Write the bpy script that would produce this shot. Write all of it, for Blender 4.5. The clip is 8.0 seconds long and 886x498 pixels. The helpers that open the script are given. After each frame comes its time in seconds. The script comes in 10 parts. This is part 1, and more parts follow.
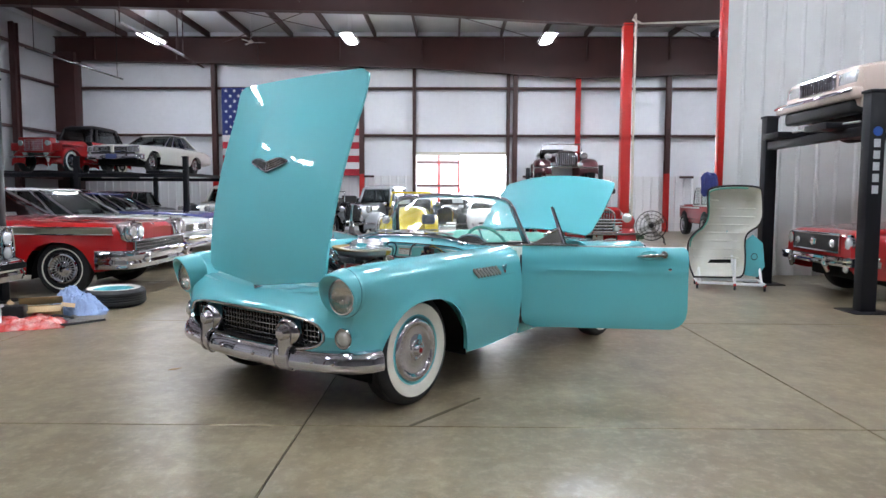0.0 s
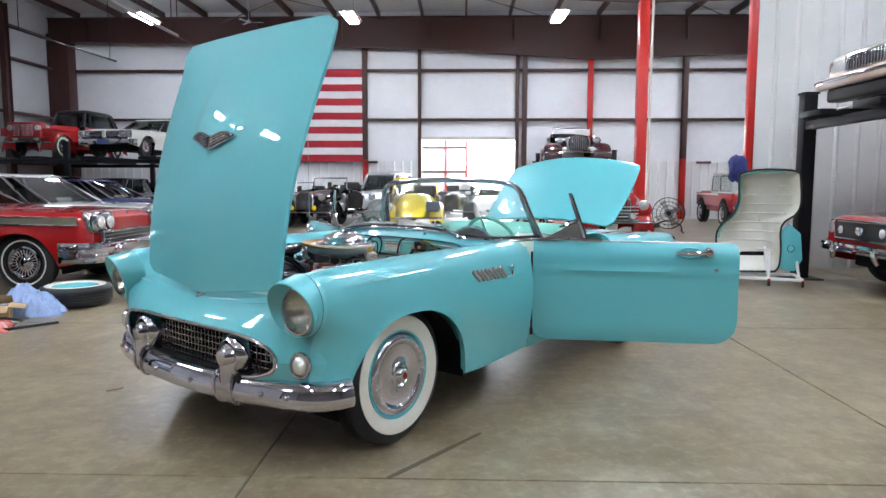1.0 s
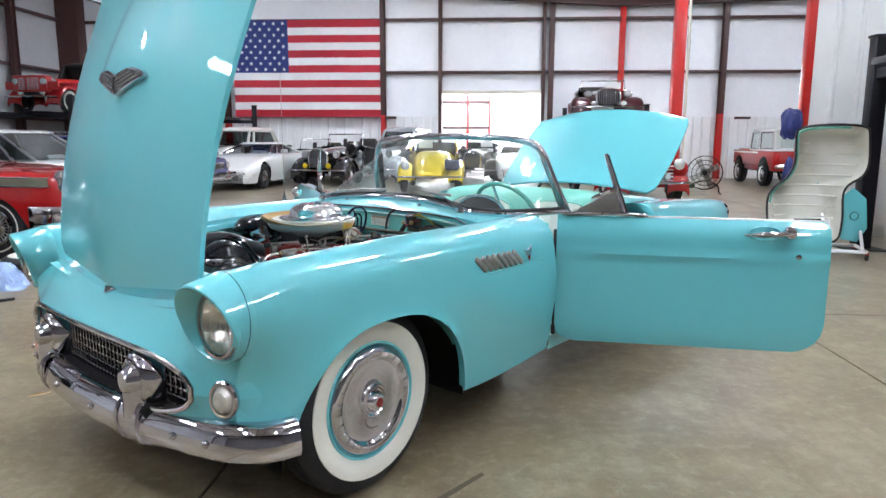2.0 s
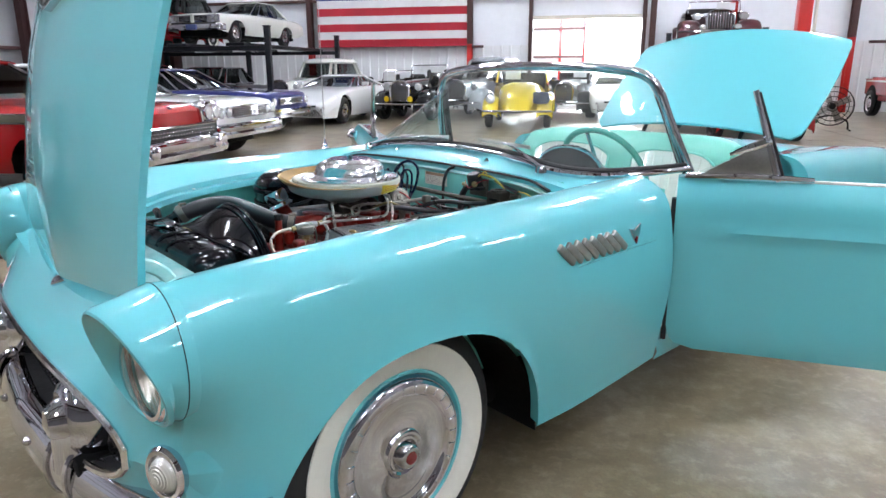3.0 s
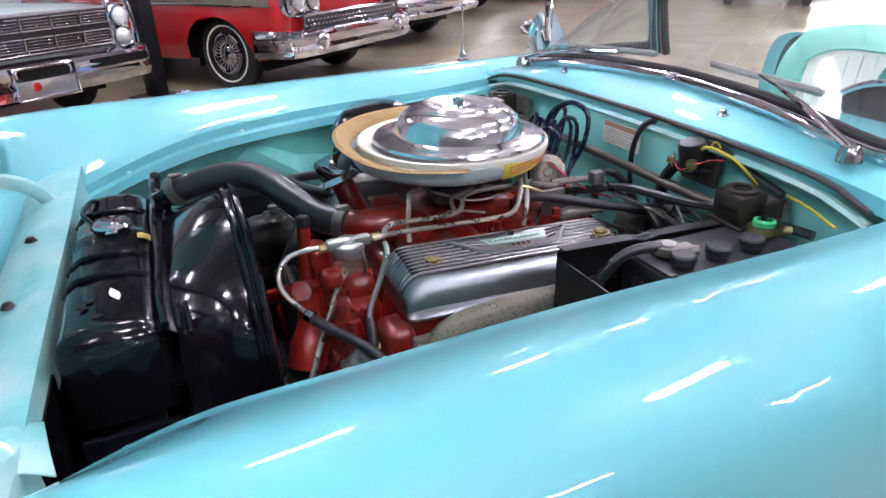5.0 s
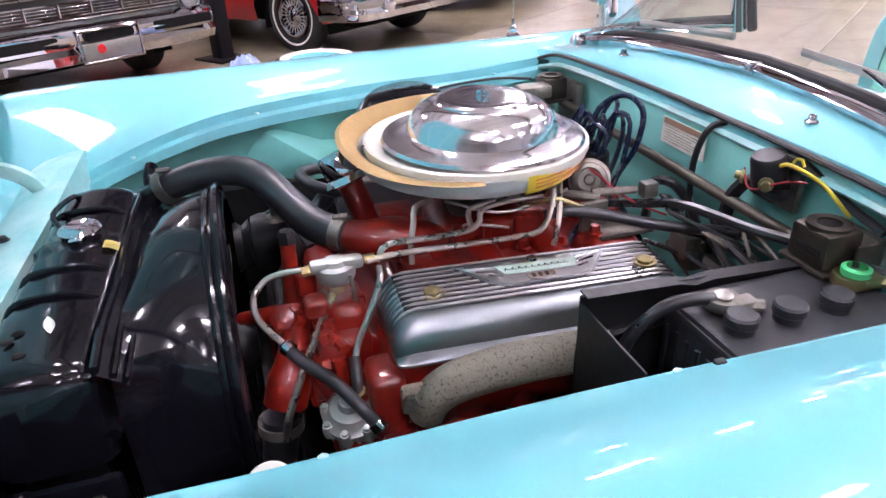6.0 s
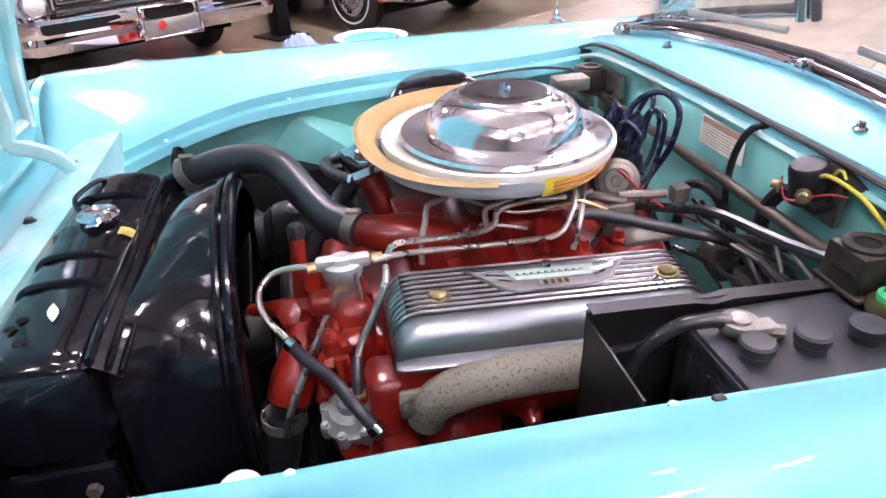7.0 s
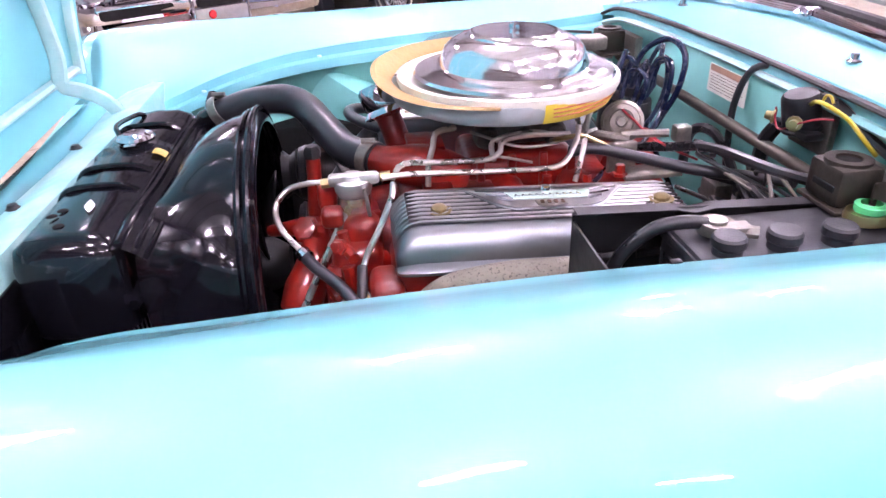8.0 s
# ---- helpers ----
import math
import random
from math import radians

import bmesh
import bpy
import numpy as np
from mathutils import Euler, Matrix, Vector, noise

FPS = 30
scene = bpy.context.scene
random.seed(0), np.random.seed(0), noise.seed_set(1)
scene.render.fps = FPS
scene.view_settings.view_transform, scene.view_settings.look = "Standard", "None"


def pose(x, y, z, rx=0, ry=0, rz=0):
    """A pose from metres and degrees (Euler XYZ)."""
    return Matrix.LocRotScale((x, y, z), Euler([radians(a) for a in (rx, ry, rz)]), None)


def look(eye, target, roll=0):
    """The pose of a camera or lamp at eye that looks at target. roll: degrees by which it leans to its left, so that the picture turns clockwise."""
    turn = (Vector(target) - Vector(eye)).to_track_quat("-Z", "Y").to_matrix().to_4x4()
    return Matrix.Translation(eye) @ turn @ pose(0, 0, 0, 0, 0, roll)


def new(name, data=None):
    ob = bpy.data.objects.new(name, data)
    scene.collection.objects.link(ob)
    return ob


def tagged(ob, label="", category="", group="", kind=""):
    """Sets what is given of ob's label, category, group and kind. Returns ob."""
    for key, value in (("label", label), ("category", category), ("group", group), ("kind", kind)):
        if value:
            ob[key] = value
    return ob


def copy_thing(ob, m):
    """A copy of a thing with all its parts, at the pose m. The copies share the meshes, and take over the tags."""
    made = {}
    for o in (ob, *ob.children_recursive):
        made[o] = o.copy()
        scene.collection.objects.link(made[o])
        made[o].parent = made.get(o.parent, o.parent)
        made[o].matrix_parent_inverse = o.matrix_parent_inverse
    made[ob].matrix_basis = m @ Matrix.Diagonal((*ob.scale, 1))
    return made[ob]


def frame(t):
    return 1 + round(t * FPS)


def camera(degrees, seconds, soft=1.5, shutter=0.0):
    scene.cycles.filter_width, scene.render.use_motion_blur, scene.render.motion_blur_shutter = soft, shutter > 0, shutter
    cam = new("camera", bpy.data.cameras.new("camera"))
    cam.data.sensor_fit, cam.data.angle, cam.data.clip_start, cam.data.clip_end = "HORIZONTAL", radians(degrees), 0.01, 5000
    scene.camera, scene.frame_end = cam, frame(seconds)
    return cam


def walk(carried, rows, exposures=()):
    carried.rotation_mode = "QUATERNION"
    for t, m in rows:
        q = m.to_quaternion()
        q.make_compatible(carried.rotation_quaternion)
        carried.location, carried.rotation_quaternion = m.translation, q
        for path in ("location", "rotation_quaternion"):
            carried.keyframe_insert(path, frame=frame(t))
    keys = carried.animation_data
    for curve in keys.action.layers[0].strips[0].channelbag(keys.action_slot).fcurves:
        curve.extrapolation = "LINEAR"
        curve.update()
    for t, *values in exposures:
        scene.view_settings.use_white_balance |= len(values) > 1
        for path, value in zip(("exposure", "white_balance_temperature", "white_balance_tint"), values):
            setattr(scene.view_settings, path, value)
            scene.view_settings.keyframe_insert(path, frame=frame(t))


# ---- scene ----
cam = camera(67.5, 8.0)
PATH = [
    (0, (0.424, -0.129, 1.255), (0.397, 1.865, 1.099), 0.2),
    (0.5, (0.462, 0.294, 1.244), (0.422, 2.287, 1.079), 0.2),
    (1, (0.502, 0.731, 1.24), (0.448, 2.721, 1.045), 0.1),
    (2.5, (0.621, 2.012, 1.248), (0.397, 3.955, 0.833), 0.1),
    (3, (0.599, 2.399, 1.249), (0.219, 4.294, 0.731), -0.3),
    (3.5, (0.551, 2.741, 1.247), (0.002, 4.563, 0.631), -0.8),
    (4, (0.488, 3.045, 1.263), (-0.181, 4.792, 0.555), -1.2),
    (4.5, (0.45, 3.31, 1.254), (-0.333, 4.976, 0.473), -1.4),
    (5, (0.426, 3.505, 1.24), (-0.478, 5.077, 0.398), -1.8),
    (6.5, (0.397, 3.789, 1.245), (-0.715, 5.143, 0.28), -2.3),
    (7, (0.425, 3.81, 1.251), (-0.745, 5.103, 0.272), -2.4),
    (7.5, (0.476, 3.821, 1.232), (-0.753, 5.067, 0.265), -2.5),
    (8, (0.542, 3.76, 1.165), (-0.723, 4.978, 0.208), -2.4),
]
EXPOSURES = [(0, 0.68, 6500, 10), (2.5, 1.03, 6500, 10), (4.0, 1.03, 6500, 16), (6.5, 1.57, 7050, 34), (7.5, 1.90, 7100, 40), (8, 2.03, 6950, 46)]
walk(cam, [(t, look(eye, target, roll)) for t, eye, target, roll in PATH], EXPOSURES)

# ---- world and light ----
world = bpy.data.worlds.new("world")
scene.world = world
world.use_nodes = True
wn = world.node_tree
sky = wn.nodes.new("ShaderNodeTexSky")
sky.sky_type, sky.sun_disc = "NISHITA", False
sky.sun_elevation, sky.sun_rotation = radians(40), radians(20)
wn.links.new(sky.outputs[0], wn.nodes["Background"].inputs[0])
wn.nodes["Background"].inputs[1].default_value = 0.12
sun = new("sun", bpy.data.lights.new("sun", "SUN"))
sun.data.energy, sun.data.angle, sun.data.color = 2.5, radians(0.5), (1.0, 0.95, 0.88)
sun.matrix_world = look((0, 0, 0), (-0.26, -0.72, -0.64))
LAMP_POWER = 75.0


# ---- materials ----


def material(name, color, rough=0.5, metal=0.0, coat=0.0, vary=0.12, scale=4.0, grain=60.0, bump=0.0, bump_scale=80.0,
             spec=0.5, vary_rough=0.1, stain=None, stain_scale=1.2, stain_amount=0.0, stain_from=0.42, stain_to=0.72, by_object=0.0, emit=0.0):
    """A surface with two scales of colour change, uneven gloss and fine relief."""
    m = bpy.data.materials.new(name)
    m.use_nodes = True
    n, k = m.node_tree.nodes, m.node_tree.links
    p = n["Principled BSDF"]
    p.inputs["Metallic"].default_value = metal
    p.inputs["Specular IOR Level"].default_value = spec
    p.inputs["Coat Weight"].default_value, p.inputs["Coat Roughness"].default_value = coat, 0.03
    p.inputs["Coat IOR"].default_value = 1.65
    place = n.new("ShaderNodeTexCoord")
    big, small = n.new("ShaderNodeTexNoise"), n.new("ShaderNodeTexNoise")
    big.inputs["Scale"].default_value, big.inputs["Detail"].default_value = scale, 6
    small.inputs["Scale"].default_value, small.inputs["Detail"].default_value = grain, 3
    for t in (big, small):
        k.new(place.outputs["Object"], t.inputs["Vector"])
    both = n.new("ShaderNodeMath")
    both.operation = "MULTIPLY_ADD"
    k.new(small.outputs["Fac"], both.inputs[0])
    both.inputs[1].default_value = 0.5
    k.new(big.outputs["Fac"], both.inputs[2])
    span = n.new("ShaderNodeMapRange")
    span.inputs["From Min"].default_value, span.inputs["From Max"].default_value = 0.45, 1.05
    span.inputs["To Min"].default_value, span.inputs["To Max"].default_value = 1 - vary, 1 + vary
    k.new(both.outputs[0], span.inputs["Value"])
    tint = n.new("ShaderNodeMix")
    tint.data_type, tint.blend_type = "RGBA", "MULTIPLY"
    tint.inputs["Factor"].default_value = 1.0
    tint.inputs[6].default_value = color if len(color) == 4 else (*color, 1)
    k.new(span.outputs[0], tint.inputs[7])
    out = tint.outputs[2]
    if stain:
        st = n.new("ShaderNodeTexNoise")
        st.inputs["Scale"].default_value, st.inputs["Detail"].default_value, st.inputs["Roughness"].default_value = stain_scale, 5, 0.55
        k.new(place.outputs["Object"], st.inputs["Vector"])
        ramp = n.new("ShaderNodeMapRange")
        ramp.inputs["From Min"].default_value, ramp.inputs["From Max"].default_value = stain_from, stain_to
        ramp.inputs["To Max"].default_value = stain_amount
        k.new(st.outputs["Fac"], ramp.inputs["Value"])
        mix = n.new("ShaderNodeMix")
        mix.data_type = "RGBA"
        k.new(ramp.outputs[0], mix.inputs["Factor"])
        k.new(out, mix.inputs[6])
        mix.inputs[7].default_value = stain
        out = mix.outputs[2]
    if by_object:
        info = n.new("ShaderNodeObjectInfo")
        r = n.new("ShaderNodeMapRange")
        r.inputs["To Min"].default_value, r.inputs["To Max"].default_value = 1 - by_object, 1 + by_object
        k.new(info.outputs["Random"], r.inputs["Value"])
        m2 = n.new("ShaderNodeMix")
        m2.data_type, m2.blend_type = "RGBA", "MULTIPLY"
        m2.inputs["Factor"].default_value = 1.0
        k.new(out, m2.inputs[6])
        k.new(r.outputs[0], m2.inputs[7])
        out = m2.outputs[2]
    k.new(out, p.inputs["Base Color"])
    rr = n.new("ShaderNodeMapRange")
    rr.inputs["From Min"].default_value, rr.inputs["From Max"].default_value = 0.45, 1.05
    rr.inputs["To Min"].default_value, rr.inputs["To Max"].default_value = max(rough * (1 - vary_rough * 2), 0.0), min(rough * (1 + vary_rough * 2), 1)
    k.new(both.outputs[0], rr.inputs["Value"])
    k.new(rr.outputs[0], p.inputs["Roughness"])
    if bump:
        bt, b = n.new("ShaderNodeTexNoise"), n.new("ShaderNodeBump")
        bt.inputs["Scale"].default_value, bt.inputs["Detail"].default_value = bump_scale, 4
        k.new(place.outputs["Object"], bt.inputs["Vector"])
        b.inputs["Strength"].default_value, b.inputs["Distance"].default_value = bump, 0.01
        k.new(bt.outputs["Fac"], b.inputs["Height"])
        k.new(b.outputs[0], p.inputs["Normal"])
        if coat:
            k.new(b.outputs[0], p.inputs["Coat Normal"])
    if emit:
        p.inputs["Emission Color"].default_value, p.inputs["Emission Strength"].default_value = (*color[:3], 1), emit
    return m


def glass(name, tint=(0.9, 0.95, 0.94, 1), gloss=0.02, frost=0.0):
    """A thin pane: clear, with a mirror film that grows at a slant."""
    m = bpy.data.materials.new(name)
    m.use_nodes = True
    n, k = m.node_tree.nodes, m.node_tree.links
    n.remove(n["Principled BSDF"])
    clear, shine, mix, face, steep, film = (n.new("ShaderNode" + s) for s in ("BsdfTransparent", "BsdfGlossy", "MixShader", "LayerWeight", "Math", "MapRange"))
    clear.inputs[0].default_value = tint
    shine.inputs["Roughness"].default_value = gloss
    face.inputs[0].default_value = 0.5
    steep.operation = "POWER"
    steep.inputs[1].default_value = 4.0
    film.inputs["To Min"].default_value, film.inputs["To Max"].default_value = 0.05, 0.75
    k.new(face.outputs["Facing"], steep.inputs[0])
    k.new(steep.outputs[0], film.inputs["Value"])
    k.new(film.outputs[0], mix.inputs[0])
    k.new(clear.outputs[0], mix.inputs[1])
    k.new(shine.outputs[0], mix.inputs[2])
    last = mix
    if frost:
        haze, over = n.new("ShaderNodeBsdfDiffuse"), n.new("ShaderNodeMixShader")
        haze.inputs[0].default_value = (0.8, 0.82, 0.8, 1)
        over.inputs[0].default_value = frost
        k.new(mix.outputs[0], over.inputs[1])
        k.new(haze.outputs[0], over.inputs[2])
        last = over
    k.new(last.outputs[0], n["Material Output"].inputs[0])
    return m


def glow(name, color, strength):
    m = bpy.data.materials.new(name)
    m.use_nodes = True
    n = m.node_tree.nodes
    e = n.new("ShaderNodeEmission")
    e.inputs[0].default_value, e.inputs[1].default_value = (*color, 1), strength
    m.node_tree.links.new(e.outputs[0], n["Material Output"].inputs[0])
    return m


def paint(name, color, **kw):
    args = dict(rough=0.42, coat=1.0, spec=0.35, vary=0.03, scale=1.5, grain=300, bump=0.012, bump_scale=55, vary_rough=0.08)
    args.update(kw)
    return material(name, color, **args)


TEAL = (0.112, 0.47, 0.515)
M_TEAL = paint("teal_paint", TEAL)
M_TEAL_WORN = paint("worn_teal_paint", (0.20, 0.54, 0.53), coat=0.35, rough=0.40, vary=0.14, scale=9, bump=0.05, stain=(0.56, 0.68, 0.64, 1), stain_scale=6, stain_amount=0.75, stain_from=0.40, stain_to=0.62)
M_TEAL_BAY = paint("bay_teal_paint", (0.20, 0.62, 0.565), coat=0.4, rough=0.42, vary=0.08, scale=5, stain=(0.13, 0.42, 0.38, 1), stain_scale=6, stain_amount=0.3)
M_CHROME = material("chrome", (0.62, 0.61, 0.66), rough=0.045, metal=1.0, vary=0.06, bump=0.01, bump_scale=12)
M_CHROME_PITTED = material("pitted_chrome", (0.62, 0.61, 0.62), rough=0.12, metal=1.0, vary=0.15, scale=20, grain=200, bump=0.03, bump_scale=60)
M_SILVERED = material("silvered_reflector", (0.86, 0.85, 0.82), rough=0.22, metal=1.0, vary=0.12, scale=40, bump=0.25, bump_scale=45)
M_STEEL = material("bare_steel", (0.42, 0.41, 0.39), rough=0.35, metal=1.0, vary=0.2, scale=14, grain=150, bump=0.05)
M_ALU = material("cast_aluminium", (0.23, 0.25, 0.265), rough=0.36, metal=1.0, vary=0.08, scale=10, grain=220, bump=0.003, bump_scale=60)
M_FIN = material("bright_fin_alloy", (0.43, 0.43, 0.44), rough=0.32, metal=1.0, vary=0.08, scale=20)
M_CAST = material("pale_cast_zinc", (0.36, 0.36, 0.34), rough=0.45, metal=0.7, vary=0.2, scale=25, bump=0.03)
M_POLISHED = material("polished_lid_metal", (0.90, 0.91, 0.95), rough=0.15, metal=1.0, vary=0.05, scale=8, grain=120, vary_rough=0.3)
M_ZINC = material("grimy_zinc", (0.22, 0.205, 0.18), rough=0.48, metal=0.8, vary=0.4, scale=18, grain=160, bump=0.08)
M_BRASS = material("brass", (0.42, 0.34, 0.17), rough=0.32, metal=1.0, vary=0.15)
M_BLACK = paint("gloss_black_paint", (0.004, 0.004, 0.006), rough=0.16, coat=0.22, spec=0.2, bump=0.02, bump_scale=30)
M_BLACK_SATIN = material("satin_black", (0.009, 0.009, 0.010), rough=0.42, spec=0.28, vary=0.2, bump=0.06, bump_scale=60)
M_RUBBER = material("black_rubber", (0.010, 0.010, 0.011), rough=0.62, vary=0.2, scale=8, bump=0.06, bump_scale=160)
M_HOSE = material("hose_rubber", (0.016, 0.017, 0.020), rough=0.34, vary=0.25, scale=12, bump=0.04, bump_scale=90)
M_CABLE = material("black_cable", (0.012, 0.012, 0.014), rough=0.3, vary=0.1)
M_DARK = material("dark_underbody", (0.006, 0.006, 0.006), rough=0.85, spec=0.2, vary=0.3, bump=0.1)
M_ENGINE = paint("engine_red_paint", (0.235, 0.011, 0.005), rough=0.34, spec=0.35, coat=0.35, vary=0.16, scale=14, bump=0.25, bump_scale=38, stain=(0.035, 0.008, 0.006, 1), stain_scale=11, stain_amount=0.75)
M_RUST = material("scaled_manifold_iron", (0.17, 0.155, 0.118), rough=0.75, metal=0.15, vary=0.2, scale=20, grain=180, bump=0.2, bump_scale=120, stain=(0.045, 0.038, 0.03, 1), stain_scale=230, stain_amount=0.8, stain_from=0.57, stain_to=0.62)
M_WHITEWALL = material("whitewall_rubber", (0.72, 0.70, 0.62), rough=0.55, vary=0.06, scale=9, bump=0.04)
M_CREAM = material("cream_enamel", (0.62, 0.60, 0.52), rough=0.35, vary=0.06, coat=0.2)
M_FILTER = material("filter_paper", (0.34, 0.215, 0.085), rough=0.8, vary=0.12, scale=12, grain=90, bump=0.12)
M_YELLOW_LABEL = material("yellow_label", (0.62, 0.46, 0.04), rough=0.45, vary=0.1, scale=12)
M_LABEL = material("aged_paper_label", (0.72, 0.70, 0.62), rough=0.55, vary=0.12, scale=15)
M_INK = material("dark_ink", (0.09, 0.045, 0.03), rough=0.6, vary=0.1)
M_WHITE = material("white_print", (0.75, 0.75, 0.73), rough=0.5, vary=0.04)
M_CARB = material("stained_carburettor_zinc", (0.10, 0.092, 0.080), rough=0.55, metal=0.6, vary=0.4, scale=30, bump=0.1)
M_OLD_BRASS = material("dull_brass", (0.20, 0.155, 0.075), rough=0.38, metal=0.9, vary=0.3, scale=60)
M_WIRE_BLUE = material("blue_ignition_wire", (0.006, 0.012, 0.034), rough=0.28, vary=0.1)
M_WIRE_RED = material("red_wire", (0.42, 0.02, 0.03), rough=0.4, vary=0.1)
M_WIRE_YELLOW = material("yellow_wire", (0.46, 0.37, 0.03), rough=0.4, vary=0.1)
M_GREEN = material("green_terminal_pad", (0.01, 0.33, 0.12), rough=0.6, vary=0.1)
M_RED_PLASTIC = material("red_plastic", (0.5, 0.02, 0.025), rough=0.25, coat=0.5, vary=0.05)
M_SEAT_TEAL = material("teal_vinyl", (0.16, 0.52, 0.42), rough=0.4, vary=0.06, scale=5, bump=0.1, bump_scale=140)
M_SEAT_WHITE = material("white_vinyl", (0.74, 0.74, 0.68), rough=0.42, vary=0.06, scale=5, bump=0.1, bump_scale=140)
M_HEADLINER = material("white_quilted_headliner", (0.74, 0.73, 0.68), rough=0.6, vary=0.06, scale=3, stain=(0.62, 0.58, 0.42, 1), stain_scale=2, stain_amount=0.5)
M_GLASS = glass("windscreen_glass", (0.93, 0.97, 0.96, 1), 0.05, 0.035)
M_GLASS_DARK = glass("side_window_glass", (0.34, 0.38, 0.38, 1), 0.03)
M_LENS = glass("headlamp_lens", (0.93, 0.93, 0.91, 1), 0.03, 0.015)
M_AMBER_JAR = glass("fuel_bowl_glass", (0.75, 0.62, 0.30, 1), 0.03, 0.1)


# ---- building helpers ----
def part(name, bm, mat, parent=None, label="", smooth=True):
    """One mesh object of a bmesh, under a thing or a part of it."""
    if not isinstance(bm, bpy.types.Mesh):
        bmesh.ops.recalc_face_normals(bm, faces=bm.faces)
        for f in bm.faces:
            f.smooth = smooth
        me = bpy.data.meshes.new(name)
        bm.to_mesh(me)
        bm.free()
        if smooth:
            me.set_sharp_from_angle(angle=radians(38))
    else:
        me = bm
    if not me.materials:
        for one in mat if isinstance(mat, (list, tuple)) else [mat]:
            me.materials.append(one)
    ob = new(name, me)
    if parent:
        ob.parent = parent
    if label:
        tagged(ob, label)
    return ob


def thing(name, m, label, category, group="", kind=""):
    ob = new(name)
    ob.empty_display_size = 0.1
    ob.matrix_world = m
    return tagged(ob, label, category, group, kind)


def curve_through(points, n):
    """A smooth (Catmull-Rom) run of n points through the given ones, even in length."""
    p = np.array(points, float)
    if len(p) == 2:
        return p[0] + (p[1] - p[0]) * np.linspace(0, 1, n)[:, None]
    q = np.vstack([2 * p[0] - p[1], p, 2 * p[-1] - p[-2]])
    out = []
    for i in range(1, len(q) - 2):
        a, b, c, d = q[i - 1 : i + 3]
        for t in np.linspace(0, 1, 16, endpoint=False):
            out.append(0.5 * (2 * b + (c - a) * t + (2 * a - 5 * b + 4 * c - d) * t * t + (3 * b - a - 3 * c + d) * t**3))
    out = np.array(out + [p[-1]])
    along = np.r_[0, np.cumsum(np.linalg.norm(np.diff(out, axis=0), axis=1))]
    s = np.linspace(0, along[-1], n)
    return np.stack([np.interp(s, along, out[:, k]) for k in range(out.shape[1])], 1)


def smooth_at(table, v):
    """Rows of a table (first column the key) at v, smoothly."""
    t = np.array(table, float)
    k = t[:, 0]
    v = min(max(v, k[0]), k[-1])
    i = min(max(int(np.searchsorted(k, v)) - 1, 0), len(k) - 2)
    h = k[i + 1] - k[i]
    u = (v - k[i]) / h
    slope = lambda j: (t[min(j + 1, len(k) - 1), 1:] - t[max(j - 1, 0), 1:]) / (k[min(j + 1, len(k) - 1)] - k[max(j - 1, 0)])  # noqa: E731
    a, b, ma, mb = t[i, 1:], t[i + 1, 1:], slope(i) * h, slope(i + 1) * h
    return (2 * u**3 - 3 * u * u + 1) * a + (u**3 - 2 * u * u + u) * ma + (3 * u * u - 2 * u**3) * b + (u**3 - u * u) * mb


def sheet(rows, bm=None, closed_u=False, closed_v=False, thick=0.0, skip=None, mat=0):
    """A skin over a grid of points (rows of equal length); thick: a second skin, moved inward along the normals."""
    bm = bm or bmesh.new()
    g = np.array(rows, float)
    nu, nv = g.shape[:2]
    vs = [[bm.verts.new(p) for p in r] for r in g]
    faces = []
    for i in range(nu if closed_u else nu - 1):
        for j in range(nv if closed_v else nv - 1):
            if skip and skip(i, j):
                continue
            q = [vs[i][j], vs[(i + 1) % nu][j], vs[(i + 1) % nu][(j + 1) % nv], vs[i][(j + 1) % nv]]
            q = [v for n, v in enumerate(q) if (v.co - q[n - 1].co).length > 1e-7]
            if len(q) > 2:
                try:
                    f = bm.faces.new(q)
                    f.material_index = mat
                    faces.append(f)
                except ValueError:
                    pass
    if thick:
        bmesh.ops.recalc_face_normals(bm, faces=faces)
        bmesh.ops.solidify(bm, geom=faces, thickness=thick)
    return bm


def tube(points, r, seg=10, n=None, bm=None, caps=True, flat=1.0, smooth=True):
    """A round bar along a smooth run of points; r may be a list."""
    p = curve_through(points, n or max(6, 7 * (len(points) - 1))) if smooth else np.array(points, float)
    bm = bm or bmesh.new()
    radii = np.interp(np.linspace(0, 1, len(p)), np.linspace(0, 1, len(r)), r) if isinstance(r, (list, tuple)) else np.full(len(p), r)
    way = np.gradient(p, axis=0)
    way /= np.linalg.norm(way, axis=1)[:, None] + 1e-12
    side = np.cross(way[0], (0, 0, 1) if abs(way[0][2]) < 0.9 else (1, 0, 0))
    side /= np.linalg.norm(side)
    rings = []
    for i, w in enumerate(way):
        side = side - w * (side @ w)
        side /= np.linalg.norm(side)
        up = np.cross(side, w)
        rings.append([p[i] + radii[i] * (math.cos(a) * side + flat * math.sin(a) * up) for a in np.linspace(0, 2 * math.pi, seg, endpoint=False)])
    vs = [[bm.verts.new(q) for q in ring] for ring in rings]
    for a, b in zip(vs, vs[1:]):
        for j in range(seg):
            bm.faces.new((a[j], a[(j + 1) % seg], b[(j + 1) % seg], b[j]))
    if caps:
        bm.faces.new(vs[0])
        bm.faces.new(vs[-1])
    return bm


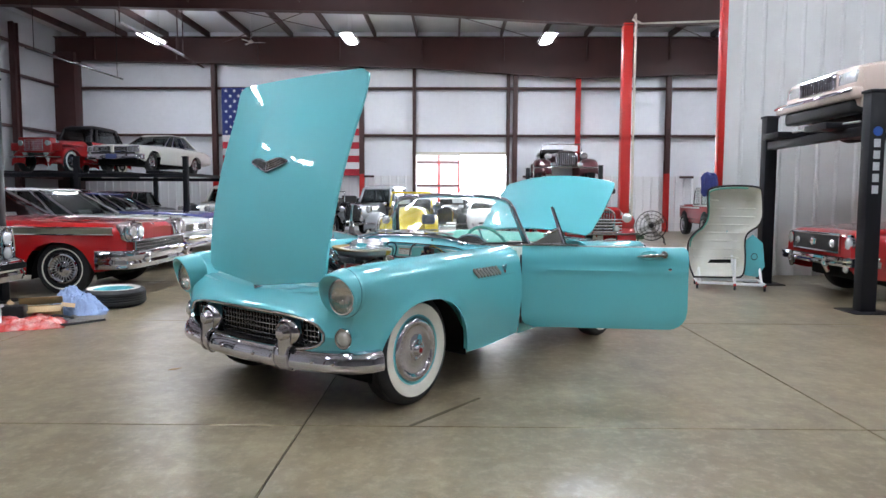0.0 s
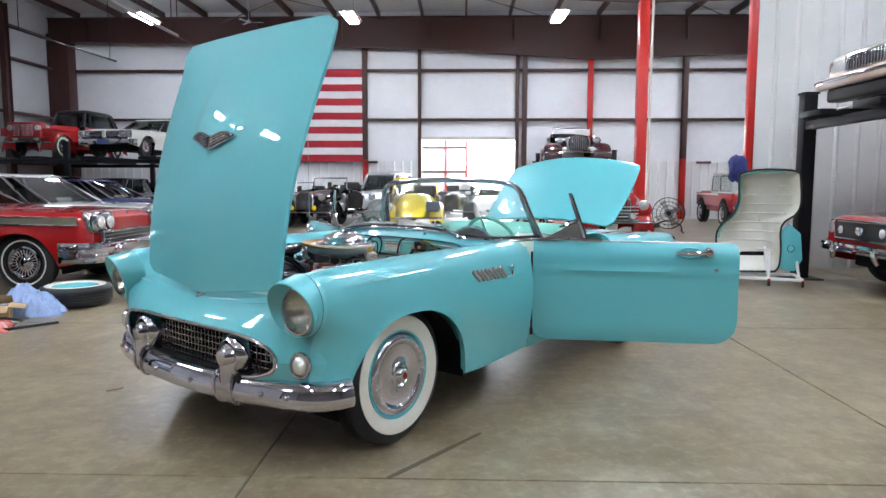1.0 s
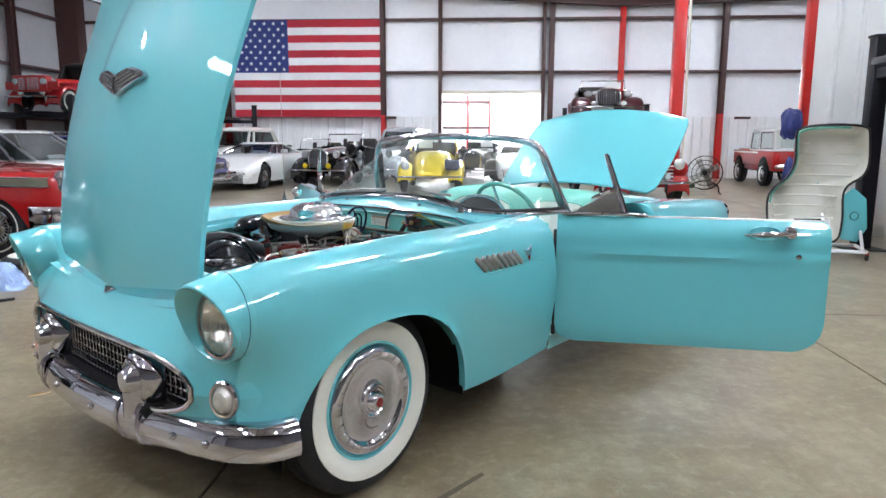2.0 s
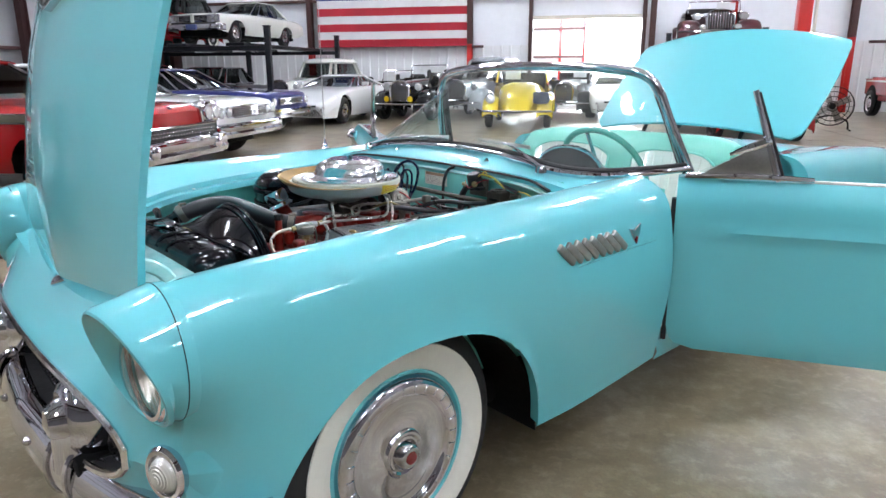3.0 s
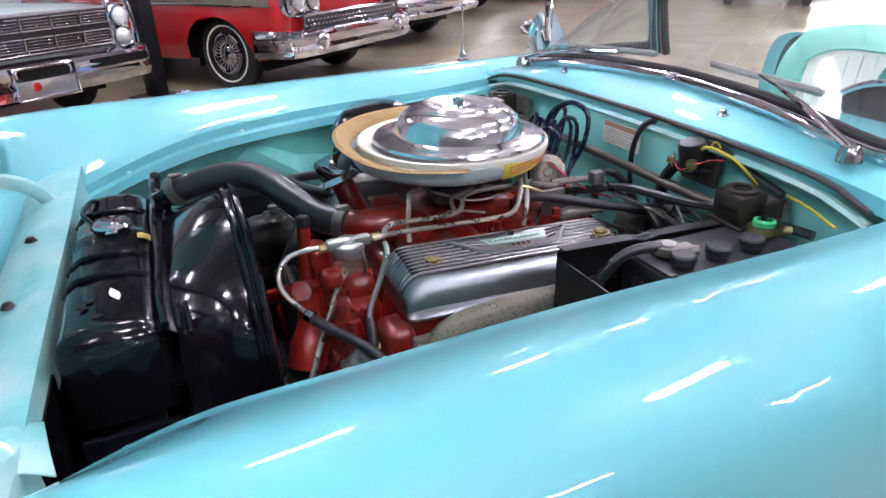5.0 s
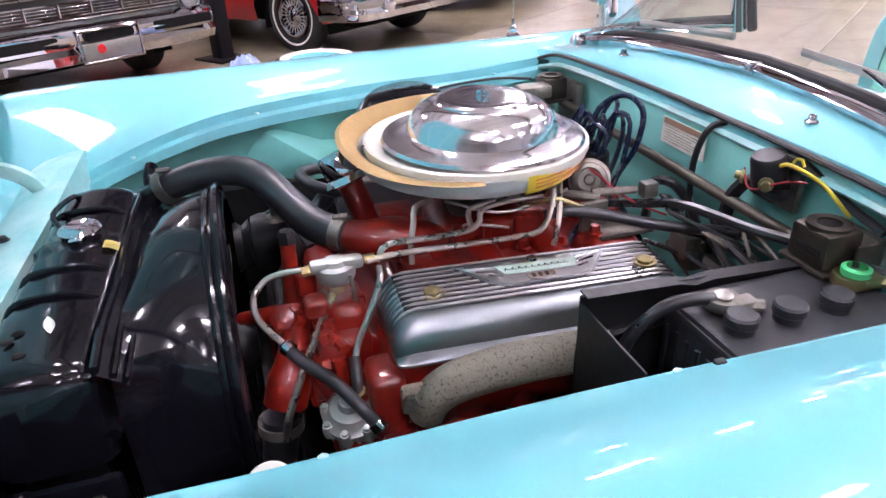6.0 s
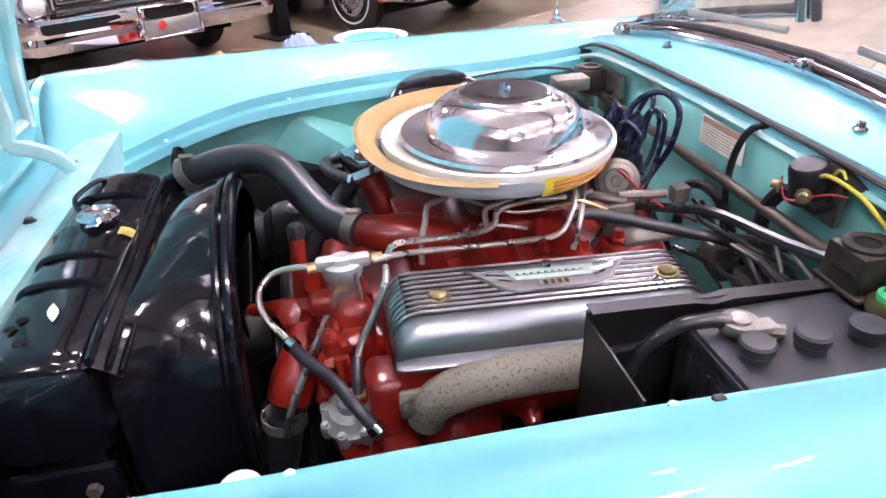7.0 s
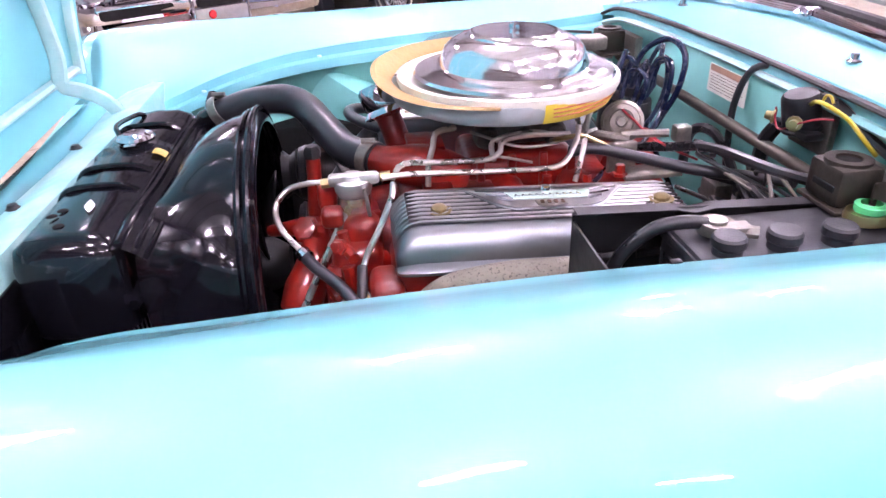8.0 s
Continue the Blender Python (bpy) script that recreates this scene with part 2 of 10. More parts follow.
def lathe(profile, seg=32, m=None, bm=None, mats=None, sweep=2 * math.pi):
    """A turned shape about z from rows of (radius, height), placed by m; mats: a material index for each strip."""
    bm = bm or bmesh.new()
    m = m or Matrix()
    whole = sweep > 6.28
    turns = np.linspace(0, sweep, seg + (0 if whole else 1), endpoint=not whole)
    rows = []
    for r, z in profile:
        rows.append([bm.verts.new(m @ Vector((0, 0, z)))] if r < 1e-6 else [bm.verts.new(m @ Vector((r * math.cos(a), r * math.sin(a), z))) for a in turns])
    for i, (a, b) in enumerate(zip(rows, rows[1:])):
        for j in range(seg):
            q = [a[0] if len(a) == 1 else a[j], a[0] if len(a) == 1 else a[(j + 1) % len(a)], b[0] if len(b) == 1 else b[(j + 1) % len(b)], b[0] if len(b) == 1 else b[j]]
            q = list(dict.fromkeys(q))
            if len(q) > 2:
                f = bm.faces.new(q)
                f.material_index = mats[i] if mats else 0
    return bm


def block(size, at=(0, 0, 0), bevel=0.0, bm=None, m=None, seg=2, mat=0):
    """A box with rounded edges."""
    own = bmesh.new()
    bmesh.ops.create_cube(own, size=1.0)
    bmesh.ops.scale(own, vec=size, verts=own.verts)
    if bevel:
        bmesh.ops.bevel(own, geom=own.edges, offset=bevel, segments=seg, affect="EDGES", profile=0.5)
    bmesh.ops.transform(own, matrix=(m or Matrix()) @ Matrix.Translation(at), verts=own.verts)
    for f in own.faces:
        f.material_index = mat
    if bm is None:
        return own
    me = bpy.data.meshes.new("tmp")
    own.to_mesh(me)
    own.free()
    bm.from_mesh(me)
    bpy.data.meshes.remove(me)
    return bm


def prism(outline, depth, m=None, bm=None, bevel=0.0, seg=2):
    """A plate: the outline (x, y) from z = 0 to depth, placed by m."""
    own = bmesh.new()
    base = [own.verts.new((x, y, 0)) for x, y in outline]
    f = own.faces.new(base)
    ext = bmesh.ops.extrude_face_region(own, geom=[f])
    bmesh.ops.translate(own, vec=(0, 0, depth), verts=[v for v in ext["geom"] if isinstance(v, bmesh.types.BMVert)])
    if bevel:
        bmesh.ops.bevel(own, geom=own.edges, offset=bevel, segments=seg, affect="EDGES", profile=0.5)
    bmesh.ops.transform(own, matrix=m or Matrix(), verts=own.verts)
    if bm is None:
        return own
    me = bpy.data.meshes.new("tmp")
    own.to_mesh(me)
    own.free()
    bm.from_mesh(me)
    bpy.data.meshes.remove(me)
    return bm


def axis_to(direction, at):
    """A pose at a place whose z axis points along direction."""
    return Matrix.Translation(at) @ Vector(direction).to_track_quat("Z", "Y").to_matrix().to_4x4()


def rounded(w, h, r, n=5, cx=0.0, cy=0.0):
    """The outline of a rectangle with round corners."""
    out = []
    for sx, sy, a0 in ((1, 1, 0), (-1, 1, 90), (-1, -1, 180), (1, -1, 270)):
        for a in np.linspace(a0, a0 + 90, n):
            out.append((cx + sx * (w / 2 - r) + r * math.cos(radians(a)), cy + sy * (h / 2 - r) + r * math.sin(radians(a))))
    return out


def solid(name, size, at, mat, parent=None, bevel=0.0, label="", m=None):
    return part(name, block(size, at, bevel, m=m), mat, parent, label, smooth=bevel > 0)


# ---- the hall ----
def concrete(name):
    """Sealed tan concrete: cloudy trowel marks, brown stains, scuffs and uneven gloss."""
    m = bpy.data.materials.new(name)
    m.use_nodes = True
    n, k = m.node_tree.nodes, m.node_tree.links
    p = n["Principled BSDF"]
    place = n.new("ShaderNodeTexCoord")

    def cloud(scale, detail, rough, warp, lo, hi, a, b, squash=None):
        t, r = n.new("ShaderNodeTexNoise"), n.new("ShaderNodeMapRange")
        for key, v in (("Scale", scale), ("Detail", detail), ("Roughness", rough), ("Distortion", warp)):
            t.inputs[key].default_value = v
        src = place.outputs["Object"]
        if squash:
            mp = n.new("ShaderNodeMapping")
            mp.inputs["Scale"].default_value = squash
            mp.inputs["Rotation"].default_value = (0, 0, 0.6)
            k.new(src, mp.inputs[0])
            src = mp.outputs[0]
        k.new(src, t.inputs["Vector"])
        r.interpolation_type = "SMOOTHSTEP"
        for key, v in (("From Min", lo), ("From Max", hi), ("To Min", a), ("To Max", b)):
            r.inputs[key].default_value = v
        k.new(t.outputs["Fac"], r.inputs["Value"])
        return r.outputs[0]

    def blend(fac, a, b, kind="MIX"):
        x = n.new("ShaderNodeMix")
        x.data_type, x.blend_type = "RGBA", kind
        k.new(fac, x.inputs["Factor"])
        for slot, v in ((6, a), (7, b)):
            if isinstance(v, tuple):
                x.inputs[slot].default_value = (*v, 1)
            else:
                k.new(v, x.inputs[slot])
        return x.outputs[2]

    c = blend(cloud(0.55, 4, 0.55, 0.3, 0.20, 0.80, 0, 1), (0.180, 0.138, 0.076), (0.300, 0.243, 0.145))
    c = blend(cloud(3.1, 6, 0.68, 0.2, 0.40, 0.66, 0, 0.85), c, (0.365, 0.310, 0.205))
    c = blend(cloud(1.5, 6, 0.66, 0.3, 0.32, 0.80, 0, 0.62), c, (0.098, 0.072, 0.040))
    c = blend(cloud(3.4, 6, 0.68, 0.3, 0.36, 0.78, 0, 0.55, (1, 0.2, 1)), c, (0.090, 0.068, 0.040))
    c = blend(cloud(8, 6, 0.70, 0.2, 0.42, 0.70, 0, 0.55), c, (0.120, 0.094, 0.056))
    c = blend(cloud(15, 5, 0.70, 0.2, 0.46, 0.72, 0, 0.45), c, (0.41, 0.36, 0.26))
    c = blend(cloud(90, 5, 0.75, 0, 0.38, 0.72, 0, 0.34), c, (0.13, 0.105, 0.070))
    k.new(c, p.inputs["Base Color"])
    k.new(cloud(2.3, 3, 0.5, 0.2, 0.25, 0.75, 0.31, 0.36), p.inputs["Roughness"])
    p.inputs["Specular IOR Level"].default_value = 0.55
    p.inputs["Coat Weight"].default_value, p.inputs["Coat Roughness"].default_value = 0.22, 0.30
    bt, b = n.new("ShaderNodeTexNoise"), n.new("ShaderNodeBump")
    bt.inputs["Scale"].default_value, bt.inputs["Detail"].default_value = 9, 6
    k.new(place.outputs["Object"], bt.inputs["Vector"])
    b.inputs["Strength"].default_value, b.inputs["Distance"].default_value = 0.10, 0.01
    k.new(bt.outputs["Fac"], b.inputs["Height"])
    k.new(b.outputs[0], p.inputs["Normal"])
    return m


M_FLOOR = concrete("sealed_concrete")
M_JOINT = material("joint_filler", (0.05, 0.042, 0.035), rough=0.9, vary=0.2)
M_WALL = material("white_vinyl_insulation", (0.86, 0.87, 0.91), rough=0.34, vary=0.05, scale=0.8, grain=6, bump=0.5, bump_scale=2.2)
M_LINER = material("white_steel_liner", (0.82, 0.82, 0.83), rough=0.42, vary=0.05, scale=0.7)
M_LINER_GREY = material("pale_grey_steel_panel", (0.74, 0.75, 0.75), rough=0.42, vary=0.05, scale=0.6, stain=(0.45, 0.45, 0.44, 1), stain_scale=0.8, stain_amount=0.3)
M_ROOF = material("roof_insulation", (0.66, 0.66, 0.67), rough=0.5, vary=0.08, scale=0.6, bump=0.4, bump_scale=2.0)
M_PRIMER = material("red_oxide_primer_steel", (0.055, 0.018, 0.016), rough=0.55, vary=0.2, scale=1.5)
M_RED_STEEL = material("red_painted_steel", (0.50, 0.018, 0.014), rough=0.35, coat=0.3, vary=0.08, scale=2)
M_PIPE = material("cream_pipe", (0.62, 0.58, 0.50), rough=0.45, vary=0.06)
M_LIFT = paint("black_lift_steel", (0.007, 0.007, 0.010), rough=0.5, coat=0.05, spec=0.25, vary=0.2)
M_LIGHT = glow("tube_light", (0.865, 0.93, 1.04), LAMP_POWER)
M_OUTSIDE = glow("bright_daylight", (0.90, 0.96, 1.0), 22.0)

X0, X1, Y0, Y1, ROOF = -14.2, 13.5, -11.0, 25.0, 7.35
floor = tagged(part("floor", block((X1 - X0 + 8, Y1 - Y0 + 8, 0.2), ((X0 + X1) / 2, (Y0 + Y1) / 2, -0.112)), M_JOINT), "tan sealed concrete slab floor with saw-cut joints and stains", "floor", kind="structure")

# back wall with the open overhead door
DOOR_L, DOOR_R, DOOR_T = -0.93, 2.42, 2.83


def wall_piece(name, a, b, z0, z1, thick=0.15, mat=None, label="", bulge=0.0):
    """A wall standing on the line a-b, thick to its left."""
    a, b = Vector((*a, 0)), Vector((*b, 0))
    d = (b - a).normalized()
    n = Vector((-d.y, d.x, 0))
    nu, nv = max(2, int((b - a).length / 0.25)), max(2, int((z1 - z0) / 0.25))
    bm = bmesh.new()
    rows = []
    for i in range(nu + 1):
        row = []
        for j in range(nv + 1):
            p = a + (b - a) * i / nu
            z = z0 + (z1 - z0) * j / nv
            off = bulge * (0.5 * noise.noise((p.x * 0.9 + p.y * 0.9, z * 1.4, 3)) + 0.35 * math.sin(z * 3.4))
            row.append(p - n * off + Vector((0, 0, z)))
        rows.append([tuple(q) for q in row])
    sheet(rows, bm)
    back = [[tuple(Vector(rows[i][j]) * 0 + a + (b - a) * i / nu + n * thick + Vector((0, 0, z0 + (z1 - z0) * j / nv))) for j in (0, nv)] for i in (0, nu)]
    sheet(back, bm)
    for z in (z0, z1):
        q = [bm.verts.new(v) for v in (a + Vector((0, 0, z)), b + Vector((0, 0, z)), b + n * thick + Vector((0, 0, z)), a + n * thick + Vector((0, 0, z)))]
        bm.faces.new(q)
    for e in (a, b):
        q = [bm.verts.new(v) for v in (e + Vector((0, 0, z0)), e + Vector((0, 0, z1)), e + n * thick + Vector((0, 0, z1)), e + n * thick + Vector((0, 0, z0)))]
        bm.faces.new(q)
    return tagged(part(name, bm, mat), label or "white insulated steel building wall", "wall", kind="structure")


wall_piece("wall_back_west", (X0, Y1), (DOOR_L, Y1), 0, ROOF, mat=M_WALL, bulge=0.05)
wall_piece("wall_back_east", (DOOR_R, Y1), (X1, Y1), 0, ROOF, mat=M_WALL, bulge=0.05)
wall_piece("wall_back_over_door", (DOOR_L, Y1), (DOOR_R, Y1), DOOR_T, ROOF, mat=M_WALL, bulge=0.05)
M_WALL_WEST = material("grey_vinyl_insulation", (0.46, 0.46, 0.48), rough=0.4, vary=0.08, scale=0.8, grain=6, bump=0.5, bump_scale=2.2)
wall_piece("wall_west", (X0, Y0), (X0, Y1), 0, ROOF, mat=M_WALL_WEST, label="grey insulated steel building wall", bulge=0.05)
# Walls out of view, coloured dark so chrome reflects an unlit end of the hall.
M_WALL_DARK = material("unlit_wall_grey", (0.22, 0.21, 0.21), rough=0.5, vary=0.12, scale=0.8)
wall_piece("wall_front", (X1, Y0), (X0, Y0), 0, ROOF, mat=M_WALL_DARK, label="unseen wall behind the room, coloured dark as if unlit")
wall_piece("wall_east", (X1, Y1), (X1, Y0), 0, ROOF, mat=M_WALL_DARK, label="unseen wall along the east side, coloured dark as if unlit")
tagged(part("ceiling", block((X1 - X0 + 0.3, Y1 - Y0 + 0.3, 0.15), ((X0 + X1) / 2, (Y0 + Y1) / 2, ROOF + 0.08)), M_ROOF), "white vinyl-faced roof insulation between purlins", "ceiling", kind="structure")


def ribbed(name, a, b, z0, z1, mat, label, pitch=0.30, deep=0.03, off=0.02):
    """Steel sheet with trapezoid ribs along the line a-b."""
    a, b = Vector((*a, 0)), Vector((*b, 0))
    d, length = (b - a).normalized(), (b - a).length
    n = Vector((d.y, -d.x, 0))
    s, run = 0.0, []
    while s < length:
        for ds, o in ((0, 0), (pitch - 0.075, 0), (pitch - 0.055, deep), (pitch - 0.025, deep)):
            if s + ds <= length:
                run.append((s + ds, o))
        s += pitch
    run.append((length, 0))
    rows = [[tuple(a + d * q + n * (off + o) + Vector((0, 0, z))) for z in (z0, z1)] for q, o in run]
    bm = sheet(rows)
    return tagged(part(name, bm, mat, smooth=False), label, "wall panel", kind="structure")


ribbed("liner_back_west", (X0, Y1 - 0.06), (DOOR_L - 0.1, Y1 - 0.06), 0, 2.05, M_LINER, "white ribbed steel liner along the wall's foot")
ribbed("liner_back_east", (DOOR_R + 0.1, Y1 - 0.06), (X1, Y1 - 0.06), 0, 2.05, M_LINER, "white ribbed steel liner along the wall's foot")

# the pale wall beside the lift bay
BAY_Y, BAY_X = 10.75, 4.70
ribbed("bay_wall_sheet", (BAY_X + 0.1, BAY_Y), (X1, BAY_Y), 0, ROOF - 0.05, M_LINER_GREY, "pale grey ribbed steel partition wall", pitch=0.31, deep=0.022)
wall_piece("bay_wall", (BAY_X + 0.1, BAY_Y), (X1, BAY_Y), 0, ROOF - 0.05, 0.2, M_LINER_GREY, "pale grey steel partition wall")
edge = tagged(solid("bay_wall_edge", (0.10, 0.12, ROOF - 0.1), (BAY_X + 0.05, BAY_Y + 0.02, ROOF / 2 - 0.05), M_RED_STEEL, bevel=0.006), "red painted steel jamb on the end of the partition", "trim", kind="structure")


def steel(name, size, at, mat, label="dark red primed steel framing member", category="beam"):
    return tagged(solid(name, size, at, mat, bevel=0.004), label, category, kind="structure")


# wall framing: posts and girts
def i_post(name, x, y, z0, z1, mat, w=0.16, d=0.24, label="dark red primed steel wall column"):
    bm = block((w, 0.012, z1 - z0), (0, -d / 2, (z0 + z1) / 2))
    block((w, 0.012, z1 - z0), (0, d / 2, (z0 + z1) / 2), bm=bm)
    block((0.008, d - 0.012, z1 - z0), (0, 0, (z0 + z1) / 2), bm=bm)
    bmesh.ops.translate(bm, vec=(x, y, 0), verts=bm.verts)
    return tagged(part(name, bm, mat, smooth=False), label, "column", kind="structure")


for x, red_to in ((-8.42, 2.0), (-2.95, 2.1), (2.74, 0), (8.37, 2.15)):
    i_post("wall_column", x, Y1 - 0.27, red_to, 6.6, M_PRIMER)
    if red_to:
        i_post("wall_column_foot", x, Y1 - 0.27, 0, red_to, M_RED_STEEL, label="red painted foot of a wall column")
i_post("red_column", 5.05, Y1 - 0.27, 0, 6.3, M_RED_STEEL, label="bright red painted steel column at the back wall")
for x in (DOOR_L - 0.07, DOOR_R + 0.07):
    steel("door_jamb_post", (0.12, 0.16, 6.4 if x < 0 else 6.4), (x, Y1 - 0.18, 3.2), M_PRIMER)
for z in (3.54, 5.27):
    steel("girt_back", (X1 - X0, 0.12, 0.09), ((X0 + X1) / 2, Y1 - 0.14, z), M_PRIMER, category="girt")
    steel("girt_west", (0.12, Y1 - Y0, 0.09), (X0 + 0.14, (Y0 + Y1) / 2, z), M_PRIMER, category="girt")
for z in (1.9, 6.3):
    steel("girt_west", (0.12, Y1 - Y0, 0.09), (X0 + 0.14, (Y0 + Y1) / 2, z), M_PRIMER, category="girt")
for y in (-6, 0, 6, 12, 18.4, 21.8):
    i_post("west_column", X0 + 0.27, y, 0, 6.9, M_PRIMER, w=0.18)
steel("corner_column", (0.75, 0.5, 6.5), (X0 + 0.4, Y1 - 0.4, 3.25), M_PRIMER, "wide dark red corner column of the rigid frame", "column")
for x in (-3.35, 2.95, 8.75):
    steel("girt_clip", (0.5, 0.10, 0.08), (x + (0.6 if x < 0 else 0.35), Y1 - 0.3, 2.02), M_PRIMER, category="bracket")
steel("door_head", (DOOR_R - DOOR_L + 0.3, 0.14, 0.10), ((DOOR_L + DOOR_R) / 2, Y1 - 0.15, DOOR_T + 0.05), M_PIPE, "cream steel head of the door opening", "trim")

# roof frames: tapered beams across, purlins along
def rafter(name, y, low_l, low_c, low_r, top, xc):
    """A built-up beam whose lower flange dips to a column at xc."""
    bm = bmesh.new()
    pts = [(X0, low_l), (xc - 6, low_l - (low_l - low_c) * 0.45), (xc - 0.4, low_c), (xc + 0.4, low_c), (xc + 6, low_c + (low_r - low_c) * 0.5), (X1, low_r)]
    for w, za, zb in ((0.012, 0, None), (0.26, -0.02, 0.0)):
        rows = []
        for x, z in pts:
            if zb is None:
                rows.append([(x, y - w / 2, z), (x, y + w / 2, z), (x, y + w / 2, top), (x, y - w / 2, top)])
            else:
                rows.append([(x, y - w / 2, z + za), (x, y + w / 2, z + za), (x, y + w / 2, z + zb), (x, y - w / 2, z + zb)])
        sheet(rows, bm, closed_v=True)
    block((X1 - X0, 0.26, 0.02), ((X0 + X1) / 2, y, top), bm=bm)
    for x in np.arange(X0 + 1.5, X1, 3.0):
        block((0.012, 0.24, top - max(low_l, low_r) - 0.02), (x, y, (top + max(low_l, low_r)) / 2), bm=bm)
    return tagged(part(name, bm, M_PRIMER, smooth=False), "deep dark red primed steel roof beam", "beam", kind="structure")


rafter("roof_beam_back", Y1 - 0.45, 6.25, 5.62, 5.95, 7.05, 5.1)
rafter("roof_beam_middle", 18.1, 6.45, 5.85, 6.15, 7.1, 5.1)
rafter("roof_beam_front", 9.5, 6.6, 6.1, 6.3, 7.1, 5.1)
rafter("roof_beam_rear", 1.5, 6.6, 6.1, 6.3, 7.1, 5.1)
rafter("roof_beam_far", -6.5, 6.6, 6.1, 6.3, 7.1, 5.1)
for x in np.arange(X0 + 0.9, X1, 1.55):
    steel("purlin", (0.07, Y1 - Y0, 0.22), (float(x), (Y0 + Y1) / 2, ROOF - 0.115), M_PRIMER, "dark red primed roof purlin", "purlin")
for x0, x1, y0, y1 in ((-8, -2, 18.3, 24.5), (-2, 4, 18.3, 24.5), (-2, -8, 18.3, 24.5), (4, 10, 18.3, 24.5)):
    tagged(part("brace_rod", tube([(x0, y0, 6.85), (x1, y1, 6.85)], 0.012, 6, n=2, smooth=False), M_PRIMER), "thin steel roof brace rod", "rod", kind="structure")

# the free-standing red column with its downpipe
tagged(solid("hall_column", (0.26, 0.26, 5.9), (5.1, 18.1, 2.95), M_RED_STEEL, bevel=0.02), "bright red painted square steel column", "column", kind="structure")
tagged(part("downpipe", tube([(5.30, 18.0, 0.1), (5.30, 18.0, 5.75), (5.42, 18.0, 5.86), (8.0, 18.0, 5.95)], 0.035, 10, n=30), M_PIPE), "cream pipe running up beside the red column", "pipe", kind="structure")

# the yard outside the door: paving, a neighbouring shed wall and the bright day
tagged(part("ground", block((160, 120, 0.1), (0, Y1 + 64.3, -0.06)), material("pale_gravel_yard", (0.55, 0.53, 0.48), rough=0.9, vary=0.15, scale=2)), "pale gravel yard outside the open door", "ground", kind="structure")
tagged(part("annex_wall", block((3.4, 0.15, 3.4), (-0.95, Y1 + 3.6, 1.7)), material("annex_white", (0.8, 0.8, 0.8), rough=0.6)), "white wall of the annex beyond the door", "wall", kind="structure")
for x in (-0.15, 0.72):
    steel("annex_post", (0.10, 0.10, 3.4), (x, Y1 + 3.45, 1.7), M_RED_STEEL, "red steel post of the annex", "post")
for z in (0.75, 1.75, 2.75):
    steel("annex_girt", (3.4, 0.08, 0.09), (-0.95, Y1 + 3.42, z), M_PRIMER if z > 1 else M_RED_STEEL, "steel girt of the annex", "girt")
for x in (-2.65, 9.0):
    tagged(part("annex_side", block((0.15, 4.0, 3.4), (x, Y1 + 2.2, 1.7)), bpy.data.materials["annex_white"]), "white side wall of the annex", "wall", kind="structure")
tagged(part("backdrop", block((30, 0.1, 14), (3, Y1 + 14, 6)), M_OUTSIDE), "overexposed daylight beyond the door", "backdrop", kind="structure")


# ---- ceiling lights ----
def ceiling_light(at):
    lamp = thing("ceiling_light", pose(*at), "long white fluorescent high-bay light hung from the purlins, lit", "ceiling light", "ceiling lights")
    bm = block((0.24, 1.22, 0.05), (0, 0, 0.055), 0.008)
    for s in (-1, 1):
        block((0.012, 1.22, 0.05), (s * 0.225, 0, 0.03), 0.003, bm=bm)
    part("housing", bm, M_LINER, lamp)
    for s in (-0.11, 0.11):
        part("tube", tube([(s, -0.58, 0.0), (s, 0.58, 0.0)], 0.05, 8, n=2, smooth=False), M_LIGHT, lamp)
    part("diffuser", block((0.20, 1.16, 0.03), (0, 0, -0.034), 0.006), M_LIGHT, lamp)
    for s in (-0.5, 0.5):
        part("wire", tube([(0, s, 0.07), (0, s, ROOF + 0.03 - at[2])], 0.004, 6, n=2, smooth=False), M_STEEL, lamp)
    return lamp


LIGHTS = [(x, y, 6.25) for y in (21.3, 15.4, 11.0, 6.6, 2.2, -2.2) for x in (-9.15, -2.85, 3.4, 9.6) if not (x < -8 and 8 < y < 18)]
first_light = ceiling_light(LIGHTS[0])
for at in LIGHTS[1:]:
    copy_thing(first_light, pose(*at))

# heater tube and ceiling fan near the back
heater = thing("radiant_heater", pose(-7.95, 18.8, 5.6), "slim radiant tube heater on hangers under the roof", "heater")
part("reflector", block((0.085, 3.9, 0.012), (0, 0, 0.035), 0.004), M_LINER, heater)
part("burner_tube", tube([(0, -2.0, 0), (0, 2.0, 0)], 0.026, 10, n=2, smooth=False), M_STEEL, heater)
part("gas_pipe", tube([(0, 2.0, 0), (-0.04, 3.75, -0.01)], 0.028, 8, n=2, smooth=False), M_PRIMER, heater)
for y in (-2.0, 1.55, 1.95):
    part("hanger", tube([(0, y, 0.02), (0, y, ROOF + 0.03 - 5.6)], 0.016, 6, n=2, smooth=False), M_PRIMER, heater)
rail = thing("sprinkler_pipe", pose(-10.3, 19.2, 5.0), "thin dark pipe hung under the roof on rods", "pipe")
part("pipe", tube([(-0.12, -2.3, 0), (0.12, 2.2, 0)], 0.026, 8, n=2, smooth=False), M_BLACK_SATIN, rail)
for y in (-2.0, 1.9):
    part("rod", tube([(0.05 * y, y, 0.02), (0.05 * y, y, ROOF + 0.03 - 5.0)], 0.010, 6, n=2, smooth=False), M_BLACK_SATIN, rail)
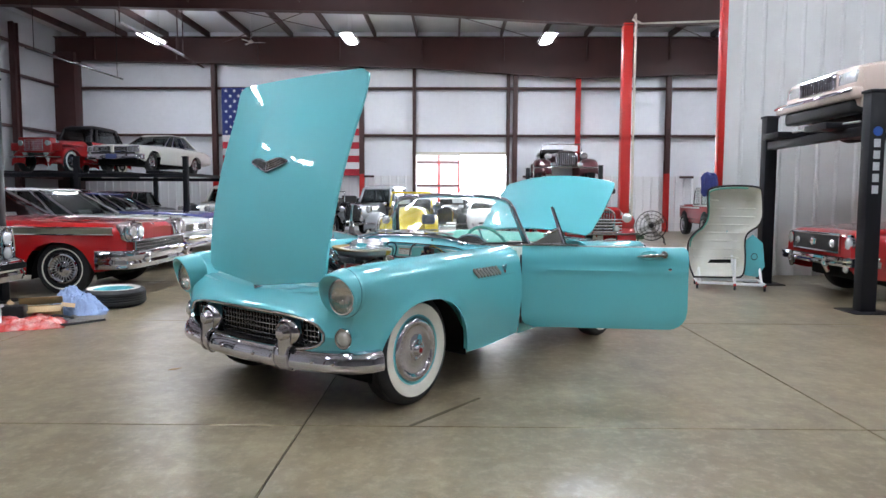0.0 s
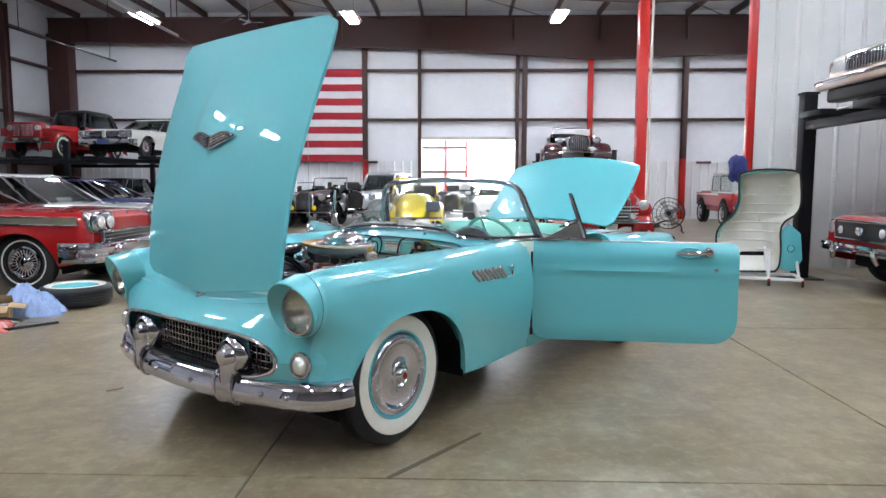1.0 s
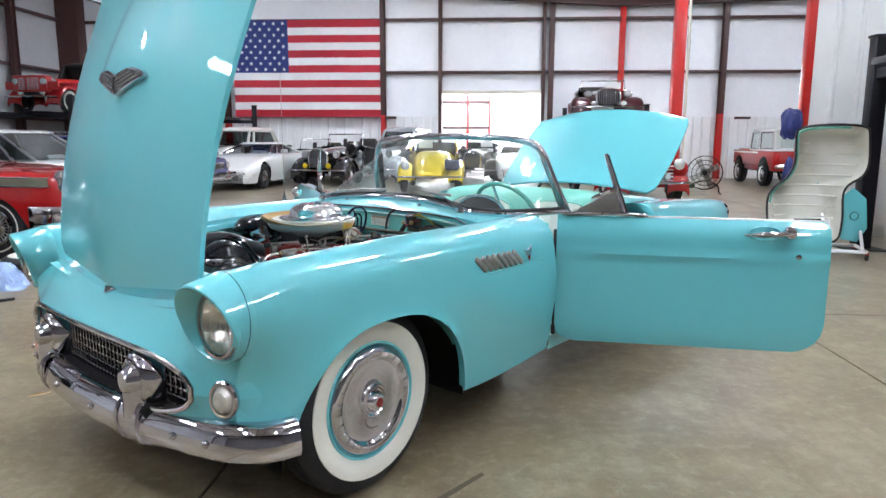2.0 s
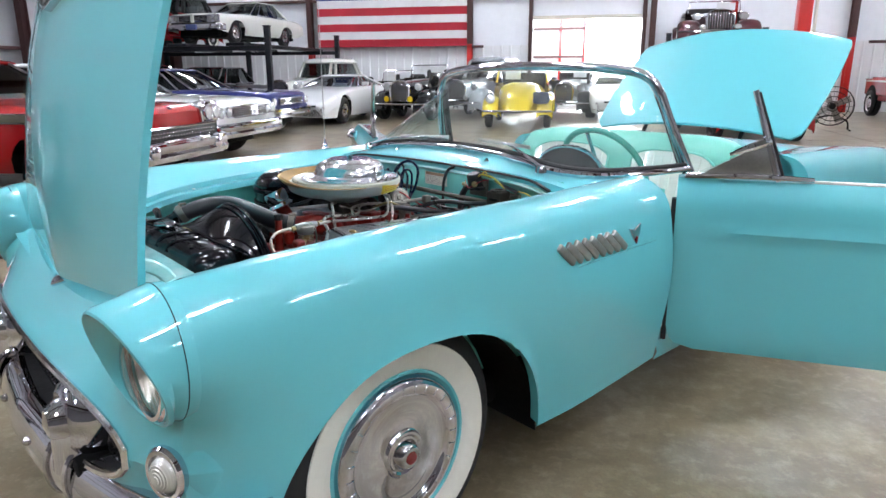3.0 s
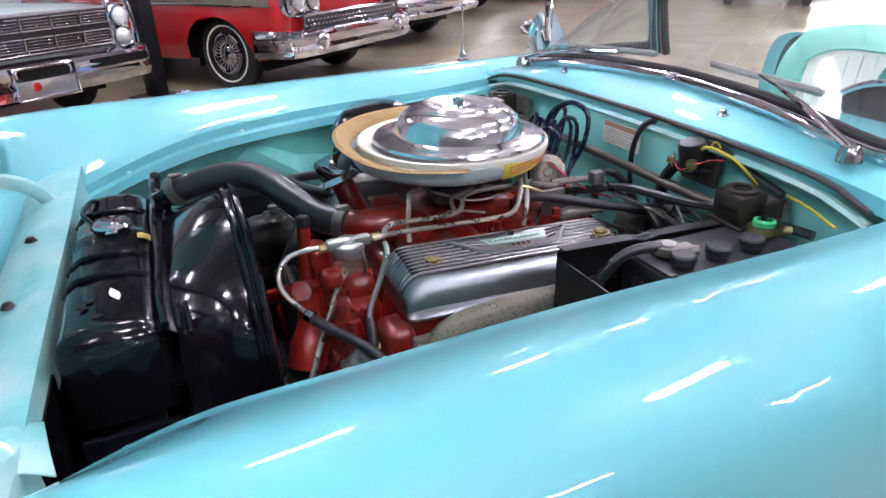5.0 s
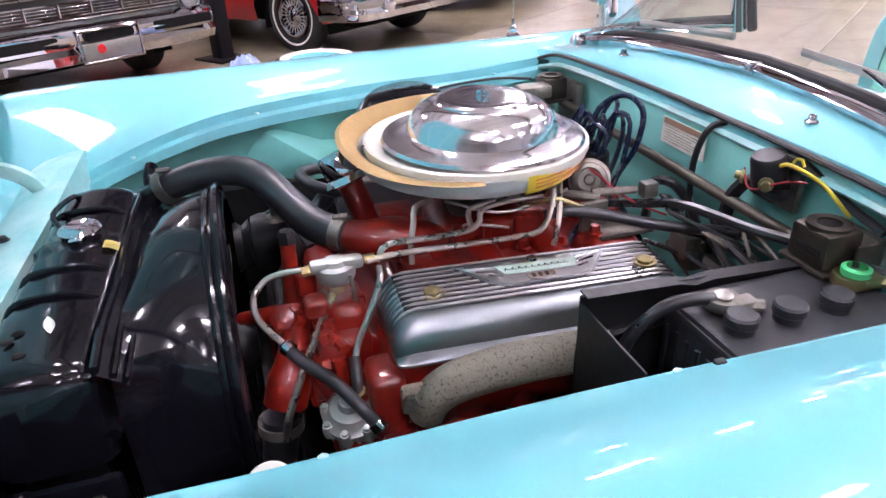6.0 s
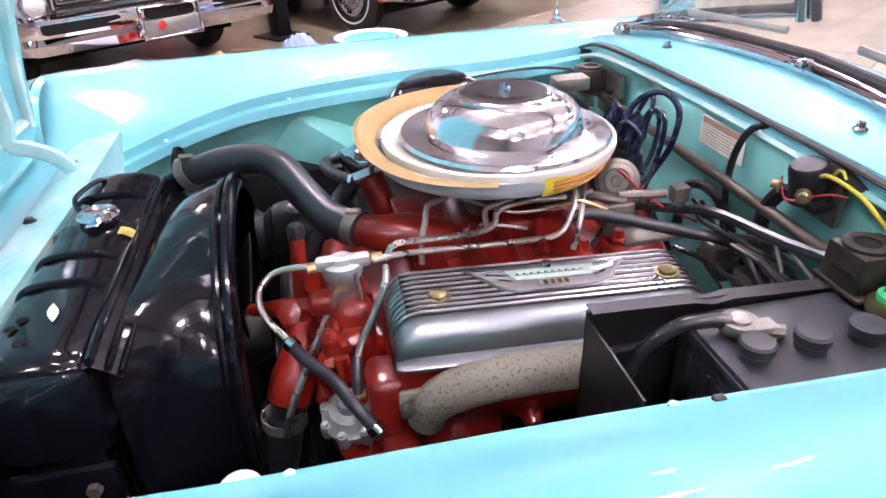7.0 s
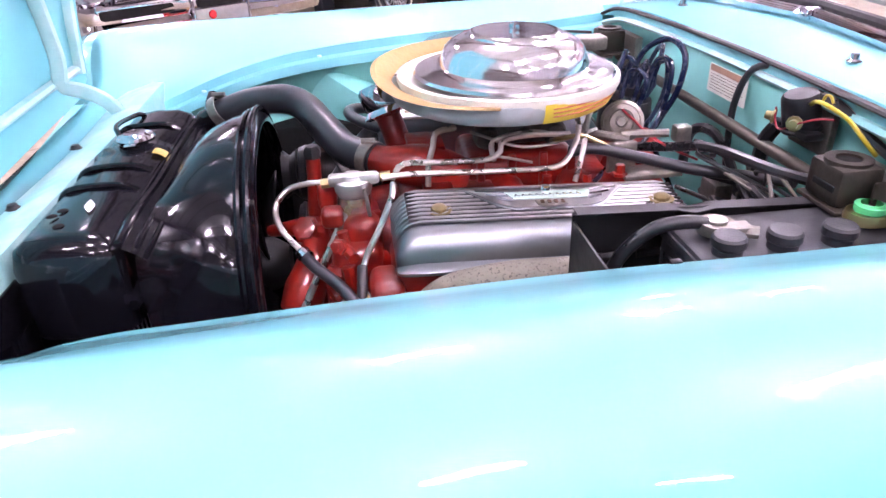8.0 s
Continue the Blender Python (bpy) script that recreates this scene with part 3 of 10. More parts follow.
fan = thing("ceiling_fan", pose(-6.2, 22.0, 6.3) @ Matrix.Diagonal((0.62, 0.62, 0.62, 1)), "white three-blade ceiling fan at rest", "ceiling fan")
part("motor", lathe([(0, 0.10), (0.09, 0.09), (0.12, 0.03), (0.10, -0.04), (0, -0.06)], 20), M_LINER, fan)
part("rod", tube([(0, 0, 0.08), (0, 0, 1.70)], 0.015, 8, n=2, smooth=False), M_LINER, fan)
for a in (10, 130, 250):
    part("blade", block((0.62, 0.12, 0.012), (0.42, 0, 0), 0.005, m=pose(0, 0, 0, 8, 0, a)), M_LINER, fan)

# ---- floor slabs ----
SLAB_X, SLAB_Y, GAP = 3.08, 3.05, 0.010
for i in range(-5, 5):
    for j in range(-5, 8):
        x0, y0 = -0.39 + i * SLAB_X, 3.42 + j * SLAB_Y
        a, b, c, d = max(x0, X0), min(x0 + SLAB_X, X1), max(y0, Y0), min(y0 + SLAB_Y, Y1 + 0.3)
        if b - a < 0.05 or d - c < 0.05:
            continue
        bm = block((b - a - GAP, d - c - GAP, 0.012), ((a + b) / 2, (c + d) / 2, -0.006), 0.002, seg=1)
        part("slab", bm, M_FLOOR, floor, smooth=False)


# ---- the turquoise two-seat convertible ----
# its own axes: x to its left, y to its tail, z up, from the ground under the front axle
CAR = pose(-0.434, 4.313, 0, 0, 0, -37.5)
car = thing("convertible_car", CAR, "turquoise 1950s two-seat convertible with its bonnet, boot lid and doors open", "car")

FENDER = [  # y, lip x, lip z, crest x, crest z, shoulder x, z, side x, z, belly x, z, foot x, z
    (-0.52, 0.530, 0.650, 0.738, 0.862, 0.832, 0.822, 0.866, 0.72, 0.792, 0.55, 0.778, 0.40),
    (-0.42, 0.532, 0.700, 0.734, 0.872, 0.837, 0.832, 0.874, 0.72, 0.852, 0.55, 0.844, 0.38),
    (-0.30, 0.538, 0.748, 0.733, 0.880, 0.840, 0.838, 0.876, 0.73, 0.880, 0.55, 0.862, 0.36),
    (-0.15, 0.552, 0.799, 0.733, 0.885, 0.842, 0.842, 0.878, 0.735, 0.884, 0.555, 0.861, 0.34),
    (0.00, 0.580, 0.827, 0.735, 0.890, 0.845, 0.845, 0.880, 0.74, 0.888, 0.56, 0.860, 0.32),
    (0.30, 0.600, 0.850, 0.737, 0.896, 0.848, 0.850, 0.880, 0.75, 0.890, 0.56, 0.858, 0.26),
    (0.60, 0.612, 0.856, 0.740, 0.899, 0.848, 0.852, 0.880, 0.75, 0.890, 0.56, 0.850, 0.24),
    (0.85, 0.630, 0.872, 0.740, 0.902, 0.846, 0.855, 0.880, 0.75, 0.892, 0.56, 0.850, 0.255),
    (1.08, 0.640, 0.880, 0.740, 0.905, 0.842, 0.858, 0.880, 0.75, 0.892, 0.56, 0.850, 0.275),
]


def arch(y, yc=0.03, half=0.425, z0=0.20, top=0.643):
    u = abs(y - yc) / half
    return z0 + (top - z0) * max(0.0, 1 - u**2.4) ** 0.5 if u < 1 else 0.0


def section(row, low, n=30, lip=0.0):
    """One cross-section of a wing, from the bonnet gap over the crest down to where it ends (low)."""
    xl, zl, xc, zc, xs, zs, xm, zm, xb, zb, xf, zf = row
    pts = curve_through([(xl, zl - 0.004), (xl + 0.012, zl), (xc, zc), (xs, zs), (xm, zm), (xb, zb), (xf, zf)], 120)
    k = int(np.argmax(pts[:, 1]))
    keep = np.vstack([pts[: k + 1], pts[k + 1 :][pts[k + 1 :, 1] > low]]) if low > 0 else pts
    if low > zf:
        x = np.interp(-low, -pts[k:, 1], pts[k:, 0])
        keep = np.vstack([keep, [x, low]])
    p = curve_through(keep[:: max(1, len(keep) // 40)].tolist() + [keep[-1]], n)
    if lip and low > zf:
        fade = np.clip(1 - (p[:, 1] - low) / 0.07, 0, 1)
        p[:, 0] += lip * fade**2
    return p


def wing(side):
    ys = np.unique(np.r_[np.linspace(-0.52, -0.40, 8), -0.394, np.linspace(-0.39, -0.30, 8), np.linspace(-0.30, 0.36, 20), np.linspace(0.36, 0.452, 12), 0.4555, np.linspace(0.46, 1.08, 14)])
    rows = []
    for y in ys:
        p = section(smooth_at(FENDER, y), arch(y), lip=0.010)
        rows.append([(side * x, y, z) for x, z in p])
    bm = sheet(rows)
    # a rolled lip inside the wheel opening
    inner = [[(side * (r[-1][0] * side), r[-1][1], r[-1][2]), (side * (r[-1][0] * side - 0.03), r[-1][1], r[-1][2] + 0.012)] for r in rows if arch(r[0][1]) > 0]
    sheet(inner, bm)
    # the gutter that the bonnet closes on
    gut = [[(r[0][0], r[0][1], r[0][2]), (r[0][0] - side * 0.004, r[0][1], r[0][2] - 0.02), (r[0][0] - side * 0.028, r[0][1], r[0][2] - 0.024), (r[0][0] - side * 0.034, r[0][1], r[0][2] - 0.045)] for r in rows if -0.40 < r[0][1] < 0.80]
    sheet(gut, bm)
    # the folded rear edge at the door
    end = rows[-1]
    sheet([[(x, y, z) for x, y, z in end], [(x - side * 0.05, y + 0.004, z) for x, y, z in end]], bm)
    return part("front_wing", bm, M_TEAL, car)


wing_left, wing_right = wing(1), wing(-1)

# headlamp rims, lamps
for s in (1, -1):
    rows = []
    for a in np.linspace(0, 2 * math.pi, 48, endpoint=False):
        c, d = math.cos(a), math.sin(a)
        front = -0.593 - 0.042 * d * (1 if d > 0 else 0.75) + 0.018 * c
        lip = 0.111 + 0.012 * max(d, 0) + 0.008 * max(-c, 0)
        ring = [(0.134, -0.50, 0), (0.1355, -0.525, 0), (0.5 * lip + 0.066, 0.45 * front - 0.292, 0.35), (lip + 0.006, front + 0.012, 0.9), (lip + 0.003, front + 0.002, 1), (lip - 0.002, front, 1), (lip - 0.006, front + 0.006, 1), (0.099, -0.568, 1), (0.093, -0.556, 1)]
        rows.append([(s * (0.745 + 0.020 * k + r * c), y, 0.733 - 0.016 * k + r * d) for r, y, k in ring])
    rim = part("headlamp_rim", sheet(rows, closed_u=True), M_TEAL, car)
    groove = [[(s * (0.745 + r * math.cos(a)), y, 0.733 + r * math.sin(a)) for r, y in ((0.1345, -0.5235), (0.1362, -0.5230), (0.1362, -0.5215), (0.1345, -0.5210))] for a in np.linspace(-1.9, 2.0, 40)]
    part("rim_seam", sheet(groove), M_DARK, rim)
    lamp_m = axis_to((0.02 * s, -1, 0), (s * 0.766, -0.558, 0.716))
    lamp = part("headlamp", lathe([(0.088, 0.0), (0.086, 0.010), (0.070, 0.026), (0.040, 0.036), (0, 0.040)], 32, lamp_m), M_LENS, car, "clear ribbed glass headlamp")
    part("reflector", lathe([(0.088, -0.002), (0.075, -0.03), (0.045, -0.055), (0, -0.07)], 28, lamp_m), M_SILVERED, lamp)
    part("retaining_ring", lathe([(0.088, -0.004), (0.099, -0.006), (0.102, 0.004), (0.097, 0.012), (0.089, 0.012), (0.086, 0.004)], 36, lamp_m), M_CHROME, lamp)
    bulb_rows = []
    for k in range(9):
        x = (k - 4) * 0.017
        h = math.sqrt(max(0, 0.080**2 - x * x))
        bulb_rows.append([(x, -h, 0.030 - 0.3 * abs(x)), (x, h, 0.030 - 0.3 * abs(x))])
    bm = bmesh.new()
    for a, b in bulb_rows:
        tube([lamp_m @ Vector((a[0], a[1], 0.008)), lamp_m @ Vector((a[0], 0, a[2])), lamp_m @ Vector((b[0], b[1], 0.008))], 0.0022, 5, n=7, bm=bm)
    part("lens_rib", bm, M_LENS, lamp)

# nose panel with the grille mouth
PLAN = [(0, -0.648), (0.25, -0.642), (0.45, -0.626), (0.60, -0.600), (0.70, -0.566), (0.76, -0.536), (0.807, -0.495), (0.848, -0.40)]


def plan(u):
    """The nose's line seen from above: u from 0 (middle) to 1 (where it meets the wing)."""
    return curve_through(PLAN, 101)[int(round(u * 100))]


PLAN_LINE = curve_through(PLAN, 101)


def plan_y(x):
    return float(np.interp(abs(x), PLAN_LINE[:, 0], PLAN_LINE[:, 1]))


def mouth(x):
    k = max(0.0, 1 - (abs(x) / 0.655) ** 5) ** 0.5
    return 0.487 + 0.105 * k, 0.487 - 0.092 * k


nose_rows = []
for i in range(-100, 101, 2):
    x, y = plan(abs(i) / 100)
    x *= 1 if i >= 0 else -1
    ax = abs(x)
    zt, zb = mouth(x)
    zs = 0.700 + 0.052 * min(ax / 0.56, 1.15) ** 2
    ys = -0.540 + 0.045 * min(ax / 0.56, 1.2) ** 2
    if ax > 0.54:
        f = min(1.0, (ax - 0.54) / 0.13)
        f = f * f * (3 - 2 * f)
        zs, ys = zs + (0.66 - 0.2 * max(0, ax - 0.62) - zs) * f, ys + (y + 0.004 - ys) * f
    top = curve_through([(ys, zs), (ys + (y - ys) * 0.45, zs - (zs - zt) * 0.32), (ys + (y - ys) * 0.9, zt + 0.03), (y - 0.004, zt)], 10)
    low = curve_through([(y - 0.004, zb), (y + 0.006, zb - 0.03), (y + 0.03, 0.36)], 5)
    nose_rows.append([(x, *q) for q in top] + [(x, *q) for q in low])
bm = sheet(nose_rows, skip=lambda i, j: j == 9 and abs(nose_rows[i][0][0]) < 0.652 and abs(nose_rows[i + 1][0][0]) < 0.652)
nose = part("nose_panel", bm, M_TEAL, car)
part("bonnet_ornament", prism([(0, -0.018), (0.045, 0.014), (0.018, 0.010), (0, 0.026), (-0.018, 0.010), (-0.045, 0.014)], 0.012, axis_to((0, -0.6, 0.8), (0, -0.545, 0.700)), bevel=0.003), M_CHROME, car)

# grille: mouth trim and egg-crate mesh
grille = part("grille_trim", tube([(x, plan_y(x) - 0.006, mouth(x)[0] + 0.004) for x in np.linspace(-0.652, 0.652, 60)]
                                  + [(x, plan_y(x) - 0.006, mouth(x)[1] - 0.002) for x in np.linspace(0.65, -0.652, 60)], 0.009, 8, smooth=False, caps=False), M_CHROME_PITTED, car, "pitted chrome trim round the grille")
part("mouth_floor", sheet([[(x, plan_y(x) - 0.002, mouth(x)[1] + 0.001), (x, -0.50, mouth(x)[1] - 0.004)] for x in np.linspace(-0.64, 0.64, 41)]), M_BLACK_SATIN, car)
for x in np.arange(-0.59, 0.591, 0.0295):
    zt, zb = mouth(x)
    y = -0.585 + 0.06 * x * x
    bm = block((0.0035, 0.022, zt - zb - 0.006), (float(x), float(y), (zt + zb) / 2), 0.001, seg=1)
    part("grille_bar", bm, M_CHROME_PITTED, grille)
for k in range(6):
    z = 0.413 + k * 0.030
    half = 0.60 * max(0.02, 1 - (abs(z - 0.487) / 0.105) ** 2) ** 0.2
    part("grille_slat", tube([(x, -0.590 + 0.06 * x * x, z) for x in np.linspace(-half, half, 9)], 0.0035, 6, n=9, smooth=False), M_CHROME_PITTED, grille)
part("air_duct", block((1.24, 0.10, 0.20), (0, -0.48, 0.49), 0.01), M_DARK, car)

# bumper with its two bullet guards
HALF_BUMPER = [(0, -0.668, 0.346), (0.30, -0.648, 0.346), (0.58, -0.592, 0.348), (0.70, -0.562, 0.350), (0.80, -0.520, 0.353), (0.865, -0.455, 0.355), (0.888, -0.385, 0.356)]
half = curve_through(HALF_BUMPER, 46)
line = np.vstack([half[:0:-1] * np.array([-1, 1, 1]), half])
way = np.gradient(line, axis=0)
rows = []
for p, w in zip(line, way):
    out = np.array([w[1], -w[0], 0]) / np.hypot(w[0], w[1])
    out = out if out @ np.array([p[0], p[1] + 0.2, 0]) > 0 else -out
    rows.append([tuple(p + out * o + np.array([0, 0, z])) for o, z in ((-0.038, 0.046), (-0.016, 0.060), (0.006, 0.057), (0.022, 0.043), (0.033, 0.021), (0.040, -0.005), (0.042, -0.028), (0.034, -0.048), (0.012, -0.062), (-0.012, -0.066), (-0.030, -0.060), (-0.02, 0.0))])
bumper = part("front_bumper", sheet(rows, closed_v=True), M_CHROME, car, "chrome front bumper with two bullet guards")
bm = bmesh.new()
for e in (0, -1):
    bm.faces.new([bm.verts.new(v) for v in rows[e]])
part("bumper_end", bm, M_CHROME, bumper)
for x in (-0.72, -0.595, -0.16, 0.16, 0.595, 0.72):
    i = int(np.argmin(abs(line[:, 0] - x)))
    p, w = line[i], way[i]
    out = np.array([w[1], -w[0], 0]) / np.hypot(w[0], w[1])
    out = out if out[1] < 0 else -out
    part("bumper_bolt", lathe([(0, 0.012), (0.007, 0.010), (0.012, 0.004), (0.013, -0.004)], 14, axis_to(tuple(out), tuple(p + out * 0.038))), M_CHROME, bumper)
for s in (1, -1):
    gx, gy, gz = s * 0.380, -0.592, 0.482
    bm = lathe([(0.0, -0.11), (0.066, -0.105), (0.084, -0.07), (0.089, -0.025), (0.083, 0.020), (0.071, 0.046), (0.060, 0.054), (0.054, 0.044), (0.051, 0.032), (0.044, 0.060), (0.028, 0.084), (0, 0.092)], 36, axis_to((0, -1, 0.0), (gx, gy, gz)) @ Matrix.Diagonal((1.16, 1.16, 1.06, 1)))
    guard = part("bumper_guard", bm, M_CHROME, bumper)
    strap = []
    for a in np.linspace(-25, 205, 24):
        c, d = math.cos(radians(a)), math.sin(radians(a))
        strap.append([(gx + e, -0.634 + 0.2 * s * e - 0.046 * d * (1.0 if d > 0 else 0.6), 0.346 + 0.072 * c) for e in (-0.058, -0.050, -0.030, 0, 0.030, 0.050, 0.058)])
    bm = sheet(strap, thick=0.006)
    part("guard_strap", bm, M_CHROME, bumper)
    for e in (-0.047, 0.047):
        part("strap_bead", tube([(gx + e, -0.634 + 0.2 * s * e - 0.049 * math.sin(radians(a)) * (1 if math.sin(radians(a)) > 0 else 0.6), 0.346 + 0.076 * math.cos(radians(a))) for a in np.linspace(-25, 205, 20)], 0.006, 6, n=20, smooth=False), M_CHROME, bumper)
    part("guard_neck", tube([(gx, -0.622, 0.36), (gx, -0.618, 0.46)], [0.060, 0.058], 18, n=4), M_CHROME, bumper)

# parking lamps
for s in (1, -1):
    m = axis_to((0.42 * s, -0.90, 0), (s * 0.757, -0.546, 0.484))
    p = part("parking_lamp", lathe([(0.052, -0.012), (0.054, 0.002), (0.049, 0.009), (0.041, 0.009), (0.038, 0.002)], 32, m @ Matrix.Diagonal((0.92, 1.12, 1, 1))), M_CHROME, car, "round parking lamp with a ribbed clear lens")
    prof = []
    for k in range(8):
        r_, z_ = 0.037 * math.cos(math.pi / 2 * k / 8.2), 0.002 + 0.024 * math.sin(math.pi / 2 * k / 8.2)
        prof += [(r_, z_), (r_ - 0.0012, z_ + 0.0022)]
    part("lens", lathe([(0.040, 0.001)] + prof + [(0, 0.0265)], 28, m @ Matrix.Diagonal((0.92, 1.12, 1, 1))), material("clear_ribbed_lens" + str(s), (0.50, 0.49, 0.45), rough=0.14, metal=0.45, coat=0.9, vary=0.08), p)


# ---- wheels ----
def make_wheel(parent, m, r=0.340, w=0.165, white=True, cap="disc", body=None, rim_color=None):
    """A wheel whose axle points along +z of m, outside up; tyre, whitewall, rim and hub cap."""
    k = r / 0.34
    body = body or M_RUBBER
    outer = w / 2
    tyre = [(0.205 * k, -outer * 0.8), (0.235 * k, -outer * 0.97), (0.285 * k, -outer), (0.320 * k, -outer * 0.82), (0.337 * k, -outer * 0.6)]
    for g in (-0.40, -0.13, 0.13, 0.40):
        tyre += [(0.340 * k, outer * (g - 0.08)), (0.340 * k, outer * (g + 0.06)), (0.334 * k, outer * (g + 0.07)), (0.334 * k, outer * (g + 0.11))]
    tyre += [(0.337 * k, outer * 0.6), (0.326 * k, outer * 0.80), (0.306 * k, outer * 0.93)]
    wheel = part("wheel", lathe(tyre + [(0.284 * k, outer * 0.99)], 56, m), body, parent)
    if white == "thin":
        part("tyre_wall", lathe([(0.284 * k, outer * 0.99), (0.272 * k, outer * 1.0), (0.205 * k, outer * 0.8)], 48, m), body, wheel)
        part("whitewall_band", lathe([(0.262 * k, outer * 0.985), (0.258 * k, outer * 1.03), (0.248 * k, outer * 1.02), (0.245 * k, outer * 0.94)], 48, m), M_WHITEWALL, wheel)
    else:
        part("whitewall" if white else "tyre_wall", lathe([(0.284 * k, outer * 0.98), (0.282 * k, outer * 1.025), (0.268 * k, outer * 1.03), (0.240 * k, outer * 1.0), (0.212 * k, outer * 0.84), (0.200 * k, outer * 0.74)], 56, m), M_WHITEWALL if white else body, wheel)
    part("rim", lathe([(0.196 * k, -outer * 0.7), (0.203 * k, outer * 0.70), (0.214 * k, outer * 0.86), (0.212 * k, outer * 0.92), (0.205 * k, outer * 0.90), (0.197 * k, outer * 0.70), (0.188 * k, outer * 0.48), (0, outer * 0.40)], 48, m), rim_color or M_BLACK_SATIN, wheel)
    if cap == "disc":
        part("hub_cap", lathe([(0.197 * k, outer * 0.72), (0.197 * k, outer * 0.84), (0.193 * k, outer * 0.93), (0.186 * k, outer * 1.01), (0.172 * k, outer * 1.06), (0.160 * k, outer * 1.04), (0.152 * k, outer * 0.96), (0.148 * k, outer * 0.90), (0.144 * k, outer * 0.885), (0.110 * k, outer * 0.925), (0.066 * k, outer * 0.94), (0.062 * k, outer * 0.97), (0.058 * k, outer * 1.05), (0.052 * k, outer * 1.07), (0.046 * k, outer * 1.02), (0.040 * k, outer * 1.04), (0.034 * k, outer * 1.20), (0.028 * k, outer * 1.30), (0.022 * k, outer * 1.325), (0, outer * 1.33)], 56, m), M_CHROME, wheel, "chrome full wheel disc")
        for q in range(28):
            a = 2 * math.pi * q / 28
            part("disc_flute", block((0.022 * k, 0.004 * k, 0.005), (0.168 * k, 0, outer * 1.045), 0.0015, m=m @ Matrix.Rotation(a, 4, "Z"), seg=1), M_CHROME, wheel)
    elif cap == "small":
        part("hub_cap", lathe([(0.125 * k, outer * 0.55), (0.12 * k, outer * 0.80), (0.08 * k, outer * 0.95), (0.035 * k, outer * 1.02), (0.03 * k, outer * 1.12), (0, outer * 1.14)], 36, m), M_CHROME, wheel)
    elif cap == "spoked":
        part("hub_cap", lathe([(0.195 * k, outer * 0.72), (0.19 * k, outer * 0.90), (0.172 * k, outer * 0.94), (0.15 * k, outer * 0.80), (0.11 * k, outer * 0.74), (0.075 * k, outer * 0.82), (0.06 * k, outer * 0.98), (0.03 * k, outer * 1.08), (0, outer * 1.1)], 40, m), M_CHROME, wheel)
        for q in range(24):
            a = 2 * math.pi * q / 24
            part("disc_flute", block((0.075 * k, 0.009 * k, 0.006), (0.128 * k, 0, outer * 0.80), 0.002, m=m @ Matrix.Rotation(a, 4, "Z"), seg=1), M_STEEL, wheel)
    return wheel


for s, y, steer in ((1, -0.014, 4), (-1, -0.014, 4), (1, 2.591, 0), (-1, 2.591, 0)):
    m = pose(s * 0.745, y, 0.338, 0, 90 * s, 0)
    if steer:
        m = pose(s * 0.745, y, 0.338, 0, 0, 3) @ pose(0, 0, 0, 0, 90 * s, 0)
    wh = make_wheel(car, m, 0.338, 0.168, True, "disc", rim_color=M_TEAL)
    part("hub_medallion", lathe([(0, 0.1145), (0.016, 0.1135), (0.018, 0.1105)], 20, m), material("hub_emblem_red", (0.16, 0.012, 0.014), rough=0.2, coat=0.6, vary=0.2, scale=60), wh)
# wheel wells and underbody
for s in (1, -1):
    rows = [[(s * x, 0.03 + 0.44 * math.cos(a), 0.22 + 0.44 * math.sin(a)) for x in (0.50, 0.84)] for a in np.linspace(0, math.pi, 20)]
    part("wheel_well", sheet(rows), M_DARK, car)
    part("splash_panel", sheet([[(s * 0.50, y, z) for z in (0.25, 0.66)] for y in (-0.42, 0, 0.48)]), M_DARK, car)
part("underbody", block((1.35, 3.4, 0.12), (0, 1.75, 0.30), 0.03), M_DARK, car)
part("valance", block((1.10, 0.22, 0.03), (0, -0.46, 0.30), 0.01), M_DARK, car)
part("chassis_rail", block((0.10, 1.5, 0.10), (0.42, 0.1, 0.36), 0.01), M_DARK, car)
part("chassis_rail", block((0.10, 1.5, 0.10), (-0.42, 0.1, 0.36), 0.01), M_DARK, car)
part("front_axle", tube([(-0.70, 0, 0.27), (0.70, 0, 0.27)], 0.03, 8, n=2, smooth=False), M_DARK, car)

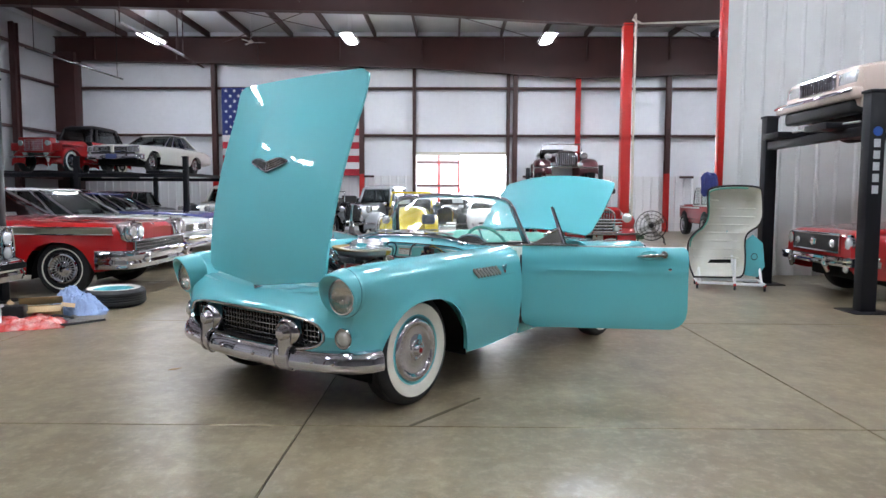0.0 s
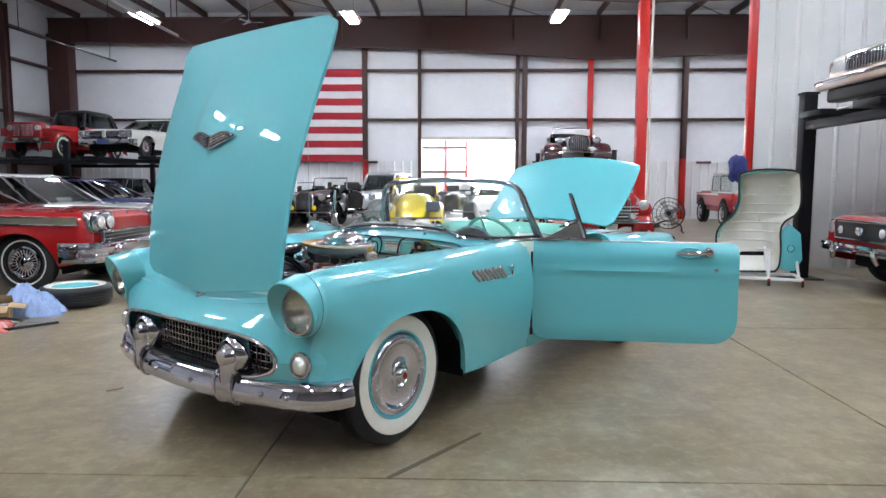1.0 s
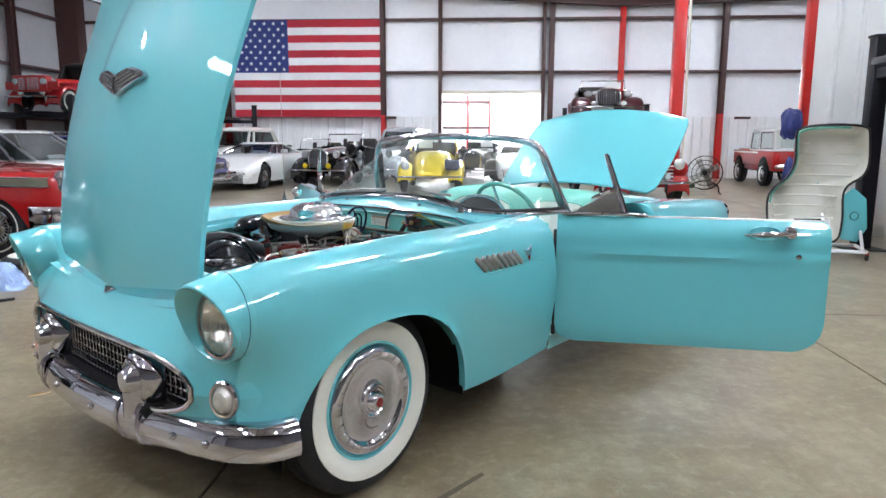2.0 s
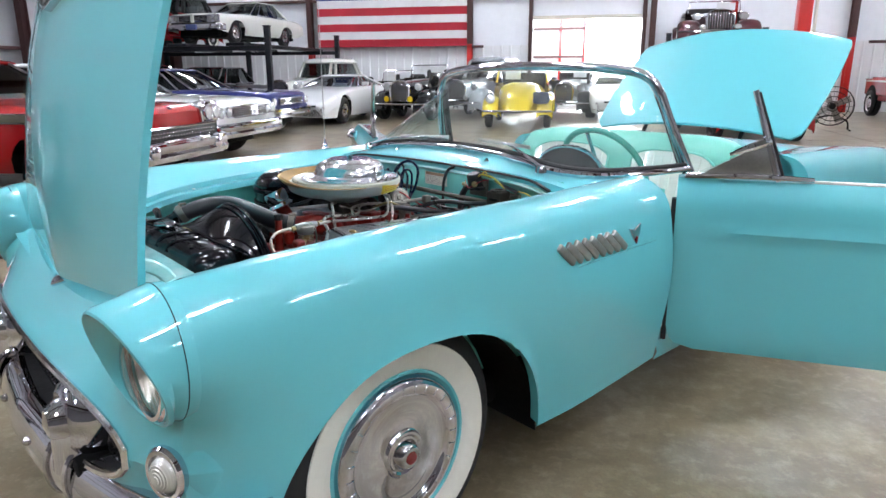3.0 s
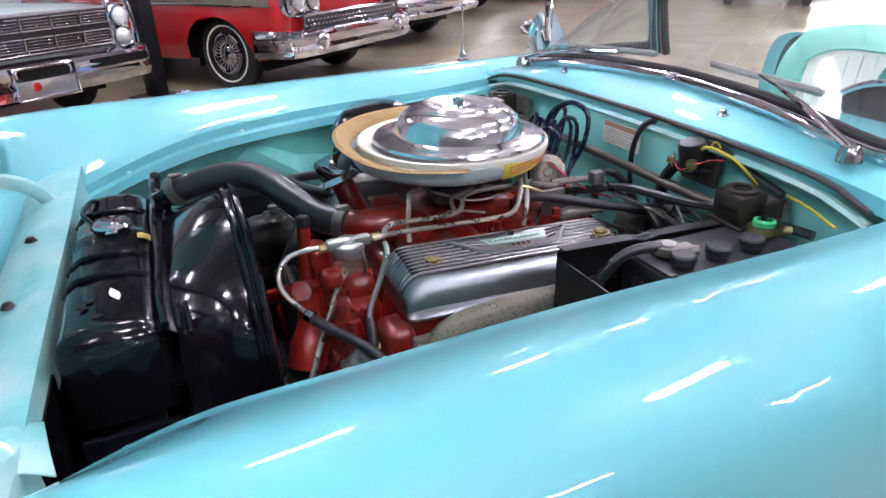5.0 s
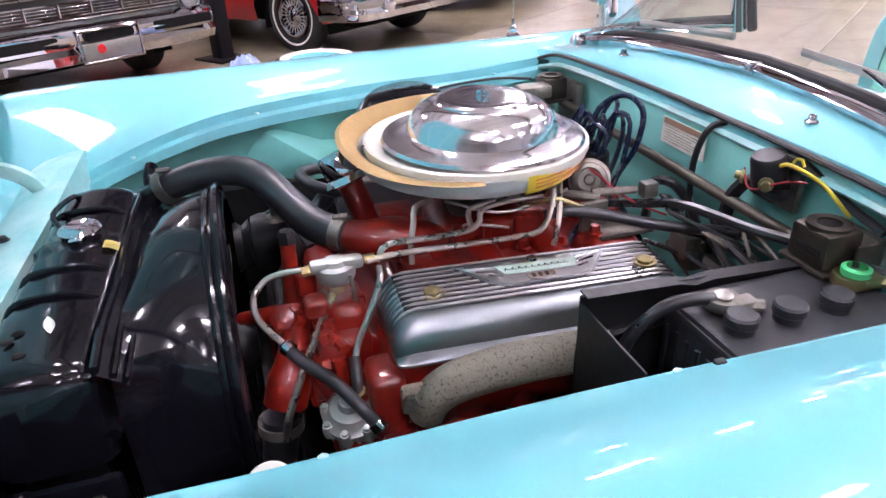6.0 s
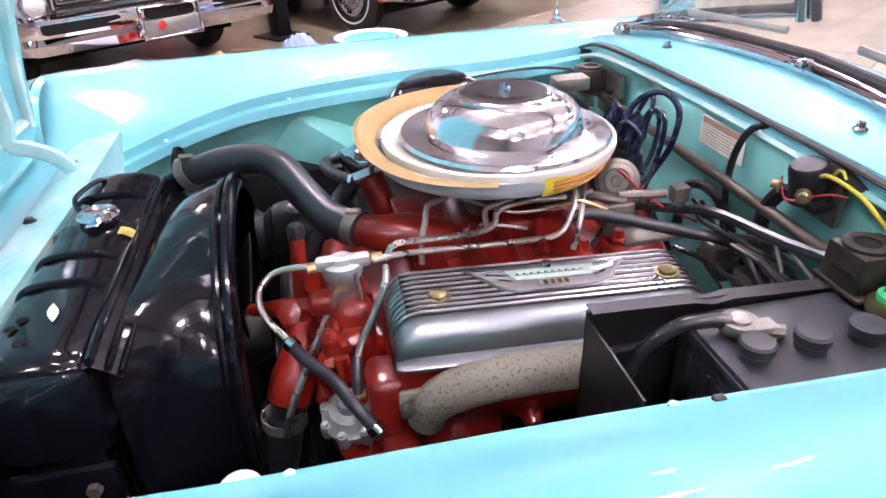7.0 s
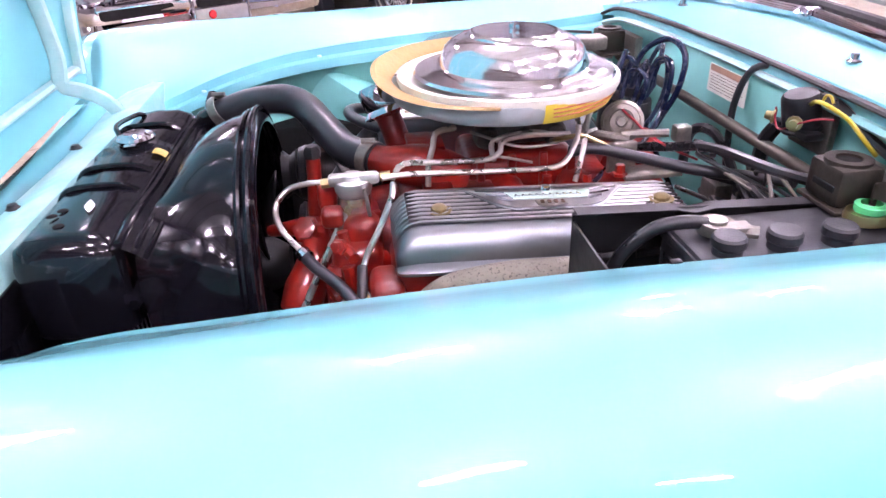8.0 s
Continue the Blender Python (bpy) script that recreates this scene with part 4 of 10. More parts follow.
# side louvres behind the front wheels
M_LOUVRE = material("worn_louvre_chrome", (0.36, 0.345, 0.32), rough=0.46, metal=1.0, vary=0.2, scale=30)
M_EMBLEM_RED = material("emblem_red_enamel", (0.20, 0.012, 0.016), rough=0.25, coat=0.5, vary=0.2, scale=60)
for s in (1, -1):
    for k in range(8):
        y = 0.498 + 0.0357 * k
        a_, b_ = Vector((s * 0.8753, y, 0.784)), Vector((s * 0.8830, y + 0.060, 0.729))
        ux = (b_ - a_).normalized()
        uz = Vector((s * 0.99, 0, 0.14))
        uz = (uz - ux * uz.dot(ux)).normalized()
        uy = uz.cross(ux)
        lm = Matrix((ux, uy, uz)).transposed().to_4x4()
        lm.translation = (a_ + b_) / 2 + uz * 0.002
        part("wing_louvre", block((0.084, 0.0236, 0.016), (0, 0, 0), 0.006, m=lm, seg=3), M_LOUVRE, wing_left if s > 0 else wing_right)
    part("wing_trim", sheet([[(s * (0.884 + 0.0035 * math.sin(math.pi * v)), y, 0.722 - 0.030 * (1 - y) + 0.010 * v) for v in np.linspace(0, 1, 4)] for y in np.linspace(0.58, 0.98, 8)]), M_TEAL, wing_left if s > 0 else wing_right)
    part("wing_badge", prism([(-0.030, 0.024), (-0.004, 0.016), (0.030, 0.034), (0.028, 0.006), (0.010, -0.034), (-0.006, -0.012)], 0.008, Matrix.Translation((s * 0.876, 0.858, 0.760)) @ Euler((radians(90), 0, radians(90 * s))).to_matrix().to_4x4(), bevel=0.002), M_CHROME, wing_left if s > 0 else wing_right)
    part("badge_inlay", prism([(0.002, -0.012), (0.014, -0.006), (0.010, -0.028), (0.002, -0.018)], 0.003, Matrix.Translation((s * 0.8845, 0.858, 0.760)) @ Euler((radians(90), 0, radians(90 * s))).to_matrix().to_4x4()), M_EMBLEM_RED, wing_left if s > 0 else wing_right, smooth=False)

# ---- bonnet, tipped forward on its hinges ----


def bonnet_point(x, v, out=0.0):
    """A point of the open bonnet: x across, v from its nose (0) to its tail (1), out: metres off its face."""
    half = 0.565 + 0.065 * v
    u = x / half
    low = max(0.0, 1 - v) ** 3
    peak = (1 - u * u) * (1 - 0.8 * low) + 0.8 * low * (1.03 - math.sqrt(u * u + 0.002)) / 0.985
    crown = 0.075 * peak * (1 - 0.6 * min(max(v, 0), 1) ** 5) * (0.55 + 0.45 * math.sin(math.pi * min(max(v, 0), 1) ** 0.8))
    scoop = 0.015 / (1 + math.exp((abs(x) - 0.19 + 0.03 * v) * 70)) * min(1, max(0, (0.97 - v) * 2.6)) / (1 + math.exp((0.50 + 0.25 * abs(x) - v) * 90))
    drop = -0.074 * (1.03 - math.sqrt(u * u + 0.002)) * max(0.0, 1 - v) ** 6
    s = 1.265 * v
    a = radians(15.1)
    y, z = -0.520 + s * math.sin(a), 0.785 + s * math.cos(a) + drop
    o = crown + scoop + out - 0.02 * (1 - v) ** 8 + 0.037 * math.sin(math.pi * min(1, max(0, v) / 0.85))
    return (x, y - o * math.cos(a), z + o * math.sin(a))


def bonnet_rows(out, shrink=0.0, v0=0.0, v1=1.0):
    rows = []
    for v in np.linspace(v0, v1, 40):
        half = 0.565 + 0.065 * v - shrink
        r = 0.065
        vv = v * 1.265
        cut = 0.0
        if 1.265 - vv < r:
            cut = r - math.sqrt(max(0, r * r - (r - (1.265 - vv)) ** 2))
        if vv < 0.05:
            cut = max(cut, 0.05 - math.sqrt(max(0, 0.05**2 - (0.05 - vv) ** 2)))
        rows.append([bonnet_point(u * (half - cut), v, out) for u in np.linspace(-1, 1, 41)])
    return rows


outer, inner = bonnet_rows(0.0), bonnet_rows(-0.016)
bm = sheet(outer)
sheet(inner, bm)
ring = lambda r: [q for q in r[0]] + [row[-1] for row in r[1:]] + [q for q in r[-1][::-1][1:]] + [row[0] for row in r[-2:0:-1]]  # noqa: E731
sheet([ring(outer), ring(inner)], bm, closed_v=True)
bmesh.ops.remove_doubles(bm, verts=bm.verts, dist=1e-5)
bonnet = part("bonnet", bm, M_TEAL, car, "open turquoise bonnet with a chrome bird emblem")
# stiffening frame inside
for s in (1, -1):
    part("bonnet_stiffener", tube([bonnet_point(s * (0.515 + 0.06 * v), v, -0.020) for v in np.linspace(0.04, 0.96, 10)], 0.016, 8, n=14, flat=0.6), M_TEAL_WORN, bonnet)
for v in (0.05, 0.95):
    part("bonnet_stiffener", tube([bonnet_point(x, v, -0.02) for x in np.linspace(-0.5, 0.5, 7)], 0.016, 8, n=12, flat=0.6), M_TEAL_WORN, bonnet)
for s in (1, -1):
    part("bonnet_stiffener", tube([bonnet_point(s * 0.1, 0.06, -0.022), bonnet_point(s * 0.30, 0.5, -0.022), bonnet_point(s * 0.12, 0.94, -0.022)], 0.018, 8, n=12, flat=0.6), M_TEAL_WORN, bonnet)
# emblem: a winged V bent round the bonnet's crown
def bent(outline, depth, lift):
    """A plate that follows the bonnet: outline in metres across and up from the emblem's foot."""
    bm = prism(outline, depth)
    bmesh.ops.triangulate(bm, faces=bm.faces)
    bmesh.ops.subdivide_edges(bm, edges=bm.edges, cuts=3, use_grid_fill=True)
    for q in bm.verts:
        q.co = Vector(bonnet_point(0.022 + q.co.x, 0.478 + q.co.y / 1.265, lift + q.co.z))
    return bm


emblem = part("emblem", bmesh.new(), M_CHROME, bonnet, "chrome winged V emblem")
M_EMBLEM_GREY = material("smoked_emblem_enamel", (0.030, 0.030, 0.032), rough=0.3, coat=0.6, vary=0.2, scale=60)
for s in (1, -1):
    wing_line = [(0, 0), (s * 0.080, 0.028), (s * 0.165, 0.060), (s * 0.170, 0.070), (s * 0.155, 0.082), (s * 0.115, 0.091), (s * 0.070, 0.089), (s * 0.030, 0.078), (0, 0.066)][::s]
    wing_plate = part("emblem_wing", bent(wing_line, 0.020, -0.002), M_CHROME, emblem)
    inset = [(s * 0.006, 0.010), (s * 0.080, 0.036), (s * 0.150, 0.062), (s * 0.154, 0.068), (s * 0.143, 0.076), (s * 0.112, 0.083), (s * 0.072, 0.081), (s * 0.034, 0.071), (s * 0.006, 0.060)][::s]
    part("emblem_inlay", bent(inset, 0.004, 0.0175), M_EMBLEM_GREY, wing_plate)
    for k in range(4):
        h = 0.019 + 0.0125 * k
        part("emblem_feather", tube([bonnet_point(0.022 + s * x, 0.478 + (h + 0.33 * x) / 1.265, 0.0215) for x in (0.010, 0.045, 0.080, 0.138 - 0.018 * k)], 0.0021, 5, n=10), M_CHROME, wing_plate)
# gooseneck hinges
for s in (1, -1):
    path = [bonnet_point(s * 0.385, 0.20, -0.03), bonnet_point(s * 0.385, 0.10, -0.05), (s * 0.385, -0.475, 0.828), (s * 0.385, -0.44, 0.813), (s * 0.385, -0.41, 0.799), (s * 0.385, -0.385, 0.776), (s * 0.385, -0.365, 0.738)]
    part("bonnet_hinge", tube(path, 0.017, 8, n=26, flat=0.5), M_TEAL_WORN, bonnet)

# ---- cowl, windscreen ----
W_BASE = [(0, 0.955, 0.944), (0.22, 0.925, 0.943), (0.38, 0.905, 0.933), (0.51, 0.895, 0.916), (0.60, 0.935, 0.906), (0.655, 1.03, 0.899), (0.682, 1.15, 0.895), (0.700, 1.30, 0.890), (0.706, 1.476, 0.884)]
W_TOP = [(0, 1.335, 1.268), (0.20, 1.338, 1.266), (0.38, 1.346, 1.258), (0.49, 1.355, 1.247), (0.548, 1.361, 1.234), (0.592, 1.369, 1.206), (0.620, 1.380, 1.160)]


def both_sides(points, n):
    half = curve_through(points, n)
    other = half[:0:-1].copy()
    other[:, 0] *= -1
    return np.vstack([other, half])


base, top = both_sides(W_BASE, 28), both_sides(W_TOP, 28)
rows = []
for x in np.linspace(-0.70, 0.70, 57):
    ax = abs(x)
    y0 = 0.80
    yb = np.interp(ax, [p[0] for p in W_BASE], [p[1] for p in W_BASE])
    zb = np.interp(ax, [p[0] for p in W_BASE], [p[2] for p in W_BASE]) - 0.006
    z0 = 0.908 - 0.030 * (ax / 0.66) ** 4
    rows.append([(x, y0, z0 - 0.025), (x, y0 + 0.004, z0)] + [(x, y0 + (yb - y0) * t, z0 + (zb - z0) * math.sin(t * math.pi / 2) ** 0.9) for t in np.linspace(0.15, 1, 7)] + [(x, yb + 0.05, zb - 0.004)])
cowl = part("cowl", sheet(rows), M_TEAL, car)
part("bonnet_seal", tube([(-0.60, 0.785, 0.868), (-0.50, 0.792, 0.893), (-0.25, 0.798, 0.902), (0, 0.80, 0.905), (0.25, 0.798, 0.902), (0.50, 0.792, 0.893), (0.60, 0.785, 0.868)], 0.0075, 8, n=40, flat=0.6), M_RUBBER, cowl, "black rubber weather strip")
for x, y in ((-0.30, 0.850), (0.24, 0.852)):
    part("washer_jet", lathe([(0, 0.010), (0.006, 0.010), (0.007, 0.003), (0.011, 0.0)], 12, Matrix.Translation((x, y, 0.932 - 0.02 * abs(x)))), M_CHROME, cowl)
glass_rows = [[tuple(b + (t - b) * k + np.array([0, -0.02 * math.sin(math.pi * k) * (1 if abs(b[0]) < 0.6 else 0.2), 0])) for k in np.linspace(0, 1, 8)] for b, t in zip(base, top)]
screen = part("windscreen", sheet(glass_rows), M_GLASS, car, "clear wrap-around windscreen")
screen.visible_shadow = False
part("windscreen_frame", tube([tuple(p) for p in top], 0.019, 10, smooth=False), M_CHROME, screen)
part("windscreen_frame", tube([tuple(p + np.array([0, -0.010, 0.003])) for p in base], 0.018, 10, smooth=False, flat=0.75), M_CHROME, screen, "broad chrome moulding under the windscreen")
part("windscreen_seal", tube([tuple(p + np.array([0, 0.006, 0.018])) for p in base], 0.009, 8, smooth=False), M_RUBBER, screen)
part("windscreen_clip", block((0.032, 0.046, 0.024), (0, 0.944, 0.950), 0.007), M_CHROME, screen)
for s in (1, -1):
    part("windscreen_post", tube([(s * 0.620, 1.380, 1.165), (s * 0.647, 1.400, 1.08), (s * 0.684, 1.445, 0.95), (s * 0.704, 1.475, 0.872)], [0.018, 0.018, 0.021, 0.025], 10, n=14), M_CHROME, screen)
    part("inner_post", tube([(s * 0.598, 1.393, 1.165), (s * 0.625, 1.420, 1.08), (s * 0.654, 1.465, 0.95), (s * 0.668, 1.495, 0.872)], 0.014, 8, n=14), M_BLACK_SATIN, screen)
# wipers
for pivot, tip, bl in (((0.515, 0.838, 0.935), (0.20, 0.972, 0.985), ((0.36, 0.955, 0.978), (0.06, 0.985, 0.985))), ((-0.50, 0.842, 0.935), (-0.24, 0.965, 0.975), ((-0.40, 0.950, 0.972), (-0.12, 0.985, 0.982)))):
    w = part("wiper", lathe([(0.02, 0), (0.019, 0.012), (0.012, 0.024), (0, 0.028)], 16, Matrix.Translation((pivot[0], pivot[1], pivot[2] - 0.02))), M_CHROME_PITTED, car, "chrome windscreen wiper")
    part("wiper_arm", tube([pivot, ((pivot[0] + tip[0]) / 2, (pivot[1] + tip[1]) / 2 - 0.012, (pivot[2] + tip[2]) / 2 + 0.014), tip], [0.009, 0.007, 0.004], 8, n=10, flat=0.6), M_CHROME, w)
    part("wiper_blade", tube([bl[0], bl[1]], 0.005, 6, n=3, smooth=False, flat=1.6), M_STEEL, w)
# aerial
aerial = part("aerial", tube([(-0.777, 0.783, 0.90), (-0.777, 0.783, 1.62)], [0.0028, 0.0016], 6, n=4), M_STEEL, car, "thin telescopic aerial on the wing")
part("aerial_base", lathe([(0.020, 0), (0.020, 0.006), (0.010, 0.014), (0.012, 0.022), (0.006, 0.034), (0.004, 0.05)], 16, Matrix.Translation((-0.777, 0.783, 0.893))), M_CHROME, aerial)

# ---- doors, swung open ----
def door(side):
    """A door in its own plane: u away from the hinge, z up, outward normal along w."""
    ang = radians(61.0)
    hinge = Vector((side * 0.874, 1.103, 0))
    du, dw = Vector((side * math.sin(ang), math.cos(ang), 0)), Vector((side * math.cos(ang), -math.sin(ang), 0))
    at = lambda u, z, w: tuple(hinge + du * u + dw * w + Vector((0, 0, z)))  # noqa: E731
    L, zt, zb = 1.155, 0.905, 0.315
    rows = []
    us = np.r_[0, 0.012, np.linspace(0.03, L - 0.16, 16), L - 0.12, L - 0.09, L - 0.06, L - 0.03, L - 0.01, L]
    for u in us:
        lo = zb + 0.012 * (u / L)
        r = 0.13
        if u > L - r:
            lo += r - math.sqrt(max(0, r * r - (u - (L - r)) ** 2))
        if u < 0.08:
            lo += 0.08 - math.sqrt(max(0, 0.08**2 - (0.08 - u) ** 2))
        hi = zt - 0.004 * math.sin(u * 2.5)
        if u > L - 0.03:
            hi -= 0.03 - math.sqrt(max(0, 0.03**2 - (u - (L - 0.03)) ** 2))
        row = []
        for v in np.linspace(0, 1, 26):
            z = lo + (hi - lo) * v
            w = 0.0 - 0.055 * max(0, (0.42 - z) / 0.17) ** 2 * 0.7 - 0.05 * max(0, (z - 0.80) / 0.105) ** 2.2 + 0.010 * math.exp(-(((z - 0.735) / 0.014) ** 2)) * min(1, u * 6)
            row.append((u, z, w))
        rows.append(row)
    outer_ = [[at(*q) for q in r] for r in rows]
    inner_ = [[at(q[0], q[1], min(q[2], -0.0) - 0.075 + 0.03 * (1 if 0.84 > q[1] else 0) * 0) for q in r] for r in rows]
    bm = sheet(outer_)
    sheet(inner_, bm)
    sheet([ring(outer_), ring(inner_)], bm, closed_v=True)
    bmesh.ops.remove_doubles(bm, verts=bm.verts, dist=1e-5)
    d = part("door", bm, M_TEAL, car, "open turquoise car door with a chrome handle")
    part("door_trim_panel", sheet([[at(u, z, -0.0855) for z in (0.42, 0.85)] for u in np.linspace(0.08, 1.02, 6)]), M_SEAT_WHITE, d)
    # handle and lock
    part("handle_dish", tube([at(0.890 + 0.066 * math.cos(a), 0.850 + 0.029 * math.sin(a), -0.002 - 0.012 * max(0, math.sin(a))) for a in np.linspace(0, 2 * math.pi, 33)], 0.006, 8, smooth=False, caps=False, flat=0.7), M_TEAL, d)
    part("door_handle", tube([at(0.806, 0.843, 0.004), at(0.83, 0.845, 0.014), at(0.87, 0.849, 0.032), at(0.93, 0.853, 0.034), at(0.980, 0.856, 0.022)], [0.004, 0.010, 0.014, 0.013, 0.011], 10, n=18), M_CHROME, d)
    part("handle_button", lathe([(0.027, -0.004), (0.027, 0.018), (0.022, 0.030), (0.017, 0.030), (0.014, 0.037), (0, 0.039)], 24, axis_to(tuple(dw), at(0.988, 0.857, -0.004))), M_CHROME, d)
    part("door_lock", lathe([(0.013, -0.002), (0.012, 0.006), (0, 0.009)], 16, axis_to(tuple(dw), at(1.03, 0.752, 0.0))), M_CHROME, d)
    # quarter light frame
    f0, f1 = at(0.302, 0.905, -0.055), at(0.206, 1.187, -0.055)
    part("quarter_light_frame", tube([f0, f1], [0.018, 0.012], 8, n=4, flat=0.7), M_CHROME, d)
    part("quarter_light_edge", tube([at(0.316, 0.905, -0.058), at(0.216, 1.18, -0.058)], 0.007, 6, n=2, smooth=False), M_BLACK_SATIN, d)
    part("quarter_light_foot", tube([at(0.02, 0.912, -0.04), at(0.22, 0.918, -0.04), at(0.40, 0.912, -0.045)], [0.012, 0.016, 0.012], 8, n=10, flat=0.7), M_CHROME, d)
    part("quarter_light_brace", tube([at(0.150, 0.985, -0.045), at(0.20, 1.005, -0.05), at(0.268, 1.03, -0.055)], [0.005, 0.014, 0.014], 8, n=8), M_CHROME, d)
    part("quarter_light_plate", prism([(0.05, 0.910), (0.30, 0.912), (0.262, 1.028), (0.225, 1.012)], 0.010, Matrix.Translation(hinge - dw * 0.056) @ Matrix(((du.x, 0, dw.x, 0), (du.y, 0, dw.y, 0), (du.z, 1, dw.z, 0), (0, 0, 0, 1))), bevel=0.003), M_STEEL, d)
    bm = bmesh.new()
    bm.faces.new([bm.verts.new(at(u, z, -0.046)) for u, z in ((0.04, 0.92), (0.30, 0.92), (0.27, 1.02))])
    g = part("quarter_light", bm, M_GLASS, d)
    g.visible_shadow = False
    part("door_top_trim", tube([at(0.36, 0.904, -0.060), at(L - 0.02, 0.902, -0.060)], 0.007, 8, n=6), M_STEEL, d)
    # Shade in the gap between wing and door, put in as a black strip.
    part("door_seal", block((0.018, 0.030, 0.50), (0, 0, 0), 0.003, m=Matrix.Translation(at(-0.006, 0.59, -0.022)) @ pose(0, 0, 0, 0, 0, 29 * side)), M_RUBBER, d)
    return d


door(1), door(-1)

# sills, door openings and hinge posts
for s in (1, -1):
    part("sill", sheet([[(s * x, y, z) for x, z in ((0.850, 0.265 + 0.02 * min(1, (y - 1.08))), (0.862, 0.30), (0.855, 0.335), (0.80, 0.345), (0.70, 0.34))] for y in np.linspace(1.08, 2.30, 10)]), M_TEAL, car)
    part("sill_plate", block((0.06, 1.05, 0.006), (s * 0.80, 1.68, 0.349), 0.002), M_ALU, car)
    part("hinge_post", sheet([[(s * x, 1.085 + o, z) for z in np.linspace(0.30, 0.87, 8)] for x, o in ((0.84, 0.0), (0.80, 0.012), (0.70, 0.02), (0.62, 0.03))]), M_TEAL_BAY, car)
    part("door_hinge", block((0.05, 0.06, 0.07), (s * 0.835, 1.095, 0.42), 0.006), M_STEEL, car)
    part("door_hinge", block((0.05, 0.06, 0.07), (s * 0.835, 1.095, 0.74), 0.006), M_STEEL, car)

# rear quarters with the tail lamps, rear deck
QUARTER = [  # y, top x, top z, crest x, z, shoulder x, z, side x, z, belly x, z, foot x, z
    (2.20, 0.640, 0.872, 0.76, 0.880, 0.845, 0.845, 0.882, 0.75, 0.892, 0.56, 0.855, 0.27),
    (2.60, 0.620, 0.868, 0.76, 0.860, 0.845, 0.825, 0.882, 0.74, 0.892, 0.56, 0.860, 0.29),
    (3.05, 0.580, 0.845, 0.755, 0.842, 0.840, 0.805, 0.876, 0.73, 0.884, 0.56, 0.850, 0.30),
    (3.38, 0.560, 0.815, 0.755, 0.830, 0.830, 0.795, 0.866, 0.72, 0.870, 0.56, 0.830, 0.32),
    (3.55, 0.560, 0.780, 0.755, 0.812, 0.815, 0.780, 0.845, 0.70, 0.845, 0.56, 0.800, 0.34),
]
for s in (1, -1):
    rows = []
    for y in np.unique(np.r_[np.linspace(2.20, 3.55, 26), np.linspace(2.16, 3.02, 30).clip(2.2)]):
        p = section(smooth_at(QUARTER, y), arch(y, 2.62, 0.40, 0.24, 0.56), n=26)
        rows.append([(s * x, y, z) for x, z in p])
    bm = sheet(rows)
    sheet([rows[0], [(x - s * 0.06, y + 0.004, z) for x, y, z in rows[0]]], bm)
    q = part("rear_quarter", bm, M_TEAL, car)
    part("tail_lamp", lathe([(0.088, -0.02), (0.090, 0.012), (0.078, 0.022), (0.070, 0.022)], 28, axis_to((0, 1, 0), (s * 0.755, 3.55, 0.722))), M_CHROME, car, "round red tail lamp in a chrome ring")
    part("tail_lamp_lens", lathe([(0.070, 0.016), (0.055, 0.04), (0, 0.055)], 24, axis_to((0, 1, 0), (s * 0.755, 3.55, 0.722))), M_RED_PLASTIC, car)
    part("wheel_well", sheet([[(s * x, 2.62 + 0.42 * math.cos(a), 0.22 + 0.40 * math.sin(a)) for x in (0.50, 0.84)] for a in np.linspace(0, math.pi, 16)]), M_DARK, car)
part("tail_panel", sheet([[(x, 3.53 + 0.03 * (1 - (x / 0.66) ** 2) + 0.02 * math.sin(3 * v), 0.34 + 0.44 * v) for v in np.linspace(0, 1, 8)] for x in np.linspace(-0.72, 0.72, 15)]), M_TEAL, car)
part("tonneau_deck", sheet([[(x, y, 0.876 + 0.022 * (1 - (x / 0.64) ** 2) - 0.01 * abs(y - 2.45)) for y in np.linspace(2.24, 2.70, 6)] for x in np.linspace(-0.66, 0.66, 15)]), M_TEAL, car)
part("deck_trim", tube([(-0.64, 2.25, 0.884), (0, 2.235, 0.904), (0.64, 2.25, 0.884)], 0.010, 8, n=16), M_CHROME, car)
rows = []
for v in np.linspace(0, 1, 20):
    half = 0.62 + 0.03 * math.sin(v * 3) - (0.10 - math.sqrt(max(0, 0.01 - max(0, v - 0.9) ** 2)))
    half -= 0.10 - math.sqrt(max(0, 0.01 - max(0, 0.08 - v) ** 2))
    rows.append([(u * half, 2.70 + 0.80 * v * math.cos(radians(43)) - 0.075 * (1 - u * u) * math.sin(radians(43)), 0.905 + 0.80 * v * math.sin(radians(43)) + (0.075 * (1 - u * u) - 0.03 * v**3) * math.cos(radians(43))) for u in np.linspace(-1, 1, 25)])
lid = part("boot_lid", sheet(rows, thick=0.018), M_TEAL, car, "open turquoise boot lid")
part("boot_hinge", tube([(0.3, 2.72, 0.85), (0.3, 2.80, 0.97)], 0.012, 8, n=3), M_BLACK_SATIN, lid)
part("boot_hinge", tube([(-0.3, 2.72, 0.85), (-0.3, 2.80, 0.97)], 0.012, 8, n=3), M_BLACK_SATIN, lid)
part("boot_floor", block((1.2, 0.9, 0.05), (0, 3.15, 0.45), 0.01), M_DARK, car)

